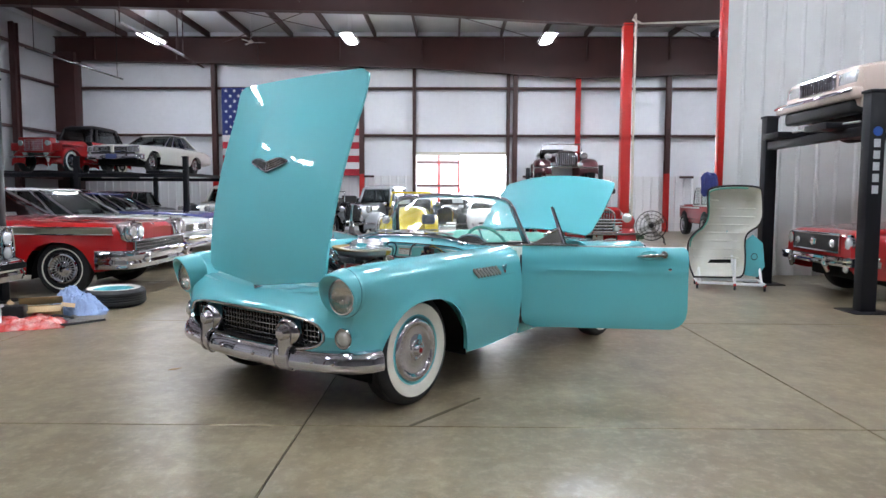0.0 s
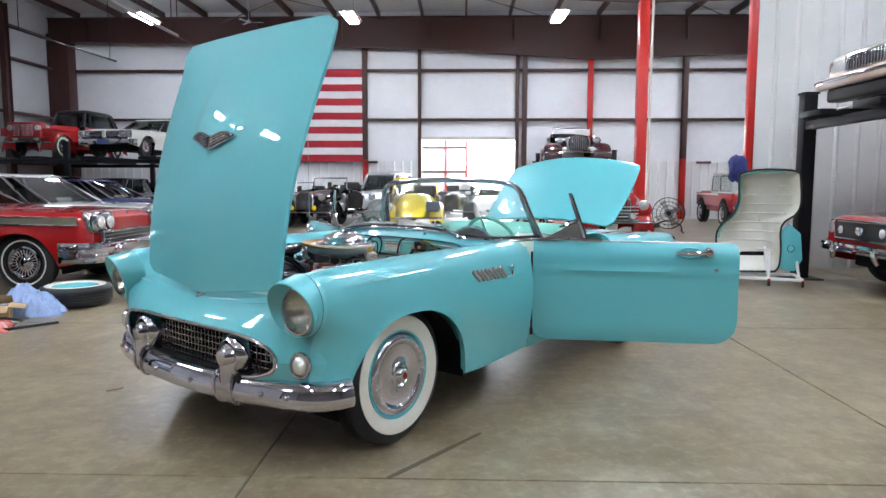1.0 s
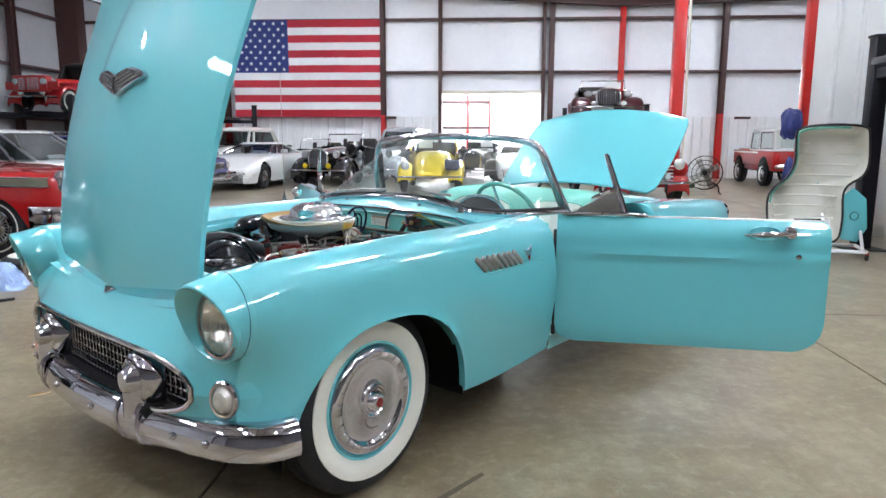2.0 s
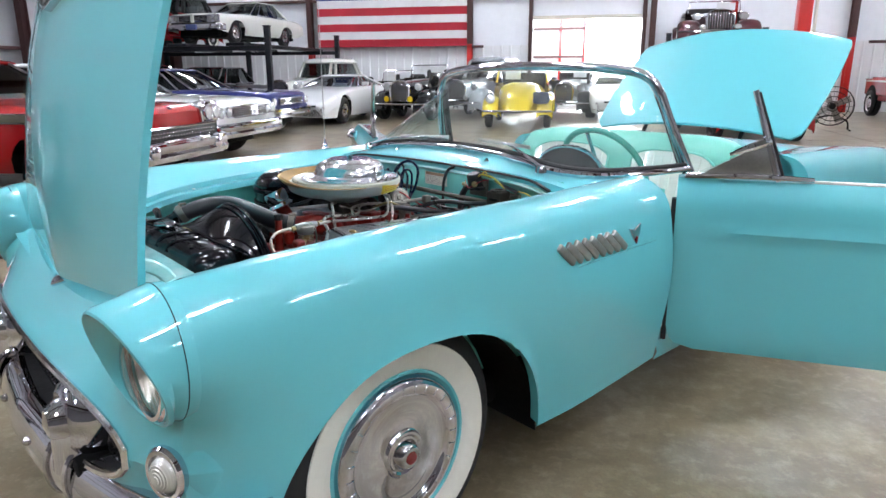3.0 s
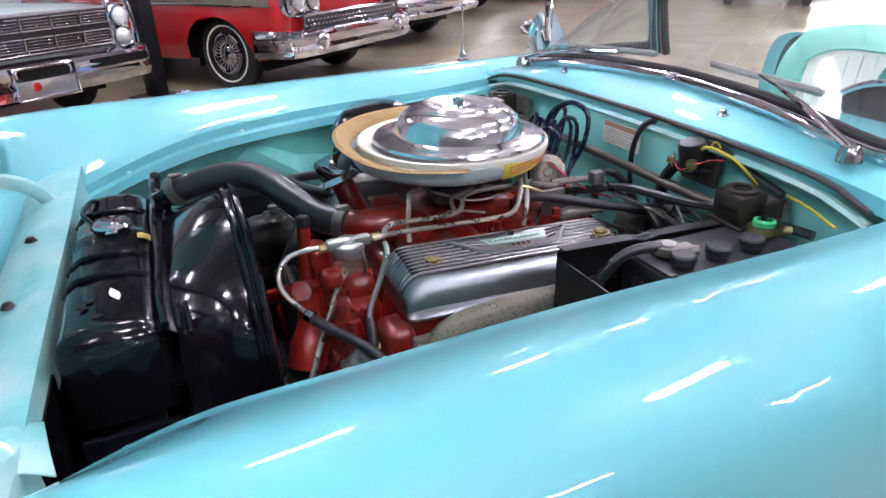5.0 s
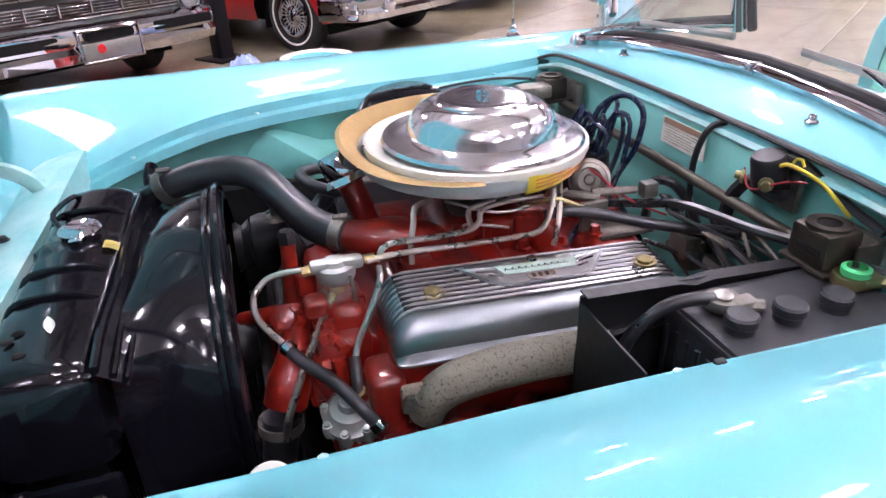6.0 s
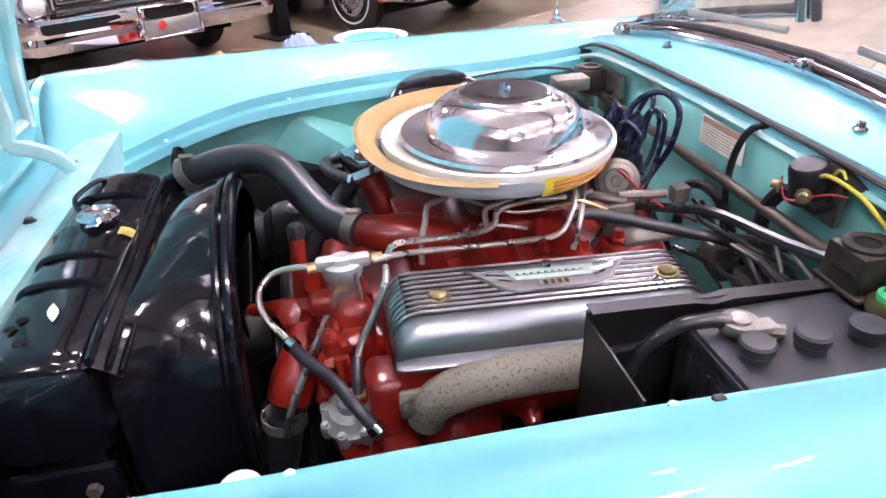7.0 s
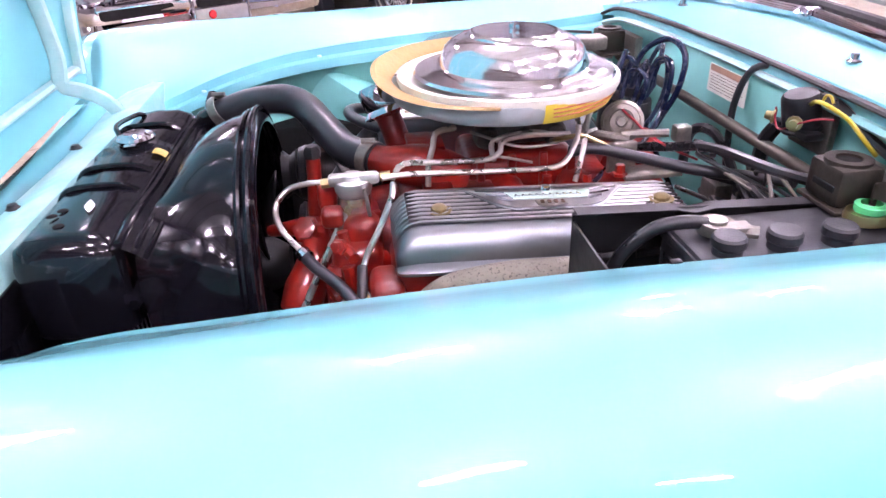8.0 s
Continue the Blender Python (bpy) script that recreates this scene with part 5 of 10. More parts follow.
# cabin
part("cabin_floor", block((1.3, 1.5, 0.04), (0, 1.75, 0.36), 0.01), material("dark_carpet", (0.03, 0.07, 0.07), rough=0.95, vary=0.2, bump=0.3, bump_scale=300), car)
seat = part("bench_seat", block((1.22, 0.52, 0.20), (0, 1.92, 0.50), 0.06, seg=4), M_SEAT_TEAL, car, "turquoise and white vinyl bench seat")
def seat_bow(x):
    """How far the seat back comes forward and sinks towards its ends."""
    e = max(0.0, (abs(x) - 0.36) / 0.29)
    return 0.13 * e**2.2, 0.045 * e**2.5


rows = []
for x in np.linspace(-0.65, 0.65, 53):
    fwd, sink = seat_bow(x)
    tip = max(0.0, (abs(x) - 0.60) / 0.05)
    k = math.sqrt(max(0.02, 1 - tip * tip))
    ring_ = []
    for a in np.linspace(0, 2 * math.pi, 32, endpoint=False):
        c, d = math.cos(a), math.sin(a)
        ring_.append((x, 2.14 - fwd + k * 0.085 * math.copysign(abs(c) ** 0.7, c) + 0.05 * d, 0.715 - sink + k * 0.228 * math.copysign(abs(d) ** 0.62, d)))
    rows.append(ring_)
part("seat_back", sheet(rows, closed_v=True), M_SEAT_TEAL, seat)
for s in (1, -1):
    def on_insert(u, v, out=0.0):
        x = s * (0.305 + 0.235 * u)
        top_z = 0.875 - 0.055 * abs(u) ** 4
        return (x, 2.036 - seat_bow(x)[0] + 0.05 * (v - 0.4) - 0.012 * (1 - abs(u) ** 6) - out, 0.60 + (top_z - 0.60) * v)
    part("seat_insert", sheet([[on_insert(u, v) for v in np.linspace(0, 1, 9)] for u in np.linspace(-1, 1, 23)]), M_SEAT_WHITE, seat)
    part("insert_piping", tube([on_insert(-1, v, 0.002) for v in np.linspace(0, 0.97, 8)] + [on_insert(u, 1, 0.002) for u in np.linspace(-0.97, 0.97, 20)] + [on_insert(1, v, 0.002) for v in np.linspace(0.97, 0, 8)], 0.006, 6, smooth=False), M_SEAT_TEAL, seat)
    for k in range(9):
        part("seat_pleat", tube([on_insert((k - 4) / 4.7, v, 0.001) for v in np.linspace(0.02, 0.95, 5)], 0.005, 5, n=6), M_SEAT_WHITE, seat)
dash = part("dashboard", sheet([[(x, y, z - 0.03 * (x / 0.66) ** 4) for y, z in ((0.89, 0.895), (1.02, 0.903), (1.12, 0.905), (1.20, 0.890), (1.225, 0.860), (1.21, 0.76), (1.16, 0.66))] for x in np.linspace(-0.64, 0.64, 21)]), M_TEAL, car)
part("instrument_hood", sheet([[(0.33 + 0.165 * math.cos(a) * k, 1.215 - 0.05 * (1 - k) + 0.02, 0.852 + 0.105 * math.sin(a) * k) for k in (1, 0.96, 0.5, 0)] for a in np.linspace(0, math.pi, 24)]), M_BLACK_SATIN, dash, "domed speedometer")
part("instrument_rim", tube([(0.33 + 0.168 * math.cos(a), 1.225, 0.852 + 0.108 * math.sin(a)) for a in np.linspace(0, math.pi, 24)], 0.008, 8, n=24, smooth=False), M_CHROME, dash)
m = axis_to((0, 0.90, 0.42), (0.33, 1.46, 0.83))
sw = part("steering_wheel", lathe([(0.205 + 0.0125 * math.cos(a), 0.0125 * math.sin(a)) for a in np.linspace(0, 2 * math.pi, 11)], 56, m), material("teal_bakelite", (0.07, 0.38, 0.30), rough=0.25, coat=0.6, vary=0.05), car, "turquoise steering wheel with chrome spokes")
part("steering_hub", lathe([(0.05, -0.05), (0.055, -0.02), (0.04, 0.0), (0, 0.008)], 24, m), M_CHROME, sw)
for a in (80, 200, 320):
    part("steering_spoke", tube([m @ Vector((0.04 * math.cos(radians(a)), 0.04 * math.sin(radians(a)), -0.015)), m @ Vector((0.2 * math.cos(radians(a)), 0.2 * math.sin(radians(a)), 0))], 0.008, 8, n=3), M_CHROME, sw)
part("steering_column", tube([m @ Vector((0, 0, -0.02)), m @ Vector((0, 0, -0.45))], 0.026, 12, n=2, smooth=False), M_TEAL, sw)

# ---- engine bay ----
# inner wing panels with their bulge, firewall, radiator support
for s in (1, -1):
    rows = []
    for y in np.linspace(-0.40, 0.83, 40):
        lip = smooth_at(FENDER, y)
        xl, zl = lip[0] - 0.030, lip[1] - 0.040
        rows.append([(s * (xl + 0.050 * min(1, v * 5) ** 0.6 * (1 if y > -0.3 else 0.4) + 0.02 * v), y, zl - (zl - 0.34) * v) for v in np.linspace(0, 1, 24)])
    panel = part("inner_wing", sheet(rows), M_TEAL_BAY, car)
    rows = []
    for u in np.r_[np.linspace(0, 1, 14), 1.25, 1.6, 2.0, 2.3]:
        k = min(u, 1.0)
        y, deep = 0.045 + 0.145 * u, 0.108 * k**0.8 * (1 if u < 1.7 else 1 - (u - 1.7) * 1.3)
        crest = 0.782 - 0.080 * k - 0.02 * max(0, u - 1)
        rows.append([(s * 0.622, y + 0.012, crest + 0.016), (s * (0.612 - deep * 0.55), y + 0.008, crest + 0.010), (s * (0.610 - deep), y, crest - 0.004), (s * (0.608 - deep * 0.96), y - 0.012, crest - 0.028), (s * (0.606 - deep * 0.70), y - 0.034, crest - 0.085), (s * (0.606 - deep * 0.45), y - 0.044, crest - 0.16), (s * 0.615, y - 0.06 * k - 0.002, crest - 0.26)])
    part("inner_wing_gusset", sheet(rows), M_TEAL_BAY, panel)
    for y in (-0.22, 0.06, 0.40, 0.66):
        part("wing_bolt", lathe([(0, 0.005), (0.0055, 0.004), (0.006, 0.0)], 6, Matrix.Translation((s * (smooth_at(FENDER, y)[0] - 0.016), y, smooth_at(FENDER, y)[1] - 0.022))), M_TEAL_WORN, panel)
rows = []
for x in np.linspace(-0.62, 0.62, 45):
    step = 0.022 / (1 + math.exp(-(x + 0.26) * 60)) - 0.022 / (1 + math.exp(-(x - 0.24) * 60))
    rows.append([(x, 0.822 + 0.004 * math.sin(x * 20) * 0.3 - step + (0.012 if z > 0.86 else 0), z) for z in (0.30, 0.45, 0.60, 0.68, 0.72, 0.80, 0.86, 0.885, 0.895)])
firewall = part("firewall", sheet(rows), M_TEAL_BAY, car)
part("firewall_gutter", tube([(-0.60, 0.792, 0.845), (-0.45, 0.798, 0.872), (0, 0.802, 0.880), (0.45, 0.798, 0.872), (0.60, 0.792, 0.845)], 0.011, 6, n=30, flat=0.6), M_TEAL_WORN, firewall)
LBL = Matrix.Translation((0.018, 0.7955, 0.841)) @ Euler((radians(90), radians(0), 0)).to_matrix().to_4x4()
lab = part("instruction_label", prism(rounded(0.130, 0.050, 0.003), 0.0015, LBL), M_LABEL, firewall, "aged printed paper label", smooth=False)
part("label_heading", prism(rounded(0.120, 0.011, 0.001), 0.0006, LBL @ Matrix.Translation((0, 0.0185, 0.0016))), material("rust_print", (0.42, 0.25, 0.17), rough=0.6), lab, smooth=False)
for k in range(6):
    part("label_line", prism([(-0.056, 0), (0.056 - 0.014 * (k % 3), 0), (0.056 - 0.014 * (k % 3), 0.0007), (-0.056, 0.0007)], 0.0006, LBL @ Matrix.Translation((0, 0.0075 - k * 0.0052, 0.0016))), M_INK, lab, smooth=False)
# radiator support: the pale worn shelf behind the nose
def shelf_rows(profile):
    return [[(x, y, z + k * x * x + 0.0024 * math.sin(x * 8)) for y, z, k in profile] for x in np.linspace(-0.58, 0.58, 25)]


part("nose_return", sheet(shelf_rows([(-0.548, 0.684, 0.14), (-0.520, 0.690, 0.12), (-0.480, 0.703, 0.08), (-0.440, 0.722, 0.05)])), M_TEAL, nose)
rows = shelf_rows([(-0.440, 0.722, 0.05), (-0.41, 0.748, 0.02), (-0.345, 0.772, 0), (-0.322, 0.772, 0), (-0.318, 0.70, 0)])
shelf = part("radiator_shelf", sheet(rows), M_TEAL_WORN, car, "worn pale turquoise shelf over the radiator")
for x in (-0.42, -0.15, 0.12, 0.38):
    part("shelf_bolt", lathe([(0, 0.008), (0.007, 0.007), (0.010, 0.001), (0.012, 0)], 10, Matrix.Translation((x, -0.385, 0.762))), M_BLACK_SATIN, shelf)
for s in (1, -1):
    if s > 0:
        part("shelf_bracket", sheet([[(s * (0.43 + 0.10 * u), -0.42 + 0.11 * v + 0.02 * u, 0.766 + 0.012 * math.sin(math.pi * u) - 0.05 * max(0, v - 0.6) ** 1.3 + 0.003 * math.sin(9 * u + 7 * v)) for v in np.linspace(0, 1, 9)] for u in np.linspace(0, 1, 9)], thick=0.003), M_TEAL_WORN, shelf)
        part("shelf_hole", lathe([(0, 0.0), (0.016, 0.0)], 16, Matrix.Translation((0.405, -0.425, 0.7595))), M_DARK, shelf)
    part("support_side", block((0.014, 0.10, 0.42), (s * 0.565, -0.36, 0.53), 0.003), M_TEAL_BAY, car)
part("bay_floor", block((1.06, 1.20, 0.03), (0, 0.16, 0.30), 0.005), M_DARK, car)

# radiator and fan shroud
rows = []
for x in np.r_[np.linspace(-0.262, -0.235, 6), np.linspace(-0.22, 0.30, 27), np.linspace(0.312, 0.338, 6)]:
    e = max(0, (-0.235 - x) / 0.027, (x - 0.310) / 0.028)
    sh = 1 - math.sqrt(max(0, 1 - min(1, e) ** 2))
    rib = 0.0035 * sum(math.exp(-(((x - c) / 0.006) ** 2)) for c in (-0.19, -0.02, 0.11, 0.19))
    prof = [(-0.305, 0.66), (-0.307, 0.760), (-0.300, 0.783), (-0.283, 0.795), (-0.25, 0.799), (-0.21, 0.797), (-0.185, 0.788), (-0.172, 0.770), (-0.170, 0.66)]
    rows.append([(x, -0.238 + (y + 0.238) * (1 - 0.55 * sh) + (rib if y > -0.238 else -rib), z + (rib if z > 0.7 else 0) - 0.055 * sh * (z > 0.7)) for y, z in prof])
rad = part("radiator", sheet(rows), M_BLACK, car, "gloss black radiator with a chrome pressure cap")
for e in (0, -1):
    bm = bmesh.new()
    bm.faces.new([bm.verts.new(v) for v in rows[e]])
    part("tank_end", bm, M_BLACK, rad)
part("tank_seam", tube([(-0.26, -0.166, 0.700), (0.335, -0.166, 0.700)], 0.008, 6, n=2, smooth=False), M_BLACK, rad)
for dy, dz, r_ in ((0.0, 0.0, 0.0060), (0.017, -0.012, 0.0048), (0.030, -0.020, 0.0040)):
    part("tank_flange", tube([(x, -0.172 + dy + 0.0022 * math.sin(23 * x + 40 * dy), 0.783 + dz + 0.0016 * math.sin(31 * x)) for x in np.linspace(-0.252, 0.318, 26)], r_, 8, smooth=False), M_BLACK, rad)
part("flange_plate", sheet([[(x, y, z) for y, z in ((-0.180, 0.778), (-0.168, 0.780), (-0.150, 0.768), (-0.138, 0.758))] for x in np.linspace(-0.262, 0.325, 12)]), M_BLACK, rad)
for x in (-0.135, 0.075, 0.155):
    part("tank_rib", tube([(x, -0.303, 0.772), (x, -0.285, 0.7945), (x, -0.25, 0.8000), (x, -0.21, 0.7985), (x, -0.186, 0.788)], 0.0055, 8, n=18), M_BLACK, rad)
for x, y in ((0.235, -0.262), (0.252, -0.27), (0.285, -0.25)):
    part("tank_hole", lathe([(0, 0.0), (0.006, 0.0), (0.0075, -0.001)], 10, Matrix.Translation((x, y, 0.8005))), M_DARK, rad)
part("core", block((0.56, 0.09, 0.42), (0.03, -0.24, 0.46)), M_BLACK_SATIN, rad)
for x in np.linspace(-0.24, 0.30, 37):
    part("core_fin", block((0.003, 0.094, 0.41), (float(x), -0.24, 0.46)), M_BLACK, rad, smooth=False)
for s, x in ((1, 0.345), (-1, -0.272)):
    part("side_bracket", block((0.014, 0.13, 0.40), (x, -0.235, 0.45), 0.004), M_BLACK, rad)
for y, z in ((-0.20, 0.62), (-0.17, 0.50), (-0.26, 0.46)):
    part("bracket_bolt", lathe([(0, 0.010), (0.009, 0.008), (0.010, 0)], 6, axis_to((1, 0, 0), (0.352, y, z))), M_ZINC, rad)
part("air_baffle", block((0.18, 0.012, 0.42), (0.385, -0.322, 0.525), 0.003), M_BLACK, rad)
cap = part("pressure_cap", lathe([(0.016, -0.012), (0.016, 0.0), (0.030, 0.001), (0.032, 0.006), (0.029, 0.010), (0.020, 0.012), (0.018, 0.015), (0.010, 0.014), (0, 0.013)], 30, Matrix.Translation((-0.038, -0.236, 0.803))), M_CHROME, rad, "chrome radiator cap")
for s in (1, -1):
    part("cap_ear", block((0.016, 0.020, 0.006), (-0.038 + s * 0.033, -0.236, 0.806), 0.002, m=Matrix()), M_CHROME, rad)
part("cap_label", sheet([[(-0.005 + u, -0.198 + v * 0.020, 0.799 - 0.010 * v * v) for v in np.linspace(0, 1, 5)] for u in (0, 0.012, 0.024)], thick=0.001), material("faded_yellow_label", (0.34, 0.25, 0.05), rough=0.5, vary=0.4, scale=60), rad)
part("paint_scrape", sheet([[(0.205 + u * 0.045, -0.235 + 0.012 * u + v * 0.007 * math.sin(math.pi * u), 0.8005) for v in (-1, 0, 1)] for u in np.linspace(0, 1, 6)]), M_WHITE, rad)
part("overflow_pipe", tube([(-0.045, -0.262, 0.806), (-0.10, -0.285, 0.812), (-0.17, -0.283, 0.806), (-0.21, -0.27, 0.80), (-0.225, -0.262, 0.77)], 0.0045, 8, n=20), M_BLACK, rad)
part("tank_bracket", tube([(-0.29, -0.17, 0.70), (-0.31, -0.165, 0.775), (-0.345, -0.160, 0.792)], [0.014, 0.010, 0.013], 8, n=10), M_BLACK, rad)
part("hose_neck", tube([(-0.232, -0.190, 0.752), (-0.228, -0.165, 0.770), (-0.215, -0.130, 0.790)], 0.020, 14, n=8), M_BLACK, rad)
outline = rounded(0.575, 0.40, 0.05, 8, 0.035, 0.575)
outline = curve_through(outline + [outline[0]], 73)[:-1]
rows = []
for k in np.linspace(0, 1, 14):
    e = math.sin(math.pi / 2 * min(1, k * 1.08)) ** 0.8
    ring_ = []
    for x, z in outline:
        a = math.atan2(z - 0.575, x - 0.035)
        cx, cz = -0.005 + 0.265 * math.cos(a), 0.570 + 0.265 * math.sin(a)
        ring_.append((x + (cx - x) * e, -0.158 + 0.118 * k, z + (cz - z) * e))
    rows.append(ring_)
shroud = part("fan_shroud", sheet(rows, closed_v=True), M_BLACK, rad, "gloss black pressed steel fan shroud")
for y, r in ((-0.045, 0.268), (-0.030, 0.274)):
    part("shroud_bead", lathe([(r + 0.006 * math.cos(a), 0.006 * math.sin(a)) for a in np.linspace(0, 2 * math.pi, 9)], 64, axis_to((0, 1, 0), (-0.005, y, 0.570))), M_BLACK, rad)
part("shroud_lip", lathe([(0.266, -0.012), (0.272, 0.004), (0.262, 0.014), (0.250, 0.016)], 64, axis_to((0, 1, 0), (-0.005, -0.035, 0.570))), M_BLACK, rad)
part("shroud_foot", block((0.30, 0.11, 0.012), (0.20, -0.10, 0.382), 0.003), M_BLACK, rad)
# fan
fan_m = axis_to((0, 1, 0), (0, -0.055, 0.56))
efan = part("cooling_fan", lathe([(0, -0.02), (0.05, -0.02), (0.05, 0.02), (0.032, 0.05), (0, 0.05)], 20, fan_m), M_BLACK_SATIN, car)
for a in (20, 110, 200, 290):
    part("fan_blade", block((0.17, 0.085, 0.004), (0.135, 0, 0), 0.0015, m=fan_m @ pose(0, 0, 0, 28, 0, a)), M_BLACK_SATIN, efan)

# engine: block, heads, timing cover, intake
engine = part("engine", block((0.34, 0.56, 0.36), (0, 0.42, 0.46), 0.03), M_ENGINE, car, "red painted V8 engine with finned alloy rocker covers")
for s in (1, -1):
    bm = block((0.13, 0.47, 0.13), (s * 0.235, 0.41, 0.625), 0.018, m=Matrix())
    part("cylinder_head", bm, M_ENGINE, engine)
    for y in (0.20, 0.32, 0.44, 0.56):
        part("head_bolt", lathe([(0, 0.014), (0.010, 0.013), (0.0115, 0.0)], 6, axis_to((s, 0, 0.3), (s * 0.298, y, 0.615))), M_ENGINE, engine)
part("timing_cover", block((0.30, 0.06, 0.34), (0.0, 0.125, 0.50), 0.025, seg=3), M_ENGINE, engine)
part("water_pump", lathe([(0.10, 0), (0.095, 0.03), (0.06, 0.05), (0.045, 0.09), (0.03, 0.10)], 28, axis_to((0, -1, 0), (0.0, 0.115, 0.56))), M_ENGINE, engine)
bm = lathe([(0.055, 0), (0.052, 0.03), (0.038, 0.05), (0.036, 0.075)], 20, axis_to((0.75, -0.3, -0.35), (0.10, 0.10, 0.60)))
part("pump_outlet", bm, M_ENGINE, engine)
part("pump_riser", tube([(0.100, 0.068, 0.800), (0.100, 0.066, 0.76), (0.102, 0.064, 0.70)], [0.0115, 0.012, 0.016], 14, n=8), M_ENGINE, engine)
part("riser_cap", lathe([(0, 0.016), (0.010, 0.015), (0.0145, 0.010), (0.0145, -0.004)], 6, Matrix.Translation((0.100, 0.068, 0.802))), M_BLACK_SATIN, engine)
part("pump_elbow", tube([(0.112, 0.062, 0.690), (0.140, 0.058, 0.668), (0.172, 0.050, 0.642), (0.195, 0.036, 0.612), (0.205, 0.026, 0.584)], [0.022, 0.023, 0.026, 0.033, 0.033], 18, n=26), M_ENGINE, engine)
part("pump_housing", block((0.11, 0.060, 0.13), (0.150, 0.135, 0.665), 0.022, seg=3), M_ENGINE, engine)
part("housing_seam", block((0.010, 0.070, 0.13), (0.165, 0.132, 0.662), 0.004), M_ENGINE, engine)
part("housing_lug", block((0.030, 0.030, 0.040), (0.128, 0.085, 0.742), 0.008, seg=3), M_ENGINE, engine)
part("housing_lug", block((0.034, 0.034, 0.030), (0.178, 0.092, 0.728), 0.009, seg=3), M_ENGINE, engine)
part("pump_pipe", tube([(0.060, -0.022, 0.656), (0.090, 0.012, 0.672), (0.115, 0.050, 0.684)], [0.010, 0.013, 0.018], 14, n=10), M_ENGINE, engine)
part("pump_plug", lathe([(0.024, -0.02), (0.024, 0.004), (0.019, 0.006), (0.018, 0.014), (0.010, 0.016), (0, 0.016)], 6, axis_to((0.75, -0.15, 0.6), (0.138, 0.046, 0.690))), M_ENGINE, engine)
for a_, b_, r_ in (((0.205, 0.105, 0.715), (0.225, 0.125, 0.55), 0.009), ((0.14, 0.078, 0.665), (0.215, 0.082, 0.585), 0.010), ((0.17, 0.09, 0.70), (0.24, 0.12, 0.685), 0.008), ((0.235, 0.11, 0.67), (0.255, 0.125, 0.54), 0.011), ((0.19, 0.072, 0.62), (0.25, 0.10, 0.60), 0.008)):
    part("casting_rib", tube([a_, b_], [r_, r_ * 1.2], 8, n=4), M_ENGINE, engine)
for x, y, z in ((0.225, 0.098, 0.700), (0.215, 0.088, 0.655), (0.240, 0.103, 0.625), (0.20, 0.075, 0.575), (0.255, 0.118, 0.585), (0.232, 0.100, 0.545)):
    part("casting_bolt", lathe([(0, 0.012), (0.0075, 0.011), (0.0085, 0.003), (0.013, 0.002), (0.013, -0.006)], 6, axis_to((0.8, -0.45, 0.4), (x, y, z))), M_ENGINE, engine)
for x, y, z, r in ((0.185, 0.070, 0.645, 0.016), (0.145, 0.068, 0.690, 0.012), (0.09, 0.07, 0.63, 0.012), (0.225, 0.09, 0.655, 0.012)):
    part("pump_bolt", lathe([(0, 0.014), (r * 0.9, 0.013), (r, 0.003), (r * 1.25, 0.0)], 6, axis_to((0.5, -0.75, 0.4), (x, y, z))), M_ENGINE, engine)
for k in range(16):
    x, y, z = random.uniform(0.16, 0.33), random.uniform(0.10, 0.16), random.uniform(0.44, 0.66)
    part("casting_boss", lathe([(0, 0.016), (0.012, 0.014), (0.017, 0.004), (0.02, -0.01)], 10, axis_to((0.7, -0.5, 0.5), (x, y, z))), M_ENGINE, engine)
part("head_end", block((0.075, 0.05, 0.11), (0.285, 0.165, 0.625), 0.016, seg=3), M_ENGINE, engine)
part("head_flange", block((0.05, 0.05, 0.030), (0.330, 0.175, 0.575), 0.008), M_ENGINE, engine)
part("pump_body", block((0.13, 0.08, 0.22), (0.165, 0.125, 0.585), 0.022, seg=3), M_ENGINE, engine)
part("side_casting", block((0.10, 0.20, 0.10), (0.26, 0.23, 0.545), 0.03, seg=3), M_ENGINE, engine)
for y in (0.26, 0.37, 0.48, 0.59):
    part("plug_boss", lathe([(0.034, 0), (0.030, 0.02), (0.018, 0.03), (0.012, 0.05), (0, 0.05)], 14, axis_to((0.8, 0, -0.3), (0.27, y, 0.575))), M_ENGINE, engine)
# intake
part("intake_manifold", block((0.26, 0.44, 0.08), (-0.02, 0.43, 0.655), 0.025, seg=3), M_ENGINE, engine)
for y in (0.26, 0.38, 0.50, 0.62):
    for s in (1, -1):
        part("intake_runner", tube([(-0.02, y, 0.690), (s * 0.09 - 0.02, y + 0.01, 0.695), (s * 0.17, y + 0.01, 0.66)], [0.032, 0.030, 0.028], 12, n=10), M_ENGINE, engine)
part("valley_cover", block((0.10, 0.13, 0.03), (0.075, 0.30, 0.700), 0.006), M_ENGINE, engine)
part("intake_plate", block((0.075, 0.05, 0.012), (0.10, 0.265, 0.725), 0.004), M_ENGINE, engine)
part("distributor_riser", tube([(0.03, 0.62, 0.64), (0.010, 0.65, 0.70), (-0.035, 0.665, 0.735)], [0.045, 0.036, 0.034], 16, n=10), M_ENGINE, engine)
part("rear_boss", block((0.09, 0.10, 0.06), (0.10, 0.60, 0.695), 0.02, seg=3), M_ENGINE, engine)
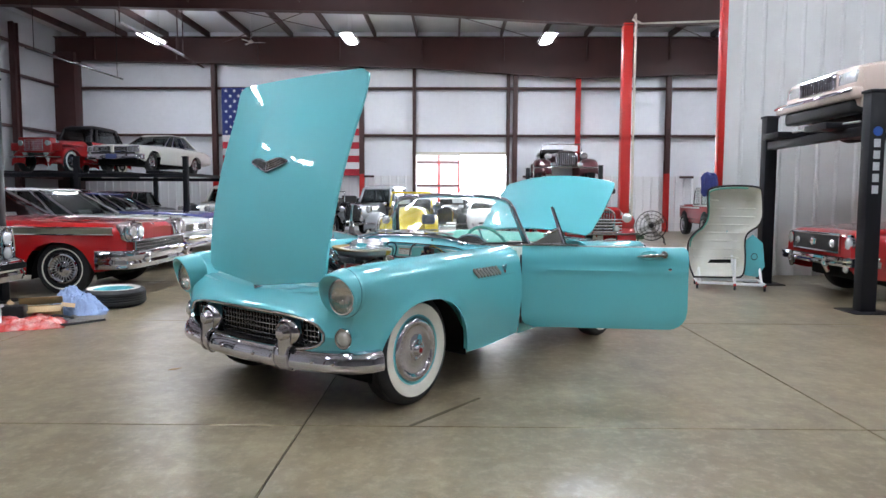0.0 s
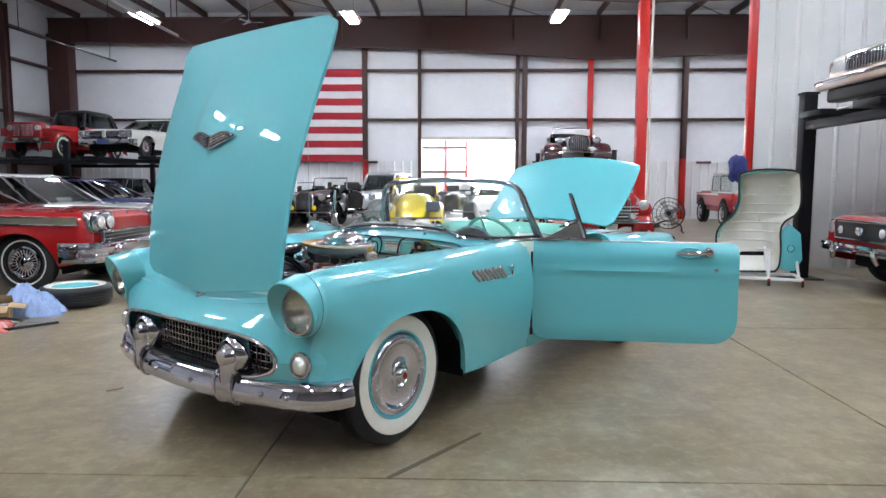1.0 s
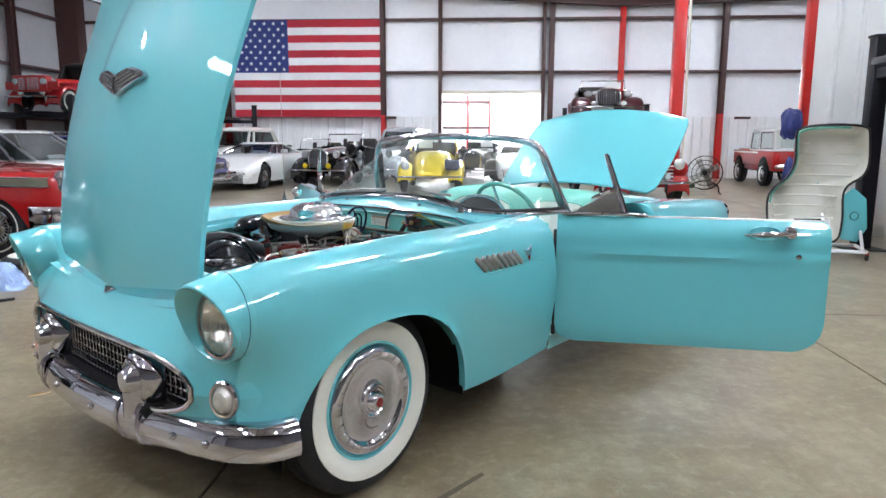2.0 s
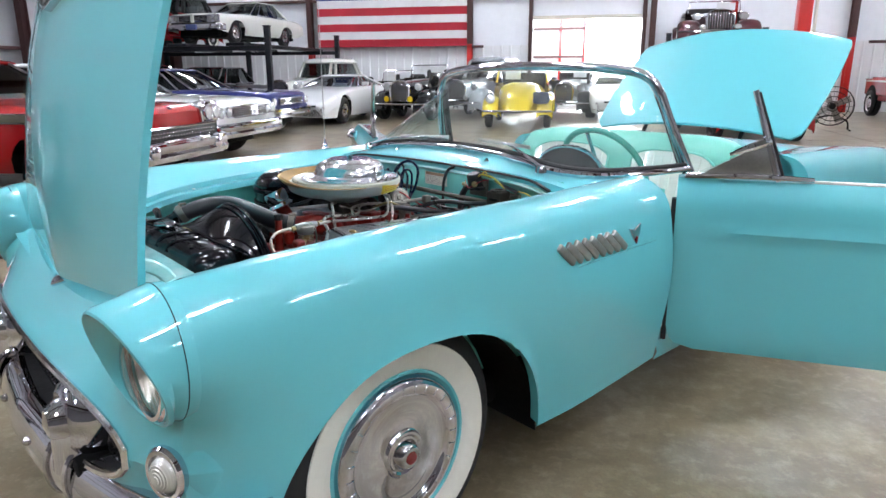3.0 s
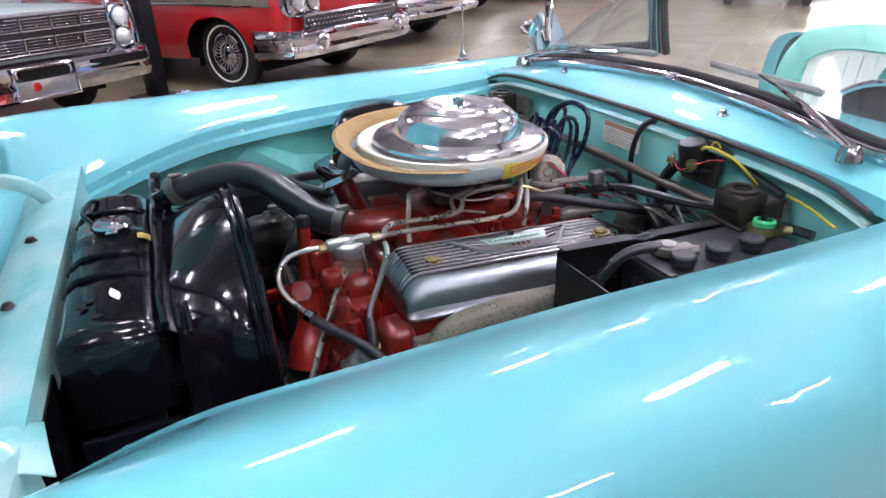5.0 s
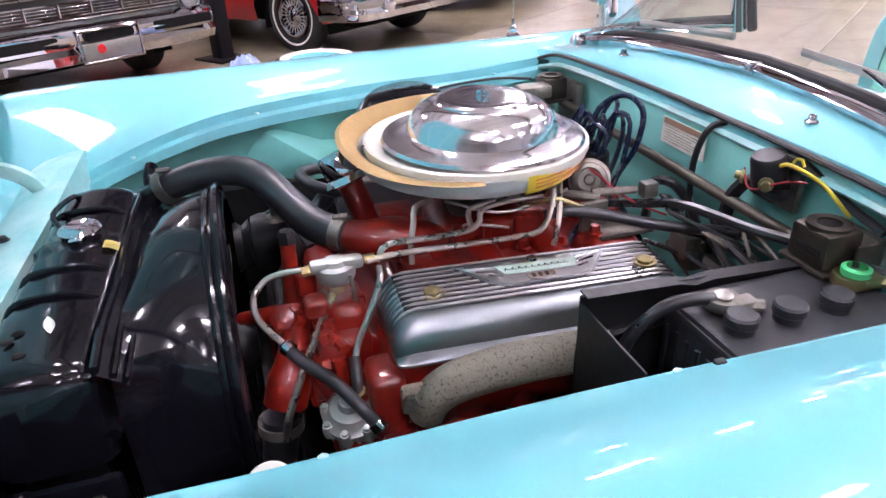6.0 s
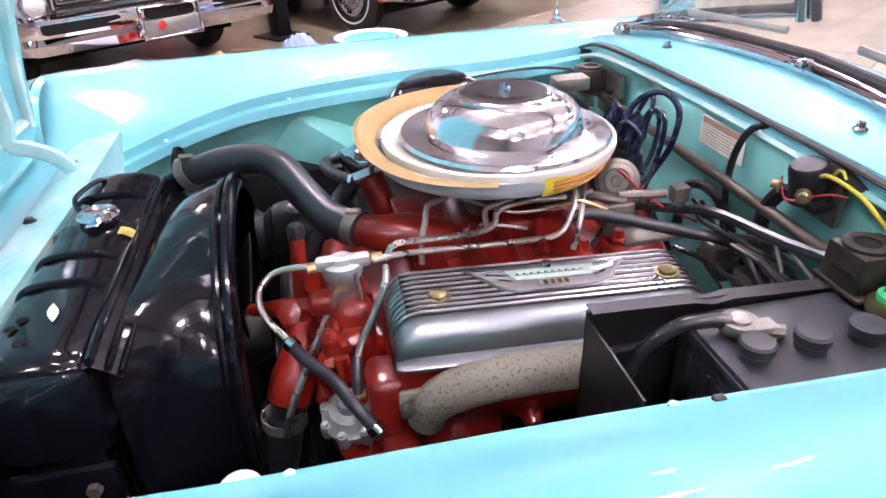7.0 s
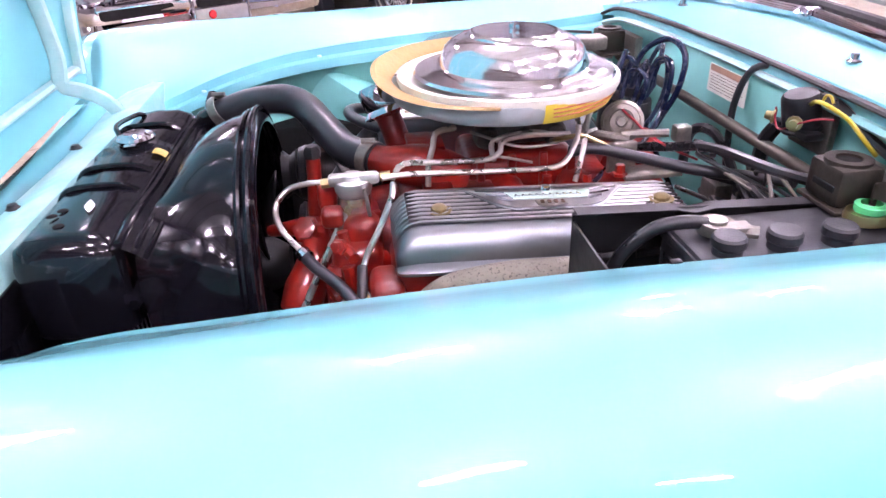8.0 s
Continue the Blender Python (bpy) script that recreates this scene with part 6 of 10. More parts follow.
for x, y, z in ((0.055, 0.385, 0.715), (0.085, 0.455, 0.712), (0.10, 0.52, 0.715), (0.04, 0.25, 0.735), (0.12, 0.57, 0.735)):
    part("intake_bolt", lathe([(0, 0.020), (0.008, 0.019), (0.009, 0.006), (0.013, 0.005), (0.013, 0)], 6, Matrix.Translation((x, y, z - 0.005))), M_ENGINE, engine)
# water outlet with the top hose
part("water_outlet", tube([(0.004, 0.142, 0.762), (0.026, 0.168, 0.758), (0.045, 0.20, 0.755), (0.048, 0.25, 0.745), (0.040, 0.31, 0.715)], [0.0255, 0.0262, 0.036, 0.042, 0.040], 18, n=20), M_ENGINE, engine)
part("outlet_cap", block((0.06, 0.045, 0.012), (0.002, 0.245, 0.778), 0.004), M_ENGINE, engine)
part("outlet_flange", block((0.085, 0.05, 0.020), (0.010, 0.262, 0.772), 0.006), M_ENGINE, engine)
hose = [(-0.218, -0.138, 0.786), (-0.212, -0.065, 0.808), (-0.190, 0.005, 0.816), (-0.145, 0.048, 0.808), (-0.075, 0.082, 0.788), (-0.012, 0.120, 0.766), (0.026, 0.168, 0.758)]
part("radiator_hose", tube(hose, [0.025, 0.027, 0.028, 0.028, 0.028, 0.028, 0.029], 20, n=48), M_HOSE, engine, "black rubber top radiator hose")
for at, d in (((-0.210, -0.120, 0.797), (0.4, 0.9, 0.5)), ((0.018, 0.158, 0.759), (0.65, 0.75, -0.12))):
    part("hose_clamp", lathe([(0.0290, -0.010), (0.0315, -0.010), (0.0315, 0.010), (0.0290, 0.010)], 28, axis_to(d, at)), M_ZINC, engine)
    part("clamp_screw", tube([Vector(at) + Vector((0.004, -0.012, 0.033)), Vector(at) + Vector((0.010, 0.012, 0.034))], 0.0045, 6, n=2, smooth=False), M_ZINC, engine)
# oil filler
fill_m = axis_to((-0.30, -0.30, 0.9), (-0.095, 0.232, 0.690))
part("oil_filler", lathe([(0.026, 0), (0.024, 0.105), (0.028, 0.11)], 20, fill_m), M_ENGINE, engine)
part("oil_cap", lathe([(0.040, 0.108), (0.045, 0.112), (0.040, 0.120), (0.036, 0.124), (0.038, 0.130), (0.039, 0.160), (0.034, 0.168), (0, 0.170)], 32, fill_m), M_CHROME, engine, "chrome breather cap on the oil filler")

# rocker covers
def rocker_cover(s):
    prof = [(0.160, 0.690), (0.168, 0.735), (0.176, 0.753), (0.186, 0.760)] + [(0.186 + 0.086 * k, 0.760 - 0.011 * k) for k in np.linspace(0.08, 1, 12)] + [(0.281, 0.745), (0.292, 0.738), (0.299, 0.727), (0.302, 0.714), (0.303, 0.703), (0.316, 0.700), (0.320, 0.696), (0.317, 0.690)]
    rows = []
    for y in np.r_[0.180, 0.1805, 0.182, 0.185, 0.190, 0.197, 0.206, 0.216, np.linspace(0.226, 0.594, 20), 0.604, 0.614, 0.623, 0.630, 0.635, 0.638, 0.6395, 0.640]:
        e = min(1, max(0, (0.220 - y) / 0.040, (y - 0.600) / 0.040))
        c = 1 - math.sqrt(max(0, 1 - e * e))
        rows.append([(s * (0.24 + (x - 0.24) * (1 - 0.13 * c * c)), y, z - 0.050 * c * (z - 0.69) / 0.07 * (z > 0.698) - 0.022 * (y - 0.19) / 0.45 * (z > 0.60)) for x, z in prof])
    cover = part("rocker_cover", sheet(rows), M_ALU, engine, "finned cast alloy rocker cover")
    for e in (0, -1):
        bm = bmesh.new()
        bm.faces.new([bm.verts.new(v) for v in rows[e]])
        part("cover_end", bm, M_ALU, engine)
    for k in range(9):
        x = 0.188 + 0.0105 * k
        z = 0.7605 - 0.128 * (x - 0.186) + 0.003
        gap = (0.320, 0.522) if 1 <= k <= 6 else None
        runs = [(0.193, 0.630)] if not gap else [(0.193, gap[0] + 0.010 * k), (gap[1] - 0.010 * k, 0.630)]
        for a, b in runs:
            over = lambda y: 0.050 * (1 - math.sqrt(max(0, 1 - min(1, max(0, (0.220 - y) / 0.040, (y - 0.600) / 0.040)) ** 2)))  # noqa: E731
            if a < 0.2:
                a = 0.181
            if b > 0.6:
                b = 0.639
            ys_ = np.unique(np.r_[a, b, np.array([0.182, 0.185, 0.190, 0.197, 0.206, 0.220, 0.42, 0.600, 0.614, 0.623, 0.630, 0.635, 0.638]).clip(a, b)])
            pts = [(s * (0.24 + (x - 0.24) * (1 - 0.13 * (over(y) / 0.05) ** 2)), y, z - over(y) - 0.022 * (y - 0.19) / 0.45) for y in ys_]
            part("cover_fin", tube(pts, 0.0030, 6, smooth=False), M_FIN, engine)
    for y, z in ((0.250, 0.751), (0.589, 0.737)):
        part("cover_washer", lathe([(0.0185, 0.0), (0.0190, 0.0035), (0.0165, 0.0040), (0.012, 0.0020)], 20, Matrix.Translation((s * 0.242, y, z))), M_OLD_BRASS, engine)
        part("cover_nut", lathe([(0.0125, 0.002), (0.0125, 0.007), (0.009, 0.010), (0.004, 0.0115), (0, 0.0115)], 8, Matrix.Translation((s * 0.242, y, z))), M_OLD_BRASS, engine)
    return cover


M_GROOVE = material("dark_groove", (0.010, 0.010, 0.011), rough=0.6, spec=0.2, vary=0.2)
rocker_cover(1)
rocker_cover(-1)
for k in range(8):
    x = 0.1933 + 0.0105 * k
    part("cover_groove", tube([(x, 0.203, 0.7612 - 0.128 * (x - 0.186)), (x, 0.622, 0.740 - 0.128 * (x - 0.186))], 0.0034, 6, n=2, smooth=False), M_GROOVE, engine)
# badge on the near cover
ex, ey = Vector((0, 1, -0.049)).normalized(), Vector((-1, 0, 0.128)).normalized()
ez = ex.cross(ey)
BADGE = Matrix(((ex.x, ey.x, ez.x, 0.2285), (ex.y, ey.y, ez.y, 0.418), (ex.z, ey.z, ez.z, 0.7440), (0, 0, 0, 1)))
BADGE = BADGE @ Matrix.Diagonal((1.14, 1.08, 1, 1))
part("badge_shadow_gap", prism([(-0.114, 0.032), (0.114, 0.032), (0.096, 0.010), (0.074, -0.018), (0.052, -0.027), (-0.052, -0.027), (-0.074, -0.016), (-0.096, 0.010)], 0.0062, BADGE @ Matrix.Diagonal((0.97, 0.95, 1, 1))), M_ALU, engine, smooth=False)
badge = part("cover_badge", prism([(-0.108, 0.028), (0.108, 0.028), (0.092, 0.012), (0.070, -0.014), (0.050, -0.022), (-0.050, -0.022), (-0.070, -0.012), (-0.092, 0.012)], 0.0085, BADGE, bevel=0.0015), M_FIN, engine, "cast wing-shaped badge with green script")
part("badge_field", prism([(-0.058, 0.016), (0.060, 0.016), (0.050, -0.004), (-0.048, -0.004)], 0.001, BADGE @ Matrix.Translation((0, 0, 0.0086))), material("badge_green", (0.40, 0.54, 0.47), rough=0.4), engine, smooth=False)
part("badge_shield", prism([(-0.022, -0.008), (0.022, -0.008), (0.020, -0.020), (0, -0.026), (-0.020, -0.020)], 0.0022, BADGE @ Matrix.Translation((0, 0, 0.0086))), M_FIN, engine, smooth=False)
for k in range(4):
    part("badge_mark", prism(rounded(0.005, 0.008, 0.001, 2), 0.0008, BADGE @ Matrix.Translation((-0.0135 + 0.009 * k, -0.0145, 0.0109))), M_INK, engine, smooth=False)
for k in range(10):
    part("badge_script", tube([BADGE @ Vector((-0.046 + 0.0092 * k + d, 0.003 + e, 0.0100)) for d, e in ((0, 0), (0.002, 0.006), (0.004, 0.001), (0.007, 0.002))], 0.0009, 5, n=8), M_CHROME, engine)
for s in (1, -1):
    for k in range(3):
        part("badge_feather", tube([BADGE @ Vector((s * (0.058 - 0.003 * k), 0.016 - 0.011 * k, 0.0090)), BADGE @ Vector((s * (0.096 - 0.013 * k), 0.022 - 0.011 * k, 0.0090))], 0.0018, 5, n=2, smooth=False), M_CHROME, engine)
part("badge_head", lathe([(0, 0.012), (0.006, 0.010), (0.009, 0.004), (0.009, 0)], 10, BADGE @ Matrix.Translation((0, 0.024, 0.003))), M_CHROME, engine)

# exhaust manifolds
for s in (1, -1):
    man = part("exhaust_manifold", tube([(s * 0.322, 0.212, 0.612), (s * 0.330, 0.224, 0.646), (s * 0.338, 0.260, 0.670), (s * 0.341, 0.33, 0.680), (s * 0.341, 0.42, 0.678), (s * 0.341, 0.52, 0.670), (s * 0.341, 0.62, 0.645)], [0.026, 0.029, 0.030, 0.030, 0.030, 0.029, 0.03], 16, n=40), M_RUST, engine, "scaled iron exhaust manifold")
    part("manifold_flange", block((0.014, 0.050, 0.046), (s * 0.325, 0.203, 0.646), 0.006, m=Matrix()), M_RUST, engine)
    part("flange_bolt", lathe([(0, 0.014), (0.011, 0.012), (0.012, 0)], 6, axis_to((s, -0.2, 0.2), (s * 0.332, 0.190, 0.648))), M_ZINC, engine)

# air cleaner
ac = Matrix.Translation((-0.027, 0.396, 0))
part("air_cleaner", lathe([(0.05, 0.80), (0.10, 0.822), (0.165, 0.835), (0.186, 0.845), (0.194, 0.858), (0.197, 0.873), (0.192, 0.875), (0.186, 0.862)], 64, ac), material("grey_enamel", (0.42, 0.45, 0.45), rough=0.35, vary=0.08), engine, "round air cleaner with a chrome domed lid")
rows = []
for a in np.linspace(radians(163), radians(350), 44):
    lift = 0.12 + 0.88 * (0.5 - 0.5 * math.cos(math.pi * min(1, max(0, radians(320) - a) / radians(75))))
    rows.append([(-0.036 + r * math.cos(a), 0.392 + r * math.sin(a), 0.872 + z * lift) for r, z in ((0.190, 0.000), (0.204, 0.004), (0.218, 0.020), (0.220, 0.026), (0.212, 0.030), (0.196, 0.020), (0.186, 0.010), (0.184, 0.0))])
part("filter_element", sheet(rows), M_FILTER, engine, "tan paper filter element")
part("cream_plate", lathe([(0.10, 0.874), (0.160, 0.877), (0.186, 0.886), (0.191, 0.884), (0.192, 0.876), (0.188, 0.866)], 64, ac @ pose(-0.002, 0.002, 0, -0.6, 0.5, 0)), M_CREAM, engine)
for a in (205, 235, 268):
    part("plate_rivet", lathe([(0, 0.003), (0.003, 0.002), (0.004, 0)], 8, ac @ Matrix.Translation((0.180 * math.cos(radians(a)), 0.180 * math.sin(radians(a)), 0.8845))), M_ZINC, engine)
lid_m = ac @ pose(0.010, 0.010, 0, -0.6, 0.5, 0)
part("air_cleaner_lid", lathe([(0.168, 0.884), (0.172, 0.888), (0.168, 0.893), (0.150, 0.896), (0.131, 0.897), (0.127, 0.900), (0.124, 0.912), (0.118, 0.927), (0.107, 0.938), (0.092, 0.945), (0.082, 0.947), (0.079, 0.951), (0.072, 0.9535), (0.064, 0.9525), (0.045, 0.954), (0.028, 0.9535), (0.016, 0.9535), (0, 0.9535)], 72, lid_m), M_POLISHED, engine, "polished domed air cleaner lid")
wing = part("wing_nut", lathe([(0.008, 0.949), (0.008, 0.956), (0.004, 0.957), (0.004, 0.966), (0, 0.967)], 12, lid_m), M_CHROME, engine)
part("wing_nut_ear", block((0.024, 0.003, 0.008), (0, 0, 0.958), 0.0015, m=lid_m @ pose(0, 0, 0, 0, 0, 35)), M_CHROME, engine)
rows = [[(-0.027 + r * math.cos(a), 0.396 + r * math.sin(a), z) for r, z in ((0.1900, 0.843), (0.1985, 0.858), (0.2000, 0.875))] for a in np.linspace(radians(8), radians(84), 18)]
part("yellow_label", sheet(rows), M_YELLOW_LABEL, engine, "yellow printed service label")
for k, z in enumerate((0.852, 0.858, 0.864)):
    part("label_line", tube([(-0.027 + 0.1996 * math.cos(a), 0.396 + 0.1996 * math.sin(a), z + 0.003) for a in np.linspace(radians(12), radians(46 + 9 * k), 8)], 0.0011, 4, n=8, smooth=False), material("red_print" + str(k), (0.45, 0.08, 0.03), rough=0.5), engine)
# carburettor under it
part("intake_riser", block((0.15, 0.20, 0.075), (-0.02, 0.42, 0.718), 0.020, seg=3), M_ENGINE, engine)
part("carburettor", block((0.10, 0.13, 0.05), (-0.03, 0.42, 0.785), 0.012), M_CARB, engine)
for y in (0.345, 0.40, 0.455, 0.505):
    part("intake_rib", block((0.012, 0.014, 0.075), (0.058, y, 0.722), 0.004), M_ENGINE, engine)
for y in (0.36, 0.48):
    part("carburettor_bowl", lathe([(0, 0.028), (0.018, 0.026), (0.022, 0.015), (0.022, 0)], 14, axis_to((1, 0, -0.1), (0.018, y, 0.785))), M_CARB, engine)
part("choke_rod", tube([(0.045, 0.33, 0.80), (0.062, 0.42, 0.772), (0.070, 0.50, 0.785), (0.05, 0.55, 0.79)], 0.0028, 6, n=16), M_STEEL, engine)
part("choke_rod", tube([(0.040, 0.36, 0.745), (0.075, 0.365, 0.765), (0.080, 0.43, 0.750)], 0.0026, 6, n=14), M_STEEL, engine)
part("vacuum_elbow", tube([(0.05, 0.47, 0.775), (0.085, 0.475, 0.790), (0.095, 0.51, 0.795), (0.10, 0.555, 0.775)], 0.0042, 8, n=14), M_BRASS, engine)

# fuel bowl, pump and lines
M_LINE = material("steel_fuel_line", (0.50, 0.48, 0.44), rough=0.3, metal=1.0, vary=0.12, scale=30)
bowl = axis_to((0, 0, 1), (0.160, 0.128, 0.756)) @ Matrix.Diagonal((0.84, 0.84, 0.92, 1))
part("fuel_filter", lathe([(0, 0.036), (0.018, 0.035), (0.022, 0.028), (0.033, 0.025), (0.035, 0.018), (0.034, 0.008), (0.030, 0.0), (0.026, -0.002)], 28, bowl), M_CAST, engine, "cast fuel filter head over a glass bowl")
part("filter_bowl", lathe([(0.029, 0.0), (0.030, -0.022), (0.026, -0.036), (0.012, -0.043), (0, -0.044)], 24, bowl), M_AMBER_JAR, engine)
part("bowl_core", lathe([(0.014, 0.0), (0.014, -0.022), (0, -0.024)], 16, bowl), M_FILTER, engine)
part("bowl_bail", tube([(0.190, 0.145, 0.775), (0.192, 0.148, 0.745), (0.178, 0.148, 0.715), (0.165, 0.14, 0.706)], 0.0032, 6, n=14), M_ZINC, engine)
part("filter_arm", block((0.022, 0.078, 0.018), (0.162, 0.130, 0.781), 0.006, m=pose(0, 0, 0, 0, 0, 0)), M_CAST, engine)
part("brass_fitting", tube([(0.162, 0.094, 0.778), (0.162, 0.080, 0.777)], 0.0075, 6, n=2, smooth=False), M_BRASS, engine)
part("brass_fitting", tube([(0.165, 0.170, 0.782), (0.165, 0.186, 0.783)], 0.0075, 6, n=2, smooth=False), M_BRASS, engine)
lines = (
    [(0.157, 0.092, 0.777), (0.152, 0.058, 0.775), (0.147, 0.027, 0.765), (0.160, 0.007, 0.743), (0.174, 0.012, 0.713), (0.195, 0.042, 0.679)],
    [(0.170, 0.173, 0.781), (0.165, 0.205, 0.782), (0.155, 0.256, 0.776), (0.145, 0.344, 0.767), (0.135, 0.427, 0.760), (0.130, 0.461, 0.760), (0.120, 0.481, 0.772), (0.090, 0.504, 0.800), (0.060, 0.51, 0.825)],
    [(0.165, 0.188, 0.776), (0.160, 0.204, 0.796), (0.150, 0.241, 0.793), (0.140, 0.293, 0.786), (0.120, 0.346, 0.778), (0.110, 0.367, 0.784), (0.100, 0.376, 0.800), (0.080, 0.430, 0.799), (0.060, 0.499, 0.788)],
    [(0.150, 0.244, 0.752), (0.138, 0.248, 0.785), (0.120, 0.257, 0.804), (0.100, 0.266, 0.822), (0.070, 0.300, 0.818)],
    [(0.182, 0.188, 0.776), (0.202, 0.184, 0.764), (0.216, 0.164, 0.724), (0.231, 0.142, 0.690), (0.250, 0.131, 0.670)],
    [(0.095, 0.36, 0.765), (0.072, 0.365, 0.79), (0.07, 0.42, 0.80), (0.05, 0.46, 0.79)],
    [(0.13, 0.49, 0.73), (0.115, 0.505, 0.775), (0.06, 0.53, 0.815)],
)
for run in lines:
    part("fuel_line", tube(run, 0.0048, 8, n=34), M_LINE, engine)
part("dipstick_tube", tube([(0.170, 0.119, 0.738), (0.200, 0.076, 0.671), (0.240, 0.030, 0.592), (0.250, 0.020, 0.555)], 0.0058, 8, n=16), M_LINE, engine)
part("fuel_hose", tube([(0.193, 0.038, 0.681), (0.222, 0.060, 0.667), (0.260, 0.095, 0.653), (0.310, 0.119, 0.648), (0.335, 0.148, 0.612)], 0.0092, 10, n=24), M_HOSE, engine)
part("fuel_hose", tube([(0.250, 0.131, 0.676), (0.268, 0.129, 0.662), (0.283, 0.127, 0.640)], 0.0080, 10, n=10), M_HOSE, engine)
for at, d in (((0.200, 0.044, 0.678), (0.6, 0.5, -0.3)), ((0.332, 0.143, 0.620), (0.4, 0.5, -0.7))):
    part("hose_clamp", lathe([(0.0105, -0.006), (0.012, -0.006), (0.012, 0.006), (0.0105, 0.006)], 18, axis_to(d, at)), M_CHROME, engine)
pm = axis_to((0.25, -0.12, 1), (0.262, 0.126, 0.525))
pump = part("fuel_pump", lathe([(0.022, 0), (0.031, 0.012), (0.033, 0.050), (0.036, 0.058), (0.036, 0.074), (0.042, 0.078), (0.043, 0.088), (0.036, 0.092), (0.030, 0.104), (0.018, 0.108), (0.014, 0.118), (0, 0.120)], 28, pm), M_CAST, engine, "cast fuel pump with a screwed flange")
for k in range(8):
    a = k * math.pi / 4
    part("pump_lug", lathe([(0, 0.008), (0.007, 0.008), (0.0085, 0.0), (0.0085, -0.014), (0, -0.014)], 10, pm @ Matrix.Translation((0.040 * math.cos(a), 0.040 * math.sin(a), 0.086))), M_CAST, engine)
    part("pump_screw", lathe([(0, 0.005), (0.0045, 0.004), (0.005, 0)], 8, pm @ Matrix.Translation((0.040 * math.cos(a), 0.040 * math.sin(a), 0.094))), M_STEEL, engine)
    part("pump_rib", block((0.010, 0.005, 0.045), (0.034, 0, 0.050), 0.002, m=pm @ pose(0, 0, 0, 0, 0, 22.5 + 45 * k)), M_CAST, engine)
part("pump_outlet_boss", tube([(0.275, 0.128, 0.622), (0.284, 0.127, 0.645)], 0.0105, 8, n=2, smooth=False), M_BRASS, engine)
part("lower_hose", tube([(0.210, 0.016, 0.570), (0.213, 0.012, 0.530), (0.21, -0.005, 0.46), (0.19, -0.04, 0.38)], 0.027, 16, n=20), M_HOSE, engine)
part("hose_clamp", lathe([(0.031, -0.008), (0.034, -0.008), (0.034, 0.008), (0.031, 0.008)], 24, axis_to((0.05, -0.1, -1), (0.211, 0.015, 0.555))), M_ZINC, engine)
# belts and pulleys
for y, r, z in ((0.045, 0.105, 0.56), (0.045, 0.085, 0.36)):
    part("pulley", lathe([(0.02, -0.022), (r, -0.022), (r + 0.006, -0.014), (r - 0.008, 0.0), (r + 0.006, 0.014), (r, 0.022), (0.02, 0.022)], 40, axis_to((0, 1, 0), (0, y, z))), M_BLACK_SATIN, engine)
part("fan_belt", tube([(0.108 * math.cos(a), 0.045, 0.56 + 0.108 * math.sin(a)) for a in np.linspace(0, math.pi, 20)] + [(-0.088 * math.cos(a), 0.045, 0.36 - 0.088 * math.sin(a)) for a in np.linspace(0, math.pi, 20)] + [(0.108, 0.045, 0.56)], 0.009, 6, smooth=False, caps=False), M_RUBBER, engine)
gm = axis_to((0, 1, 0), (-0.24, 0.06, 0.64))
part("dynamo", lathe([(0.0, -0.05), (0.055, -0.05), (0.06, -0.035), (0.06, 0.14), (0.05, 0.16), (0, 0.16)], 28, gm), M_BLACK_SATIN, engine)
part("dynamo_pulley", lathe([(0.02, -0.085), (0.052, -0.085), (0.040, -0.07), (0.052, -0.055), (0.02, -0.055)], 28, gm), M_BLACK_SATIN, engine)
part("dynamo_bracket", tube([(-0.24, 0.05, 0.705), (-0.15, 0.08, 0.735), (-0.07, 0.11, 0.70)], 0.010, 8, n=12, flat=0.5), M_BLACK_SATIN, engine)
part("bracket_bolt", lathe([(0.022, 0), (0.018, 0.008), (0.010, 0.010), (0.010, 0.03), (0, 0.031)], 14, Matrix.Translation((-0.20, 0.06, 0.705))), M_ZINC, engine)

# distributor, leads and throttle linkage
dm = axis_to((0.05, 0.1, 1), (-0.095, 0.655, 0.745))
M_VAC_CAN = material("dull_plated_can", (0.26, 0.245, 0.215), rough=0.36, metal=1.0, vary=0.25, scale=40, stain=(0.10, 0.075, 0.05, 1), stain_scale=60, stain_amount=0.6)
part("distributor", lathe([(0.035, -0.04), (0.050, -0.01), (0.052, 0.03), (0.048, 0.035), (0.045, 0.055), (0.020, 0.06), (0.018, 0.075), (0, 0.075)], 24, dm), M_BLACK_SATIN, engine)
part("vacuum_can", lathe([(0, -0.012), (0.030, -0.012), (0.032, -0.003), (0.0375, -0.002), (0.0375, 0.002), (0.032, 0.003), (0.030, 0.008), (0.022, 0.009), (0.020, 0.006), (0.010, 0.006), (0.008, 0.012), (0, 0.012)], 32, axis_to((0.85, -0.45, 0.35), (0.03, 0.603, 0.792))), M_VAC_CAN, engine)
for k in range(9):
    a = 0.7 * k
    b = dm @ Vector((0.034 * math.cos(a), 0.034 * math.sin(a), 0.058))
    up = 0.855 + 0.008 * (k % 4)
    end = ((-0.30 - 0.02 * k, 0.50 + 0.03 * k, 0.74) if k % 2 else (0.13, 0.66 - 0.02 * k, 0.70))
    part("ignition_lead", tube([tuple(b), (b.x + 0.01 * math.cos(a), b.y + 0.02, up), (b.x + (0.03 if k % 2 == 0 else -0.05), b.y + 0.035, up - 0.03 + 0.004 * k), (b.x + (0.045 if k % 2 == 0 else -0.12), b.y + 0.01, 0.77), end], 0.0048, 7, n=30), M_WIRE_BLUE, engine)
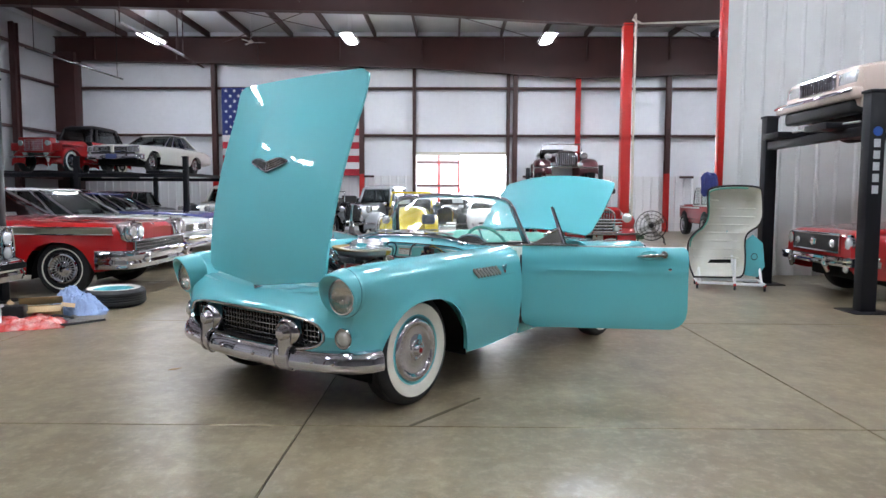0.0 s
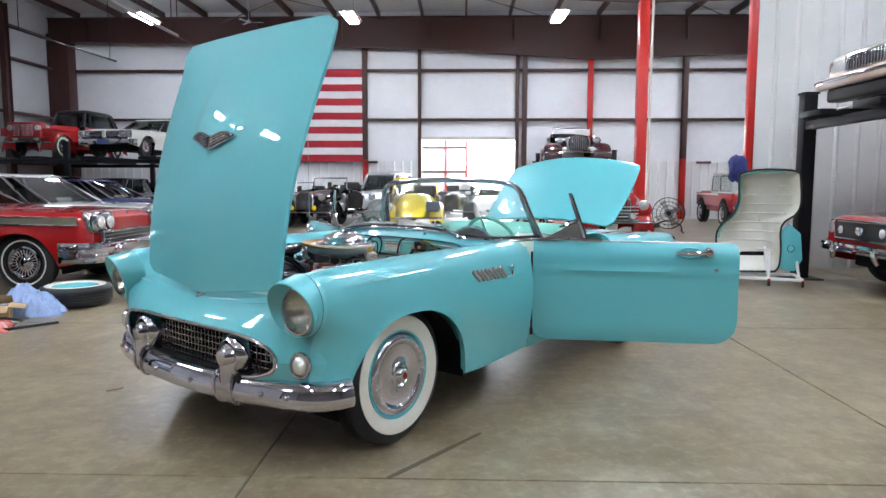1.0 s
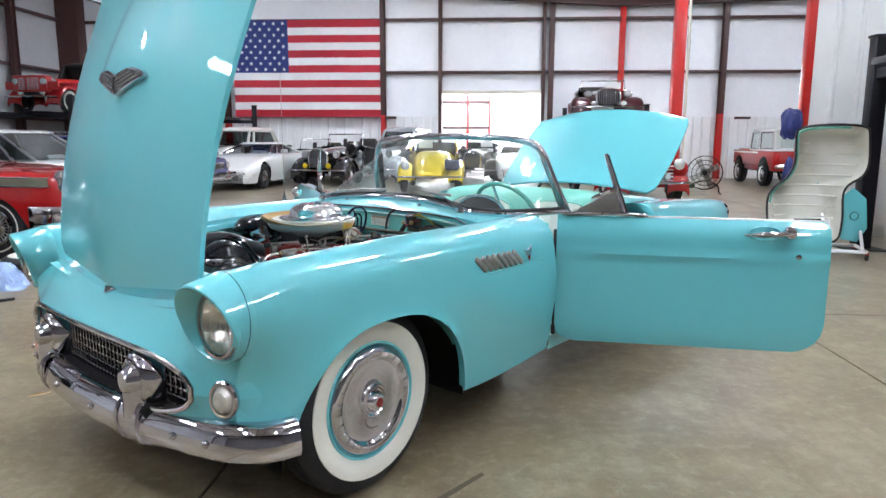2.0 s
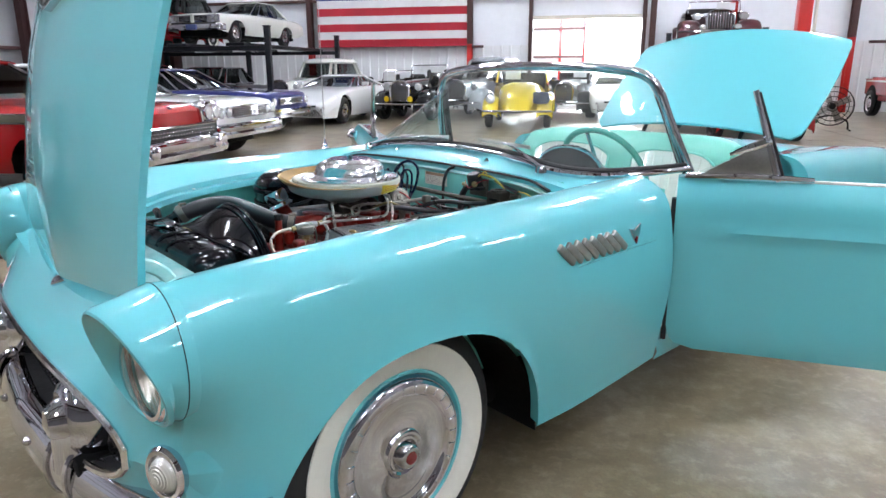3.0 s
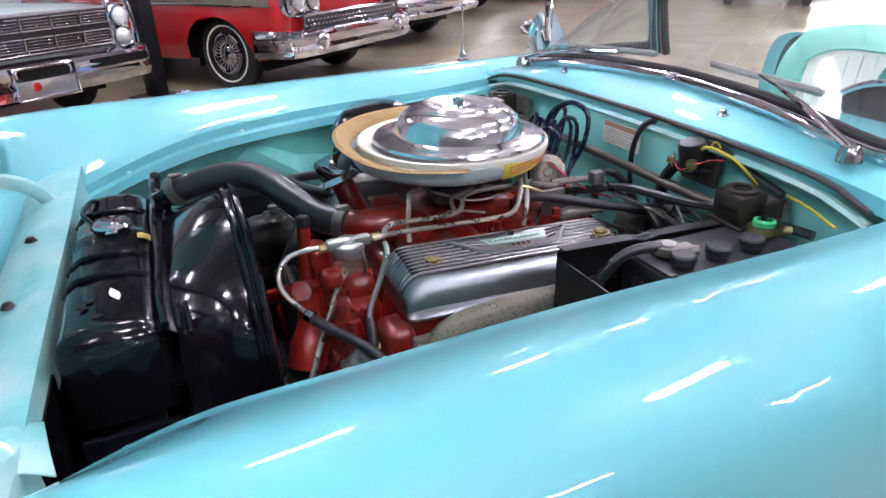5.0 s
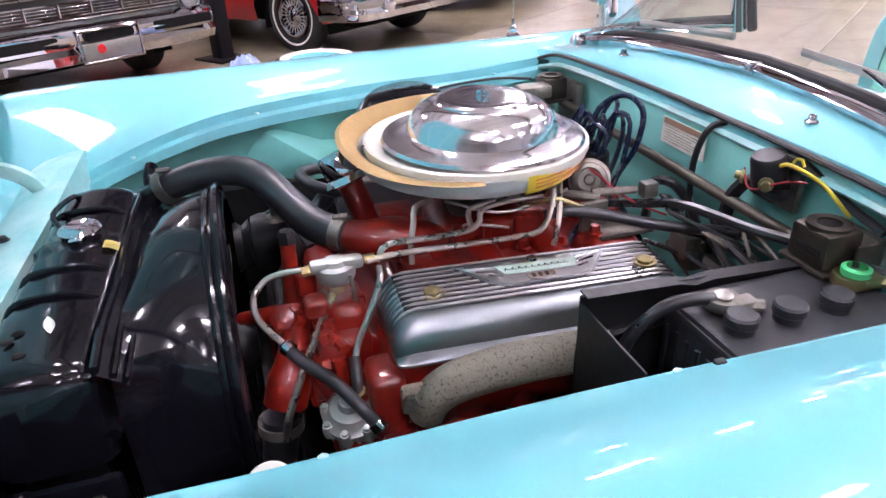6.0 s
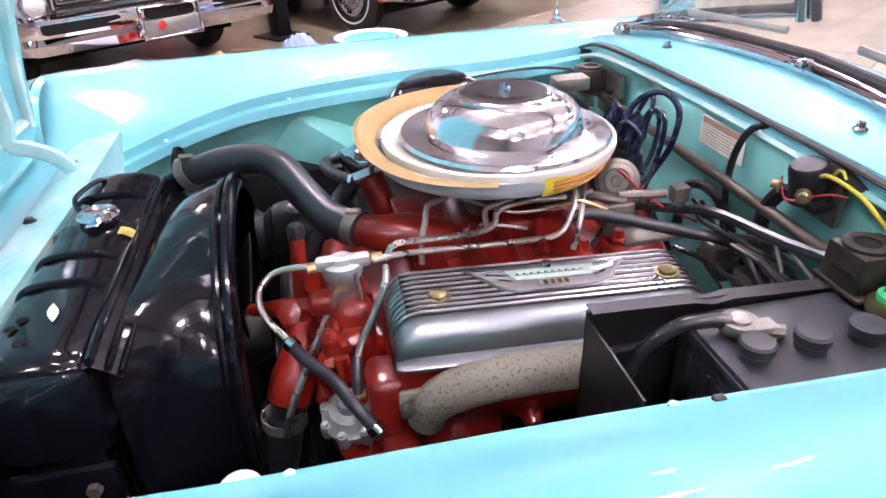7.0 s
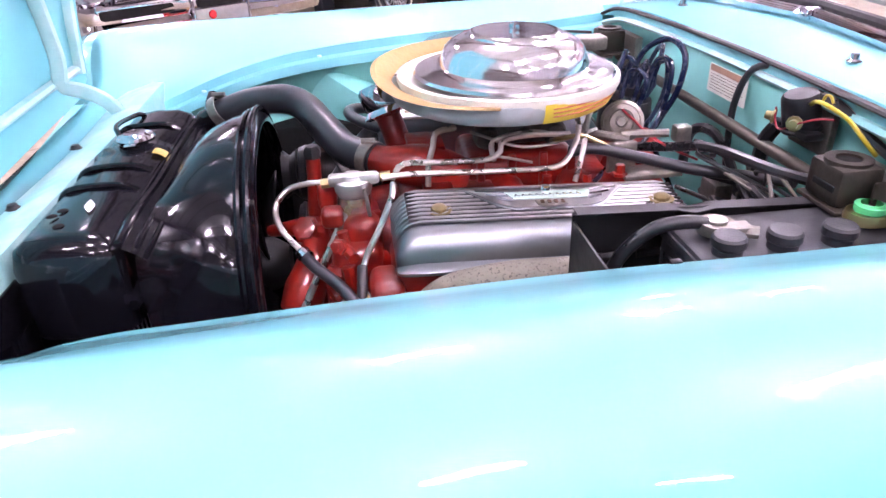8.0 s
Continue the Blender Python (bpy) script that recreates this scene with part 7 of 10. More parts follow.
part("coil_lead", tube([(-0.09, 0.658, 0.825), (-0.085, 0.68, 0.885), (-0.05, 0.71, 0.912), (-0.012, 0.725, 0.890), (-0.012, 0.72, 0.83), (-0.03, 0.70, 0.77), (-0.05, 0.68, 0.71)], 0.0055, 8, n=44), M_WIRE_BLUE, engine)
part("red_wire", tube([(0.035, 0.60, 0.815), (0.06, 0.61, 0.805), (0.07, 0.63, 0.785), (0.10, 0.66, 0.765), (0.13, 0.70, 0.75)], 0.0022, 6, n=24), M_WIRE_RED, engine)
part("throttle_linkage", tube([(0.02, 0.535, 0.775), (0.055, 0.565, 0.778), (0.075, 0.60, 0.775)], 0.008, 8, n=10), M_ZINC, engine)
part("linkage_rod", tube([(0.065, 0.59, 0.782), (0.085, 0.665, 0.785)], 0.0075, 8, n=2, smooth=False), M_ZINC, engine)
part("linkage_bracket", block((0.012, 0.05, 0.055), (0.085, 0.585, 0.748), 0.003, m=Matrix()), M_ZINC, engine)
part("linkage_bracket", block((0.05, 0.10, 0.008), (0.11, 0.625, 0.728), 0.002), M_ZINC, engine)
part("linkage_clevis", block((0.024, 0.028, 0.028), (0.09, 0.685, 0.785), 0.004), M_ZINC, engine)
part("linkage_rod", tube([(0.10, 0.50, 0.772), (0.05, 0.53, 0.80), (-0.01, 0.57, 0.83)], 0.0045, 8, n=6), M_LINE, engine)
part("vacuum_hose", tube([(0.100, 0.487, 0.772), (0.105, 0.53, 0.775), (0.128, 0.60, 0.762), (0.165, 0.68, 0.748), (0.21, 0.76, 0.745), (0.26, 0.79, 0.755)], 0.0095, 10, n=36), M_HOSE, engine)
part("loom", tube([(0.03, 0.62, 0.745), (0.10, 0.665, 0.765), (0.17, 0.70, 0.785), (0.28, 0.735, 0.788), (0.40, 0.765, 0.80), (0.52, 0.79, 0.80)], 0.0085, 8, n=40), M_CABLE, car)
part("loom", tube([(0.04, 0.72, 0.70), (0.02, 0.74, 0.76), (0.06, 0.76, 0.77), (0.10, 0.78, 0.72), (0.13, 0.79, 0.64)], 0.009, 8, n=30), M_CABLE, car)
for k in range(14):
    a = random.Random(k)
    x0, z0 = a.uniform(0.08, 0.32), a.uniform(0.66, 0.76)
    part("loom_wire", tube([(x0, 0.74 + a.uniform(-0.02, 0.03), z0), (x0 + a.uniform(-0.05, 0.05), 0.73 + a.uniform(-0.05, 0.02), z0 + a.uniform(0.0, 0.05)), (x0 + a.uniform(-0.02, 0.12), 0.76 + a.uniform(-0.03, 0.03), z0 + a.uniform(-0.06, 0.02)), (x0 + a.uniform(0, 0.16), 0.80, z0 + a.uniform(-0.1, 0.0))], a.choice((0.003, 0.004, 0.006)), 6, n=20), a.choice((M_CABLE, M_CABLE, M_HOSE, M_ZINC)), car)
for x, y, z in ((0.15, 0.73, 0.70), (0.22, 0.75, 0.68), (0.13, 0.76, 0.66)):
    part("junction_block", block((0.05, 0.035, 0.04), (x, y, z), 0.006), M_ZINC, car)

# firewall fittings
M_CATCH = material("oily_dark_steel", (0.045, 0.038, 0.030), rough=0.5, metal=0.7, vary=0.35, scale=16, bump=0.1)
part("cross_bar", tube([(-0.42, 0.765, 0.800), (0.42, 0.765, 0.794)], 0.0095, 12, n=2, smooth=False), material("oily_bar_steel", (0.09, 0.078, 0.062), rough=0.42, metal=0.7, vary=0.4, scale=14, bump=0.06), car, "dark oily steel bar across the firewall")
for s in (1, -1):
    bx, by, bz = (0.408, 0.745, 0.824) if s > 0 else (-0.44, 0.745, 0.835)
    bm = block((0.064, 0.058, 0.050), (bx, by, bz), 0.006)
    cat = part("bonnet_catch", bm, M_CATCH, car, "grimy steel bonnet catch")
    part("catch_ring", lathe([(0.016, 0.022), (0.028, 0.022), (0.028, 0.029), (0.016, 0.029), (0.016, 0.0215)], 24, Matrix.Translation((bx, by, bz))), M_CATCH, cat)
    part("catch_hole", lathe([(0, 0.0256), (0.016, 0.0256)], 20, Matrix.Translation((bx, by, bz))), M_DARK, cat)
    part("catch_slot", block((0.040, 0.002, 0.008), (bx + 0.004, by - 0.0295, bz - 0.002), 0.0005, m=Matrix()), M_DARK, cat)
    part("catch_foot", block((0.080, 0.075, 0.006), (bx, by + 0.005, bz - 0.028), 0.002), M_CATCH, cat)
    part("catch_spring", tube([(bx + 0.012 * math.cos(a), by + 0.012 * math.sin(a), bz - 0.03 - 0.0016 * a) for a in np.linspace(0, 31, 80)], 0.0022, 5, smooth=False), M_STEEL, cat)
    part("catch_lever", block((0.006, 0.05, 0.035), (bx + s * 0.045, by + 0.03, bz - 0.004), 0.004, m=Matrix()), M_CATCH, cat)
    part("catch_bracket", block((0.10, 0.02, 0.10), (bx, by + 0.055, bz - 0.04), 0.004), M_ZINC, cat)
relay = part("starter_relay", lathe([(0.0, 0.024), (0.020, 0.023), (0.0235, 0.018), (0.0235, -0.022), (0.026, -0.024), (0.026, -0.028), (0, -0.028)], 24, axis_to((0, -0.25, 1), (0.256, 0.776, 0.868)) @ Matrix.Diagonal((1.12, 1.12, 1.05, 1))), M_BLACK_SATIN, car, "black starter relay with wires")
part("relay_bracket", block((0.09, 0.012, 0.075), (0.25, 0.805, 0.842), 0.003), M_ZINC, relay)
part("red_wire", tube([(0.233, 0.752, 0.866), (0.242, 0.748, 0.851), (0.256, 0.745, 0.842), (0.275, 0.745, 0.848), (0.293, 0.750, 0.860), (0.316, 0.760, 0.872), (0.340, 0.766, 0.878)], 0.0015, 6, n=28), M_WIRE_RED, relay)
part("relay_stud", lathe([(0, 0.014), (0.006, 0.013), (0.007, 0.004), (0.011, 0.003), (0.011, 0)], 10, axis_to((-0.7, -0.7, 0.1), (0.234, 0.752, 0.852))), M_BRASS, relay)
part("relay_stud", lathe([(0, 0.014), (0.006, 0.013), (0.007, 0.004), (0.011, 0.003), (0.011, 0)], 10, axis_to((0.7, -0.7, 0.1), (0.281, 0.752, 0.856))), M_BRASS, relay)
part("relay_base", block((0.085, 0.030, 0.012), (0.256, 0.776, 0.838), 0.004), M_BLACK_SATIN, relay)
part("yellow_wire", tube([(0.283, 0.770, 0.883), (0.298, 0.764, 0.891), (0.315, 0.764, 0.893), (0.340, 0.766, 0.890), (0.365, 0.768, 0.884), (0.385, 0.775, 0.868), (0.392, 0.795, 0.845)], 0.0030, 8, n=30), M_WIRE_YELLOW, relay)
part("yellow_wire", tube([(0.304, 0.770, 0.894), (0.309, 0.770, 0.902), (0.318, 0.770, 0.903), (0.325, 0.770, 0.896)], 0.0020, 6, n=12), M_WIRE_YELLOW, relay)
part("yellow_wire", tube([(0.46, 0.79, 0.848), (0.50, 0.785, 0.845), (0.56, 0.78, 0.83)], 0.0026, 8, n=14), M_WIRE_YELLOW, relay)
part("relay_cable", tube([(0.215, 0.775, 0.835), (0.195, 0.77, 0.80), (0.18, 0.775, 0.74), (0.155, 0.78, 0.68)], 0.012, 8, n=18), M_CABLE, relay)
part("relay_cable", tube([(0.265, 0.79, 0.89), (0.31, 0.795, 0.885), (0.37, 0.80, 0.86), (0.44, 0.805, 0.84)], 0.007, 8, n=18), M_CABLE, relay)
part("firewall_cable", tube([(0.118, 0.808, 0.898), (0.100, 0.785, 0.885), (0.085, 0.775, 0.83), (0.086, 0.775, 0.75), (0.105, 0.775, 0.66)], 0.0060, 10, n=30), M_CABLE, car)
part("wing_cable", tube([(-0.585, 0.36, 0.800), (-0.572, 0.50, 0.826), (-0.55, 0.64, 0.840), (-0.52, 0.73, 0.838)], 0.0036, 8, n=24), M_CABLE, car)
# heater box and its trunk at the far side
hb = part("heater_blower", lathe([(0, 0.150), (0.075, 0.148), (0.088, 0.140), (0.100, 0.128), (0.108, 0.118), (0.108, 0.108), (0.118, 0.104), (0.120, 0.092), (0.116, 0.085), (0.114, -0.03), (0.10, -0.05)], 40, axis_to((0.06, -0.10, 1), (-0.470, 0.395, 0.708))), M_BLACK, car, "black round heater blower beside the air cleaner")
part("heater_box", block((0.17, 0.26, 0.13), (-0.455, 0.60, 0.735), 0.03, seg=3), M_BLACK_SATIN, hb)
part("blower_band", lathe([(0.117, -0.006), (0.121, -0.006), (0.121, 0.006), (0.117, 0.006)], 40, axis_to((0.06, -0.10, 1), (-0.469, 0.391, 0.750))), M_BLACK_SATIN, hb)
part("heater_hose", tube([(-0.17, 0.22, 0.735), (-0.25, 0.14, 0.745), (-0.33, 0.13, 0.745), (-0.40, 0.24, 0.72), (-0.44, 0.36, 0.70)], 0.012, 10, n=26), M_HOSE, hb)
part("heater_hose", tube([(-0.12, 0.06, 0.62), (-0.22, 0.14, 0.70), (-0.30, 0.20, 0.715), (-0.42, 0.30, 0.69)], 0.018, 10, n=26), M_HOSE, hb)
part("heater_flap", block((0.05, 0.08, 0.03), (-0.40, 0.68, 0.84), 0.006), M_ZINC, hb)

# battery with its heat shield
shield = part("heat_shield", sheet([[(0.385 + (0.012 if z > 0.80 else 0) + 0.006 * math.sin(y * 30) * (0.62 < z < 0.72), y, z - 0.018 * (y - 0.40) / 0.38) for z in (0.50, 0.60, 0.62, 0.66, 0.69, 0.70, 0.74, 0.80, 0.808)] for y in np.linspace(0.402, 0.785, 24)], thick=0.003), M_BLACK_SATIN, car, "black steel heat shield beside the battery")
part("shield_flange", sheet([[(0.385 + 0.022 * k, y, 0.8085 - 0.018 * (y - 0.40) / 0.38 - (0.005 if 0.53 < y < 0.57 else 0)) for k in (0, 1)] for y in np.linspace(0.402, 0.785, 16)], thick=0.002), M_BLACK_SATIN, shield)
part("shield_return", block((0.15, 0.003, 0.26), (0.46, 0.404, 0.66), 0), M_BLACK_SATIN, shield, smooth=False)
for y in (0.44, 0.52):
    part("shield_rib", tube([(0.389, y - 0.03, 0.735), (0.389, y + 0.04, 0.737)], 0.006, 6, n=2, smooth=False), M_BLACK_SATIN, shield)
M_CASE = material("battery_case", (0.017, 0.018, 0.021), rough=0.5, vary=0.12, scale=20, bump=0.15, bump_scale=400)
bat = part("battery", block((0.168, 0.255, 0.19), (0.490, 0.640, 0.695), 0.006), M_CASE, car, "black lead-acid battery with screw caps")
part("battery_lip", block((0.174, 0.261, 0.016), (0.490, 0.640, 0.776), 0.004), M_CASE, bat)
for k in range(8):
    part("case_rib", block((0.004, 0.006, 0.15), (0.404, 0.53 + k * 0.03, 0.68), 0.001), M_CASE, bat, smooth=False)
    part("case_rib", block((0.006, 0.004, 0.15), (0.42 + k * 0.02, 0.511, 0.68), 0.001), M_CASE, bat, smooth=False)
for k in range(3):
    part("battery_cap", lathe([(0.017, 0), (0.017, 0.010), (0.0195, 0.013), (0.0195, 0.022), (0.017, 0.025), (0.012, 0.0245), (0, 0.024)], 24, Matrix.Translation((0.500, 0.547 + 0.067 * k, 0.788))), M_CASE, bat)
part("battery_label", block((0.034, 0.16, 0.001), (0.541, 0.64, 0.7885)), M_CASE, bat, smooth=False)
part("label_patch", block((0.026, 0.034, 0.0012), (0.541, 0.560, 0.7892)), M_WHITE, bat, smooth=False)
for k in range(4):
    part("label_line", block((0.0028, 0.105, 0.0008), (0.532 + 0.006 * k, 0.637, 0.7893)), M_WHITE, bat, smooth=False)
for x, y, mat in ((0.455, 0.556, M_ZINC), (0.464, 0.738, M_BRASS)):
    t = part("terminal", lathe([(0.013, 0), (0.012, 0.022), (0.009, 0.024), (0, 0.024)], 18, Matrix.Translation((x, y, 0.788))), M_STEEL, bat)
    part("terminal_clamp", lathe([(0.013, 0.006), (0.022, 0.006), (0.023, 0.012), (0.021, 0.019), (0.013, 0.019)], 20, Matrix.Translation((x, y, 0.788))), mat, bat)
    part("clamp_bolt", tube([(x + 0.012, y + 0.018, 0.80), (x + 0.024, y + 0.040, 0.80)], 0.0075, 6, n=2, smooth=False), mat, bat)
    part("clamp_ear", block((0.022, 0.034, 0.014), (x + 0.012, y + 0.018, 0.800), 0.003), mat, bat)
part("terminal_pad", lathe([(0.012, 0.020), (0.018, 0.020), (0.018, 0.028), (0.012, 0.030)], 24, Matrix.Translation((0.466, 0.742, 0.788))), M_GREEN, bat)
part("battery_cable", tube([(0.452, 0.545, 0.804), (0.447, 0.520, 0.806), (0.438, 0.485, 0.795), (0.430, 0.450, 0.755), (0.428, 0.43, 0.69), (0.43, 0.425, 0.62)], 0.0088, 10, n=40), M_CABLE, bat)
part("battery_tray", block((0.20, 0.29, 0.02), (0.49, 0.64, 0.59), 0.004), M_BLACK_SATIN, bat)
part("wing_grommet", lathe([(0, 0.006), (0.018, 0.006), (0.022, 0.002), (0.022, -0.004)], 24, axis_to((0.3, 0, 1), (0.540, 0.010, 0.770))), M_CREAM, car)
part("bonnet_bump_stop", block((0.008, 0.012, 0.006), (0.606, 0.43, 0.850), 0.002), M_RUBBER, car)


# ---- the other cars ----
M_INTERIOR = material("dark_interior", (0.03, 0.028, 0.027), rough=0.8, vary=0.3)
M_REFLECT = material("lamp_glass", (0.75, 0.76, 0.76), rough=0.12, metal=0.6, coat=1.0, vary=0.15, scale=60)
M_GRILLE_DARK = material("dark_grille", (0.02, 0.02, 0.02), rough=0.5)
M_PAPER = material("white_paper_sign", (0.75, 0.76, 0.76), rough=0.7, vary=0.05)
M_RED = paint("red_car_paint", (0.36, 0.006, 0.008), spec=0.2)
M_RED_DARK = paint("deep_red_car_paint", (0.33, 0.014, 0.014))
M_WHITE_CAR = paint("white_car_paint", (0.76, 0.77, 0.76))
M_IVORY = paint("ivory_car_paint", (0.72, 0.72, 0.66))
M_GREY_BLUE = paint("pale_grey_blue_paint", (0.40, 0.49, 0.50))
M_BLUE = paint("deep_blue_car_paint", (0.022, 0.03, 0.16))
M_BLACK_CAR = paint("black_car_paint", (0.008, 0.008, 0.010), rough=0.2)
M_SILVER = paint("silver_car_paint", (0.36, 0.38, 0.40), metal=0.5)
M_YELLOW = paint("yellow_car_paint", (0.72, 0.52, 0.005))
M_MAROON = paint("maroon_car_paint", (0.06, 0.008, 0.012))
M_PINK = paint("pale_rose_beige_paint", (0.62, 0.50, 0.44))


def shell_rows(spec, ys, arches, n=20):
    """Cross-sections of a whole body from its table: y, half width, middle height, shoulder height, sill height."""
    rows = []
    for y in ys:
        w, zt, zs, zf = smooth_at(spec, y)
        low = max(arch(y, c, h, zf - 0.02, t) for c, h, t in arches)
        half = curve_through([(0, zt), (0.45 * w, zt - 0.004), (0.80 * w, zs + 0.55 * (zt - zs)), (0.945 * w, zs - 0.015), (0.985 * w, zs - 0.10), (w, zs - 0.24), (0.985 * w, 0.42), (0.93 * w, zf)], 80)
        if low > zf:
            x = np.interp(-low, -half[:, 1], half[:, 0])
            half = np.vstack([half[half[:, 1] > low], [x, low]])
        half = curve_through(half[:: max(1, len(half) // 30)].tolist() + [half[-1]], n)
        rows.append([(-x, y, z) for x, z in half[:0:-1]] + [(x, y, z) for x, z in half])
    return rows


def old_car(label, m, body, paint_mat, wb=3.0, track=1.52, r=0.34, arch_top=0.68, arch_half=0.42, cabin=None, roof_mat=None, wheels="spoked", white=False, name="vintage_car", bumper=None, lamps=(), grille=None, category="car", z=0.0, bumper_size=(0.09, 0.035)):
    """A car from its body table. cabin: cowl y, deck y, roof front y, roof rear y, belt z, roof z, half width at belt, at roof."""
    root = thing(name, m @ Matrix.Translation((0, 0, z)), label, category)
    y0, y1 = body[0][0], body[-1][0]
    arches = [(0.0, arch_half, arch_top), (wb, arch_half * 0.95, arch_top - 0.05)]
    ys = np.unique(np.r_[np.linspace(y0, y1, 34), np.linspace(-arch_half * 1.02, arch_half * 1.02, 22), wb + np.linspace(-arch_half, arch_half, 20), y0 + 0.02, y0 + 0.05, y1 - 0.02].clip(y0, y1))
    rows = shell_rows(body, ys, arches)
    bm = sheet(rows)
    for e in (0, -1):
        bm.faces.new([bm.verts.new(v) for v in rows[e]])
    shell = part("body", bm, paint_mat, root)
    part("chassis", block((track * 0.8, y1 - y0 - 0.5, 0.22), (0, (y0 + y1) / 2, 0.34), 0.02), M_DARK, root)
    for c, h, t in arches:
        for s in (1, -1):
            part("wheel_well", sheet([[(s * x, c + h * math.cos(a), 0.2 + (t - 0.18) * math.sin(a)) for x in (track * 0.28, track * 0.54)] for a in np.linspace(0, math.pi, 12)]), M_DARK, root)
    for y in (0, wb):
        for s in (1, -1):
            make_wheel(root, pose(s * track / 2, y, r, 0, 90 * s, 0), r, 0.18, white, wheels)
    if cabin:
        yc, yd, ya, yb, zb, zr, wbelt, wr = cabin
        low = [(s * wbelt * f, y, zb) for s, y, f in ((-1, yc, 0.86), (-1, yc + 0.25, 1), (-1, yd - 0.3, 1), (-1, yd, 0.84), (1, yd, 0.84), (1, yd - 0.3, 1), (1, yc + 0.25, 1), (1, yc, 0.86))]
        top = [(s * wr * f, y, zr - 0.06) for s, y, f in ((-1, ya, 0.90), (-1, ya + 0.12, 1), (-1, yb - 0.15, 1), (-1, yb, 0.88), (1, yb, 0.88), (1, yb - 0.15, 1), (1, ya + 0.12, 1), (1, ya, 0.90))]
        g = part("window_glass", sheet([low, top], closed_v=True), M_GLASS_DARK, root)
        rr = []
        for k, (inset, dz) in enumerate(((0.0, 0.0), (-0.012, 0.014), (0.03, 0.034), (0.10, 0.050), (0.25, 0.058), (0.55, 0.062))):
            cy = (ya + yb) / 2
            rr.append([(x * (1 - inset / wr * 0.9), cy + (y - cy) * (1 - inset / ((yb - ya) / 2) * 0.9), zr - 0.062 + dz) for x, y, _ in curve_through(top + [top[0]], 49)[:-1]])
        bm = sheet(rr, closed_v=True)
        bm.faces.new([v for v in list(bm.verts)[-48:]])
        part("roof", bm, roof_mat or paint_mat, root)
        for i in range(8):
            part("pillar", tube([low[i], top[i]], [0.030, 0.022], 8, n=4), M_CHROME if i in (0, 1, 6, 7) else (roof_mat or paint_mat), root)
        mid = (yc + yd) / 2 + 0.1
        for s in (1, -1):
            part("pillar", tube([(s * wbelt, mid, zb), (s * wr, mid, zr - 0.06)], 0.016, 8, n=3), M_CHROME, root)
            part("belt_trim", tube([(s * wbelt * 1.005, yc + 0.2, zb + 0.005), (s * wbelt * 1.005, yd - 0.3, zb + 0.005)], 0.012, 6, n=2, smooth=False), M_CHROME, root)
        part("interior", block((wbelt * 1.6, (yd - yc) * 0.7, 0.12), (0, (yc + yd) / 2, zb - 0.06), 0.03), M_INTERIOR, root)
        for y in (yc + 0.95, yc + 1.75):
            if y < yd - 0.2:
                part("seat_back", block((wbelt * 1.5, 0.14, 0.34), (0, y, zb + 0.06), 0.05, seg=3), M_INTERIOR, root)
        part("price_sign", block((0.42, 0.01, 0.26), (0.22, yc + 0.24, zb + 0.16), 0.002, m=Matrix.Translation((0, yc, zb)) @ Euler((radians(-38), 0, 0)).to_matrix().to_4x4() @ Matrix.Translation((0, -yc, -zb))), M_PAPER, root)
    if bumper:
        for yy, zz, half, wrap, sgn in bumper:
            line_ = curve_through([(-half, yy + sgn * wrap, zz), (-half * 0.97, yy + sgn * wrap * 0.3, zz), (-half * 0.8, yy, zz), (0, yy - sgn * 0.03, zz), (half * 0.8, yy, zz), (half * 0.97, yy + sgn * wrap * 0.3, zz), (half, yy + sgn * wrap, zz)], 40)
            h, d = bumper_size
            rws = []
            for p in line_:
                out = np.array([p[0] * 0.25, -sgn * 1.0, 0])
                out /= np.linalg.norm(out)
                rws.append([tuple(p + out * o + np.array([0, 0, q])) for o, q in ((0, h), (d * 0.8, h * 0.8), (d, h * 0.3), (d * 0.7, -h * 0.1), (d * 1.05, -h * 0.4), (d * 0.7, -h * 0.9), (0, -h))])
            part("bumper", sheet(rws, closed_v=True), M_CHROME, root)
    for x, y, zz, rad in lamps:
        mm = axis_to((0, -1, 0), (x, y, zz))
        lm = part("headlamp", lathe([(rad * 0.86, 0.0), (rad * 0.8, 0.014), (rad * 0.45, 0.03), (0, 0.035)], 20, mm), M_REFLECT, root)
        part("headlamp_rim", lathe([(rad * 0.84, 0.004), (rad, 0.010), (rad * 1.08, -0.01), (rad * 1.05, -0.06)], 24, mm), M_CHROME, lm)
    if grille:
        kind, gx, gz0, gz1, gy = grille
        gr = part("grille", block((2 * gx, 0.03, gz1 - gz0), (0, gy + 0.012, (gz0 + gz1) / 2), 0.006), M_GRILLE_DARK, root)
        part("grille_frame", tube([(-gx, gy, gz0), (-gx, gy, gz1), (gx, gy, gz1), (gx, gy, gz0), (-gx, gy, gz0)], 0.016, 8, smooth=False), M_CHROME, gr)
        if kind == "bars":
            for k in range(5):
                part("grille_bar", block((2 * gx, 0.02, 0.012), (0, gy - 0.006, gz0 + (gz1 - gz0) * (k + 0.5) / 5), 0.003), M_CHROME, gr)
        elif kind == "vertical":
            for k in range(13):
                part("grille_bar", block((0.014, 0.025, gz1 - gz0), (-gx + 2 * gx * (k + 0.5) / 13, gy - 0.008, (gz0 + gz1) / 2), 0.004), M_CHROME, gr)
        elif kind == "stars":
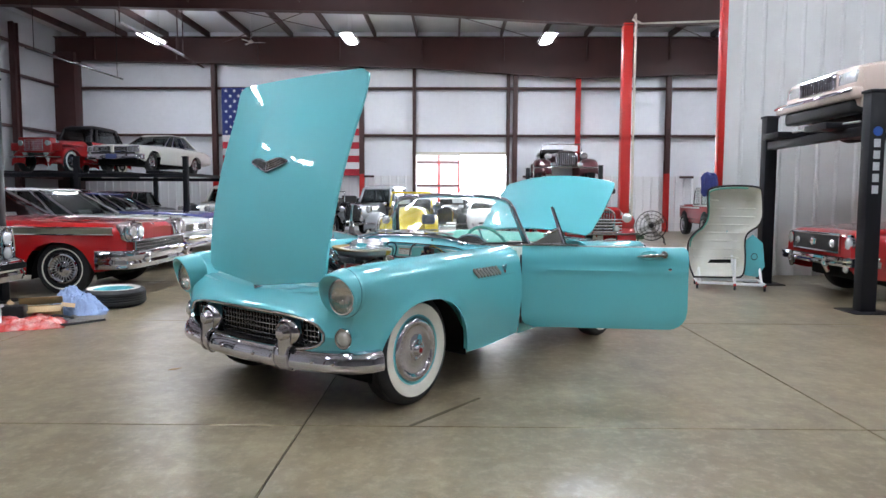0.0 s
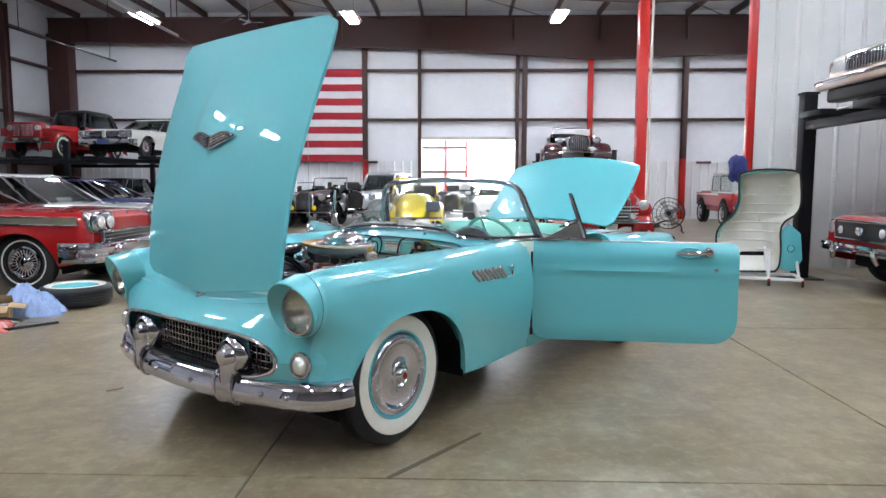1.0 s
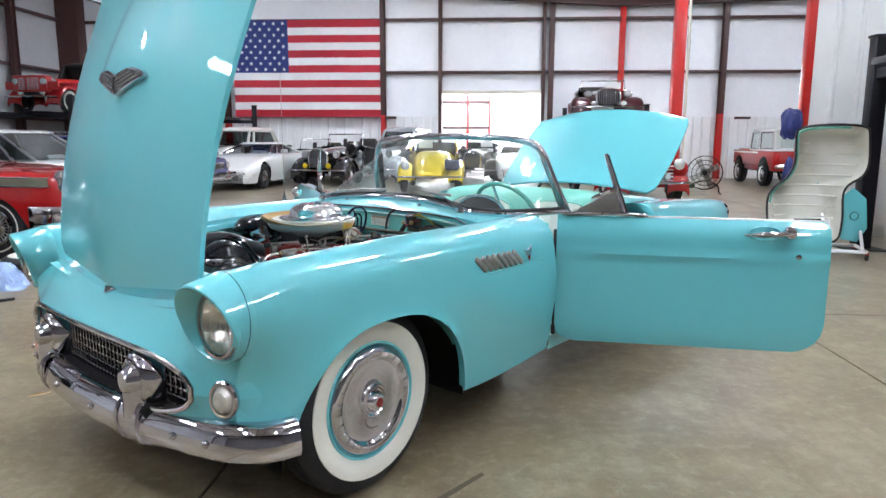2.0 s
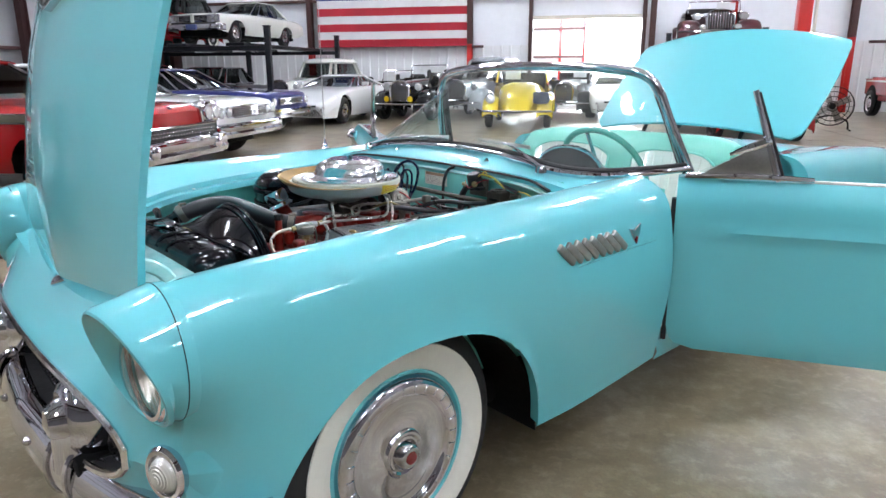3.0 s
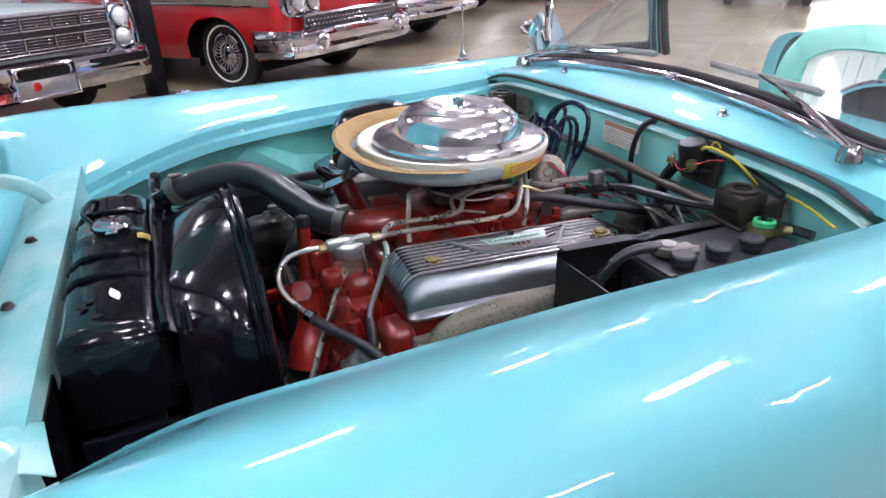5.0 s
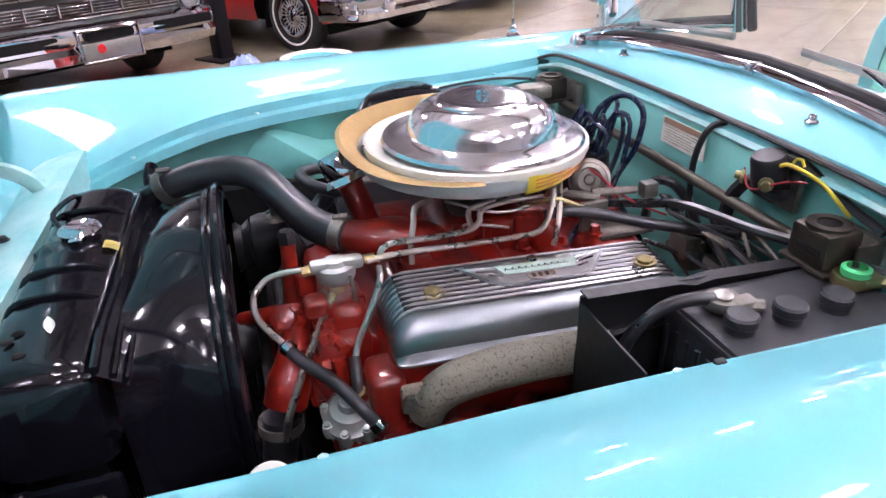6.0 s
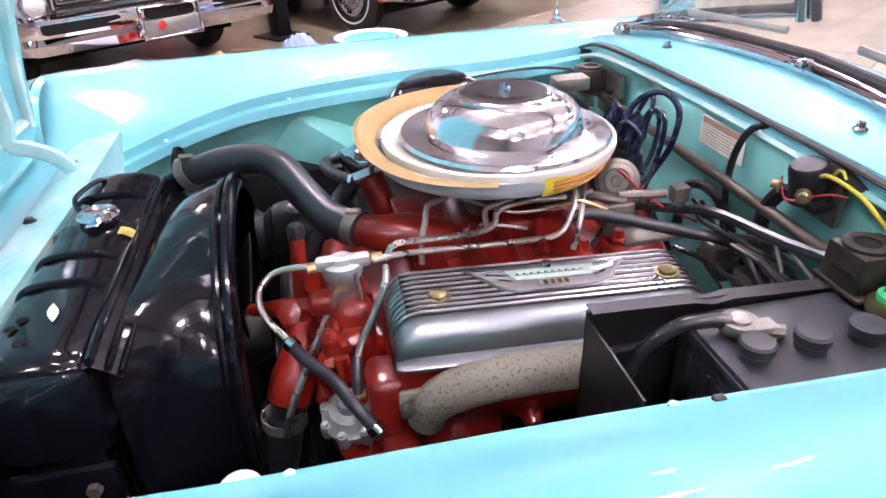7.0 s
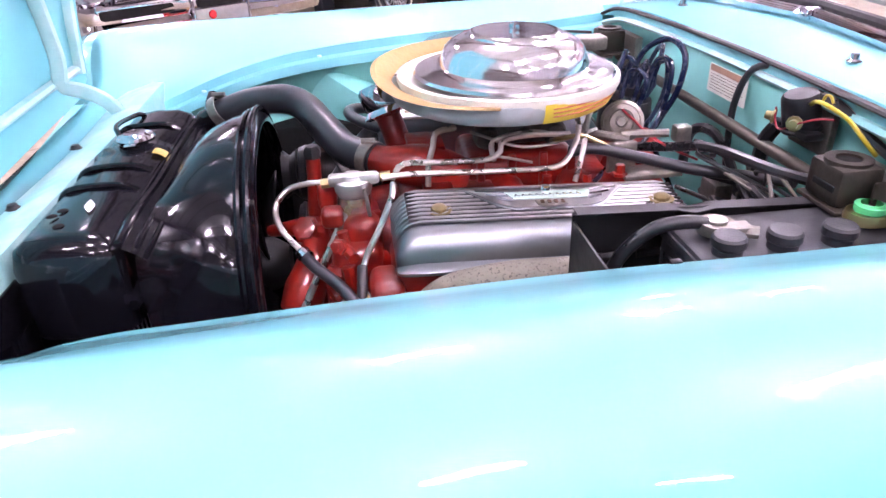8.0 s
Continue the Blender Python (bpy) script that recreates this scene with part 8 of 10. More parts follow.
            for j in range(4):
                for k in range(26):
                    part("grille_stud", prism([(0.020, 0), (0, 0.013), (-0.020, 0), (0, -0.013)], 0.012, axis_to((0, -1, 0), (-gx + 0.03 + (k + 0.5 * (j % 2)) * (2 * gx - 0.06) / 26, gy, gz0 + 0.022 + j * (gz1 - gz0 - 0.03) / 4)), bevel=0.003, seg=1), M_CHROME, gr)
    return root


# red hardtop with four headlamps and a studded grille
BODY_50S = [(-0.82, 0.86, 0.84, 0.74, 0.40), (-0.74, 0.93, 0.90, 0.86, 0.36), (-0.4, 0.955, 0.93, 0.89, 0.30), (0.5, 0.965, 0.96, 0.91, 0.28), (1.3, 0.97, 0.985, 0.93, 0.27), (2.4, 0.97, 0.95, 0.93, 0.28), (3.6, 0.95, 0.90, 0.89, 0.32), (4.3, 0.90, 0.84, 0.82, 0.36), (4.38, 0.86, 0.78, 0.74, 0.40)]
red_hardtop = old_car("bright red 1950s hardtop with chrome stud grille and thin whitewall tyres", pose(-4.465, 8.93, 0, 0, 0, 90), BODY_50S, M_RED, cabin=(1.05, 3.35, 1.72, 2.95, 0.94, 1.42, 0.88, 0.68), white="thin", roof_mat=M_RED,
               bumper=((-0.90, 0.46, 0.98, 0.42, 1), (4.5, 0.48, 0.96, 0.3, -1)), bumper_size=(0.115, 0.06), lamps=((0.595, -0.885, 0.805, 0.078), (0.775, -0.875, 0.805, 0.078), (-0.595, -0.885, 0.805, 0.078), (-0.775, -0.875, 0.805, 0.078)), grille=("stars", 0.74, 0.50, 0.69, -0.875), name="red_hardtop_car")
for s in (1, -1):
    part("lamp_surround", tube([(s * 0.50, -0.84, 0.70), (s * 0.49, -0.83, 0.90), (s * 0.68, -0.83, 0.925), (s * 0.88, -0.80, 0.90), (s * 0.875, -0.81, 0.70), (s * 0.50, -0.84, 0.70)], 0.028, 8, n=30, flat=0.6), M_CHROME, red_hardtop)
    part("lamp_pod", block((0.385, 0.20, 0.25), (s * 0.685, -0.775, 0.805), 0.075, seg=5), M_CHROME, red_hardtop)
    part("side_spear", sheet([[(s * (0.958 + 0.004 * math.sin(3 * v)), y, 0.775 + 0.085 * v + 0.02 * (y / 3.5)) for v in np.linspace(0, 1, 4)] for y in np.linspace(-0.70, 3.6, 20)]), material("gold_anodised_trim" + ("a" if s > 0 else "b"), (0.32, 0.29, 0.22), rough=0.35, metal=0.8), red_hardtop)
    for dz in (0.0, 0.088):
        part("spear_edge", tube([(s * 0.965, -0.72, 0.775 + dz), (s * 0.972, 1.3, 0.785 + dz), (s * 0.968, 3.6, 0.795 + dz)], 0.008, 6, n=10), M_CHROME, red_hardtop)
    part("bumper_pod", lathe([(0.0, 0.05), (0.05, 0.048), (0.075, 0.03), (0.08, 0.0), (0.08, -0.05)], 20, axis_to((0, -1, 0), (s * 0.60, -0.945, 0.47))), M_CHROME, red_hardtop)
part("bumper_rise", block((0.86, 0.05, 0.07), (0, -0.955, 0.54), 0.02, seg=3), M_CHROME, red_hardtop)
part("bonnet_crest", lathe([(0, 0.02), (0.035, 0.016), (0.045, 0.0)], 16, axis_to((0, -1, 0.5), (0, -0.77, 0.86))), M_CHROME, red_hardtop)
part("bonnet_sight", lathe([(0.004, 0.05), (0.012, 0.04), (0.016, 0.0), (0.01, -0.02)], 10, Matrix.Translation((0.74, -0.70, 0.93))), M_CHROME, red_hardtop)

# white full-size hardtop
BODY_60S = [(-0.78, 0.88, 0.80, 0.74, 0.42), (-0.72, 0.94, 0.86, 0.82, 0.36), (-0.3, 0.955, 0.90, 0.86, 0.30), (0.6, 0.96, 0.93, 0.88, 0.28), (1.3, 0.96, 0.95, 0.90, 0.27), (2.4, 0.96, 0.93, 0.90, 0.28), (3.6, 0.95, 0.88, 0.86, 0.32), (4.3, 0.92, 0.84, 0.80, 0.36), (4.36, 0.88, 0.78, 0.72, 0.42)]
old_car("white 1960s full-size hardtop with four headlamps and a broad chrome bumper", pose(-5.0, 11.72, 0, 0, 0, 90), BODY_60S, M_WHITE_CAR, cabin=(0.95, 3.4, 1.62, 3.0, 0.92, 1.40, 0.88, 0.66), white="thin",
              bumper=((-0.88, 0.46, 0.97, 0.38, 1), (4.45, 0.48, 0.95, 0.3, -1)), bumper_size=(0.10, 0.05), lamps=((0.60, -0.80, 0.70, 0.075), (0.80, -0.79, 0.70, 0.075), (-0.60, -0.80, 0.70, 0.075), (-0.80, -0.79, 0.70, 0.075)), grille=("bars", 0.50, 0.63, 0.77, -0.80), name="white_hardtop_car")
# pale grey-blue saloon with stacked lamps
gal = old_car("pale grey-blue 1960s saloon with stacked headlamps and chrome grille", pose(-5.25, 6.22, 0, 0, 0, 90), BODY_60S, M_GREY_BLUE, cabin=(0.95, 3.4, 1.62, 3.0, 0.92, 1.40, 0.88, 0.66), white=False, wheels="small",
              bumper=((-0.90, 0.455, 0.98, 0.42, 1), (4.45, 0.46, 0.95, 0.3, -1)), bumper_size=(0.125, 0.07), lamps=((0.80, -0.82, 0.79, 0.080), (0.80, -0.82, 0.63, 0.080), (-0.80, -0.82, 0.79, 0.080), (-0.80, -0.82, 0.63, 0.080)), grille=("plain", 0.69, 0.60, 0.86, -0.82), name="grey_saloon_car")
for s in (1, -1):
    part("lamp_surround", tube([(s * 0.69, -0.82, 0.53), (s * 0.70, -0.82, 0.88), (s * 0.80, -0.82, 0.905), (s * 0.90, -0.80, 0.87), (s * 0.91, -0.80, 0.55), (s * 0.69, -0.82, 0.53)], 0.024, 8, n=30, flat=0.6), M_CHROME, gal)
for z in (0.665, 0.795):
    for x in (-0.56, -0.335, -0.11, 0.115, 0.34, 0.565):
        cell = part("grille_cell", tube([(x - 0.105, -0.842, z - 0.040), (x - 0.105, -0.842, z + 0.040), (x + 0.105, -0.842, z + 0.040), (x + 0.105, -0.842, z - 0.040), (x - 0.105, -0.842, z - 0.040)], 0.009, 6, smooth=False), M_CHROME, gal)
        for dz in (-0.02, 0.0, 0.02):
            part("grille_bar", block((0.20, 0.012, 0.007), (x, -0.838, z + dz), 0.002), M_CHROME, cell)
for x0, w in ((-0.60, 0.50), (0.60, 0.50), (0, 0.36)):
    part("bumper_slot", prism(rounded(w, 0.062, 0.022), 0.032, axis_to((0, -1, 0), (x0, -0.980 + 0.018 * (abs(x0) > 0), 0.500))), M_DARK, gal)
part("number_plate_recess", block((0.42, 0.012, 0.12), (0.0, -1.002, 0.400), 0.004), M_STEEL, gal)
part("plate_frame", tube([(-0.22, -1.008, 0.335), (-0.22, -1.008, 0.545), (0.22, -1.008, 0.545), (0.22, -1.008, 0.335), (-0.22, -1.008, 0.335)], 0.014, 8, smooth=False), M_CHROME, gal)
part("bumper_reflector", lathe([(0, 0.012), (0.026, 0.010), (0.032, 0)], 16, axis_to((0, -1, 0), (-0.08, -1.008, 0.415))), M_RED_PLASTIC, gal)
# deep blue convertible
old_car("deep blue 1960s car parked between white and black cars", pose(-6.0, 15.5, 0, 0, 0, 90), BODY_60S, M_BLUE, cabin=(0.95, 3.3, 1.62, 2.9, 0.90, 1.34, 0.86, 0.64), white=False, wheels="small", bumper=((-0.86, 0.46, 0.95, 0.3, 1),), lamps=((0.78, -0.80, 0.68, 0.075), (-0.78, -0.80, 0.68, 0.075)), grille=("bars", 0.55, 0.62, 0.74, -0.80), name="blue_car")
old_car("black 1960s car in the row beneath the raised cars", pose(-7.9, 17.4, 0, 0, 0, 90), BODY_60S, M_BLACK_CAR, cabin=(0.95, 3.3, 1.62, 2.9, 0.95, 1.45, 0.86, 0.64), white=False, wheels="small", bumper=((-0.86, 0.46, 0.95, 0.3, 1),), lamps=((0.78, -0.80, 0.68, 0.075), (-0.78, -0.80, 0.68, 0.075)), grille=("bars", 0.55, 0.62, 0.74, -0.80), name="black_car")

# white wedge-nosed sports cars
BODY_WEDGE = [(-0.98, 0.74, 0.50, 0.44, 0.20), (-0.93, 0.82, 0.545, 0.50, 0.18), (-0.6, 0.88, 0.66, 0.62, 0.17), (0.0, 0.90, 0.80, 0.76, 0.17), (0.7, 0.90, 0.87, 0.83, 0.18), (1.4, 0.90, 0.90, 0.86, 0.18), (2.4, 0.90, 0.92, 0.87, 0.20), (3.2, 0.88, 0.92, 0.86, 0.24), (3.48, 0.84, 0.84, 0.78, 0.30)]
for m_, lb in ((pose(-5.95, 18.55, 0, 0, 0, -6), "low white wedge-nosed sports coupe facing the room"), (pose(1.75, 21.3, 0, 0, 0, 4), "white sports car parked by the bright doorway")):
    v = old_car(lb, m_, BODY_WEDGE, M_WHITE_CAR, wb=2.44, track=1.56, r=0.325, arch_top=0.70, arch_half=0.385, cabin=(0.75, 3.0, 1.45, 2.1, 0.88, 1.19, 0.78, 0.55), roof_mat=M_WHITE_CAR, wheels="spoked", name="white_sports_car")
    part("bumper_strip", block((1.15, 0.02, 0.05), (0, -0.985, 0.46), 0.008), M_BLACK_SATIN, v)
    for s in (1, -1):
        part("door_mirror", block((0.18, 0.10, 0.10), (s * 0.95, 1.10, 0.95), 0.03, seg=3), M_WHITE_CAR, v)
        part("side_lamp", block((0.24, 0.03, 0.06), (s * 0.66, -0.95, 0.42), 0.01), M_REFLECT, v)


# round-winged older cars: a narrow hood between separate wings
def round_car(label, m, paint_mat, name, hood_w=0.42, roof=True, z=0.0, scale=1.0, grille_kind="vertical", white=True, roof_z=1.62, belt=1.08, roof_mat=None):
    root = thing(name, m @ Matrix.Translation((0, 0, z)) @ Matrix.Diagonal((scale, scale, scale, 1)), label, "car")
    rows = []
    for y in np.linspace(-0.42, 1.25, 14):
        f = (y + 0.42) / 1.67
        w, zt = hood_w * (0.62 + 0.42 * f), 0.98 + 0.10 * f
        rows.append([(w * math.copysign(abs(math.cos(a)) ** 0.5, math.cos(a)), y, 0.55 + (zt - 0.55) * abs(math.sin(a)) ** 0.5) for a in np.linspace(0, math.pi, 20)])
    part("bonnet", sheet(rows), paint_mat, root)
    part("grille", block((hood_w * 1.15, 0.05, 0.48), (0, -0.43, 0.74), 0.05, seg=3), M_GRILLE_DARK, root)
    for k in range(9):
        part("grille_bar", block((0.012, 0.03, 0.46), (hood_w * (-0.5 + k / 8.0), -0.46, 0.74), 0.004), M_CHROME, root)
    part("grille_shell", tube([(-hood_w * 0.6, -0.44, 0.50), (-hood_w * 0.6, -0.44, 0.90), (0, -0.44, 1.02), (hood_w * 0.6, -0.44, 0.90), (hood_w * 0.6, -0.44, 0.50)], 0.03, 8, n=30), M_CHROME, root)
    for s in (1, -1):
        for yc, l0, l1 in ((0.0, 0.62, 0.75), (2.75, 0.72, 0.55)):
            rws = []
            for a in np.linspace(-0.15 * math.pi, 1.08 * math.pi, 26):
                rr_ = 0.46
                y, zz = yc - rr_ * 1.08 * math.cos(a), 0.34 + rr_ * 0.98 * math.sin(a)
                zz = max(zz, 0.28)
                rws.append([(s * (0.60 + 0.22 * math.cos(b)), y, zz - 0.10 * (1 - math.sin(b))) for b in np.linspace(0.0, math.pi, 9)])
            part("wing", sheet(rws), paint_mat, root)
        part("running_board", block((0.26, 1.75, 0.04), (s * 0.70, 1.36, 0.34), 0.01), paint_mat, root)
        mm = axis_to((0, -1, 0), (s * 0.46, -0.30, 0.86))
        hl = part("headlamp", lathe([(0, 0.05), (0.07, 0.04), (0.10, 0.0)], 20, mm), M_REFLECT, root)
        part("headlamp_shell", lathe([(0.10, 0.0), (0.11, -0.01), (0.10, -0.08), (0.05, -0.17), (0, -0.19)], 20, mm), M_CHROME, hl)
        part("fog_lamp", lathe([(0, 0.04), (0.06, 0.03), (0.075, 0.0), (0.05, -0.06), (0, -0.08)], 16, axis_to((0, -1, 0), (s * 0.34, -0.55, 0.56))), M_REFLECT if paint_mat != M_BLACK_CAR else M_YELLOW, root)
        for y in (0, 2.75):
            make_wheel(root, pose(s * 0.70, y, 0.345, 0, 90 * s, 0), 0.345, 0.16, white, "small")
    part("bumper", tube([(-0.80, -0.55, 0.44), (-0.5, -0.66, 0.44), (0, -0.69, 0.44), (0.5, -0.66, 0.44), (0.80, -0.55, 0.44)], 0.05, 10, n=24, flat=0.5), M_CHROME, root)
    # tub
    rows = []
    for y in np.linspace(1.2, 3.55, 18):
        f = (y - 1.2) / 2.35
        w, zt = 0.70 - 0.16 * f**3, belt - 0.25 * f**4
        rows.append([(w * c_, y, z_) for c_, z_ in ((-0.92, 0.36), (-1, 0.6), (-1.0, zt - 0.06), (-0.95, zt), (0.95, zt), (1.0, zt - 0.06), (1, 0.6), (0.92, 0.36))])
    part("body", sheet(rows), paint_mat, root)
    bm = bmesh.new()
    bm.faces.new([bm.verts.new(v) for v in rows[-1]])
    part("tail", bm, paint_mat, root)
    part("scuttle", sheet([[(x, y, belt - 0.02 + 0.04 * (1 - (x / 0.6) ** 2)) for y in (1.15, 1.45)] for x in np.linspace(-0.62, 0.62, 9)]), paint_mat, root)
    if roof:
        low = [(s * w, y, belt) for s, y, w in ((-1, 1.30, 0.56), (-1, 1.5, 0.64), (-1, 2.9, 0.64), (-1, 3.35, 0.48), (1, 3.35, 0.48), (1, 2.9, 0.64), (1, 1.5, 0.64), (1, 1.30, 0.56))]
        top = [(s * w, y, roof_z - 0.08) for s, y, w in ((-1, 1.55, 0.48), (-1, 1.68, 0.55), (-1, 2.7, 0.55), (-1, 3.0, 0.44), (1, 3.0, 0.44), (1, 2.7, 0.55), (1, 1.68, 0.55), (1, 1.55, 0.48))]
        part("window_glass", sheet([low, top], closed_v=True), M_GLASS_DARK, root)
        rr = [[(x * k, 2.27 + (y - 2.27) * k, z_ + dz) for x, y, z_ in curve_through(top + [top[0]], 41)[:-1]] for k, dz in ((1.01, -0.05), (1.03, -0.01), (0.96, 0.05), (0.80, 0.095), (0.55, 0.12), (0.2, 0.13))]
        bm = sheet(rr, closed_v=True)
        part("roof", bm, roof_mat or paint_mat, root)
        for i in range(8):
            part("pillar", tube([low[i], top[i]], [0.05, 0.04], 8, n=3), roof_mat or paint_mat, root)
        part("interior", block((1.0, 1.4, 0.2), (0, 2.3, belt - 0.05), 0.05), M_INTERIOR, root)
    else:
        part("windscreen_frame", tube([(-0.56, 1.35, belt), (-0.54, 1.45, belt + 0.34), (0.54, 1.45, belt + 0.34), (0.56, 1.35, belt)], 0.02, 8, smooth=False), M_CHROME, root)
        part("price_sign", block((0.40, 0.01, 0.22), (0.25, 1.42, belt + 0.18), 0.002), M_PAPER, root)
        part("folded_hood", block((1.15, 0.40, 0.22), (0, 3.15, belt + 0.02), 0.08, seg=3), M_BLACK_SATIN, root)
        part("seat_back", block((1.1, 0.16, 0.4), (0, 2.5, belt + 0.02), 0.06, seg=3), M_INTERIOR, root)
    return root


blackcar = round_car("black 1930s open tourer with big chrome headlamps and raised bonnet side", pose(-3.85, 19.9, 0, 0, 0, -12), M_BLACK_CAR, "vintage_tourer", roof=False, white=False)
part("raised_bonnet_side", block((0.03, 0.95, 0.40), (0.30, 0.45, 1.18), 0.01, m=pose(0, 0, 0, 0, 18, 0)), M_BLACK_CAR, blackcar)
round_car("silver grey 1940s saloon behind the black tourer", pose(-2.55, 21.0, 0, 0, 0, -16), M_SILVER, "silver_saloon", white=True)
round_car("white rounded 1940s saloon by the back wall", pose(-7.55, 20.7, 0, 0, 0, -12), M_IVORY, "white_saloon", white=True)
round_car("small black and chrome 1930s roadster beside the tourer", pose(-5.0, 21.4, 0, 0, 0, -8), M_BLACK_CAR, "small_roadster", roof=False, white=False, scale=0.9)
round_car("dark grey vintage roadster behind the yellow car", pose(0.25, 21.4, 0, 0, 0, -6), M_GRILLE_DARK, "dark_roadster", roof=False, white=False, scale=0.92)

# yellow rounded saloon-shaped convertible
bug = thing("yellow_convertible", pose(-0.73, 17.75, 0, 0, 0, 1), "bright yellow small rounded convertible with a dark cover over one headlamp", "car")
rows = []
for y in np.linspace(-0.62, 1.05, 16):
    f = (y + 0.62) / 1.67
    w, zt = 0.26 + 0.34 * f**0.7, 0.42 + 0.58 * math.sin(f**0.62 * math.pi / 2)
    rows.append([(w * math.copysign(abs(math.cos(a)) ** 0.6, math.cos(a)), y, 0.36 + (zt - 0.36) * abs(math.sin(a)) ** 0.6) for a in np.linspace(0, math.pi, 22)])
part("bonnet", sheet(rows), M_YELLOW, bug)
rows = []
for y in np.linspace(1.0, 3.35, 18):
    f = (y - 1.0) / 2.35
    w, zt = 0.66 - 0.20 * f**3, 0.98 - 0.50 * f**3
    rows.append([(w * c_, y, z_) for c_, z_ in ((-0.9, 0.26), (-1, 0.45), (-0.97, zt - 0.08), (-0.85, zt), (0.85, zt), (0.97, zt - 0.08), (1, 0.45), (0.9, 0.26))])
part("body", sheet(rows), M_YELLOW, bug)
for s in (1, -1):
    for yc in (0.0, 2.4):
        rws = []
        for a in np.linspace(0.02 * math.pi, 1.0 * math.pi, 20):
            rws.append([(s * (0.60 + 0.17 * math.cos(b)), yc - 0.45 * math.cos(a), 0.30 + 0.42 * math.sin(a) - 0.10 * (1 - math.sin(b))) for b in np.linspace(0.0, math.pi, 9)])
        part("wing", sheet(rws), M_YELLOW, bug)
        make_wheel(bug, pose(s * 0.66, yc, 0.31, 0, 90 * s, 0), 0.31, 0.15, False, "small")
    mm = axis_to((0, -1, 0.25), (s * 0.60, -0.36, 0.66))
    part("headlamp", lathe([(0, 0.03), (0.07, 0.022), (0.092, 0.004), (0.105, -0.01), (0.11, -0.06)], 20, mm), M_REFLECT, bug)
    part("rubbing_strip", tube([(s * 0.66, 1.0, 0.60), (s * 0.66, 2.2, 0.60)], 0.01, 6, n=2, smooth=False), M_CHROME, bug)
part("headlamp_cover", block((0.34, 0.10, 0.26), (0.52, -0.44, 0.68), 0.05, seg=3), material("dark_grey_cover", (0.05, 0.06, 0.08), rough=0.6), bug)
part("bumper", tube([(-0.74, -0.58, 0.40), (-0.5, -0.68, 0.40), (0.5, -0.68, 0.40), (0.74, -0.58, 0.40)], 0.045, 10, n=24, flat=0.5), M_CHROME, bug)
part("windscreen_frame", tube([(-0.60, 1.06, 0.98), (-0.55, 1.28, 1.38), (0.55, 1.28, 1.38), (0.60, 1.06, 0.98)], 0.032, 8, smooth=False), M_YELLOW, bug)
bm = bmesh.new()
bm.faces.new([bm.verts.new(v) for v in ((-0.60, 1.06, 0.98), (-0.55, 1.28, 1.36), (0.55, 1.28, 1.36), (0.60, 1.06, 0.98))])
part("windscreen", bm, M_GLASS, bug)
part("price_sign", block((0.36, 0.01, 0.22), (-0.22, 1.22, 1.16), 0.002), M_PAPER, bug)
part("folded_hood", block((1.15, 0.50, 0.26), (0, 2.55, 1.03), 0.09, seg=3), M_BLACK_SATIN, bug)
part("seat_back", block((1.05, 0.14, 0.45), (0, 1.95, 0.98), 0.05, seg=3), M_INTERIOR, bug)
for s in (1, -1):
    part("door_mirror", block((0.12, 0.03, 0.09), (s * 0.76, 1.15, 1.06), 0.012), M_CHROME, bug)

# red pickup with a chrome fluted grille
truck = round_car("red 1940s pickup with chrome headlamps and fluted grille", pose(3.75, 15.4, 0, 0, 0, 6), M_RED, "red_pickup", hood_w=0.5, white=False, roof_z=1.72, belt=1.12)
for k in range(5):
    part("grille_band", block((0.95, 0.04, 0.035), (0, -0.50, 0.48 + 0.07 * k), 0.01), M_CHROME, truck)
part("nose_panel", block((1.00, 0.55, 0.42), (0, -0.18, 0.84), 0.14, seg=5), M_RED, truck)
for s in (1, -1):
    part("fender_cap", block((0.42, 0.75, 0.34), (s * 0.62, -0.10, 0.70), 0.15, seg=5), M_RED, truck)
    mm = axis_to((0, -1, 0), (s * 0.60, -0.48, 0.80))
    part("fender_lamp", lathe([(0, 0.04), (0.07, 0.03), (0.095, 0.005), (0.11, 0.0), (0.11, -0.05)], 20, mm), M_REFLECT, truck)
part("horn_mirror", lathe([(0, 0.02), (0.07, 0.015), (0.08, -0.01), (0, -0.02)], 16, axis_to((0, -1, 0), (0.86, 1.25, 1.42))), M_BLACK_SATIN, truck)


# red and white off-roader seen from behind
off = thing("off_road_car", pose(9.20, 22.97, 0, 0, 0, 177.5) @ Matrix.Diagonal((0.90, 0.90, 0.92, 1)), "red boxy 1960s off-roader with a white hardtop", "car")
body = part("body", block((1.62, 3.72, 0.46), (0, 1.22, 0.84), 0.05, seg=3), M_RED, off)
part("bonnet", block((1.30, 1.45, 0.08), (0, 0.10, 1.09), 0.03, seg=3), M_RED, off)
part("lower_body", block((1.54, 1.5, 0.20), (0, 1.17, 0.56), 0.03), M_RED, off)
part("tail_skirt", block((1.56, 0.42, 0.16), (0, 2.86, 0.56), 0.03), M_RED, off)
part("hard_top", block((1.46, 2.02, 0.10), (0, 1.98, 1.69), 0.04, seg=3), M_WHITE_CAR, off)
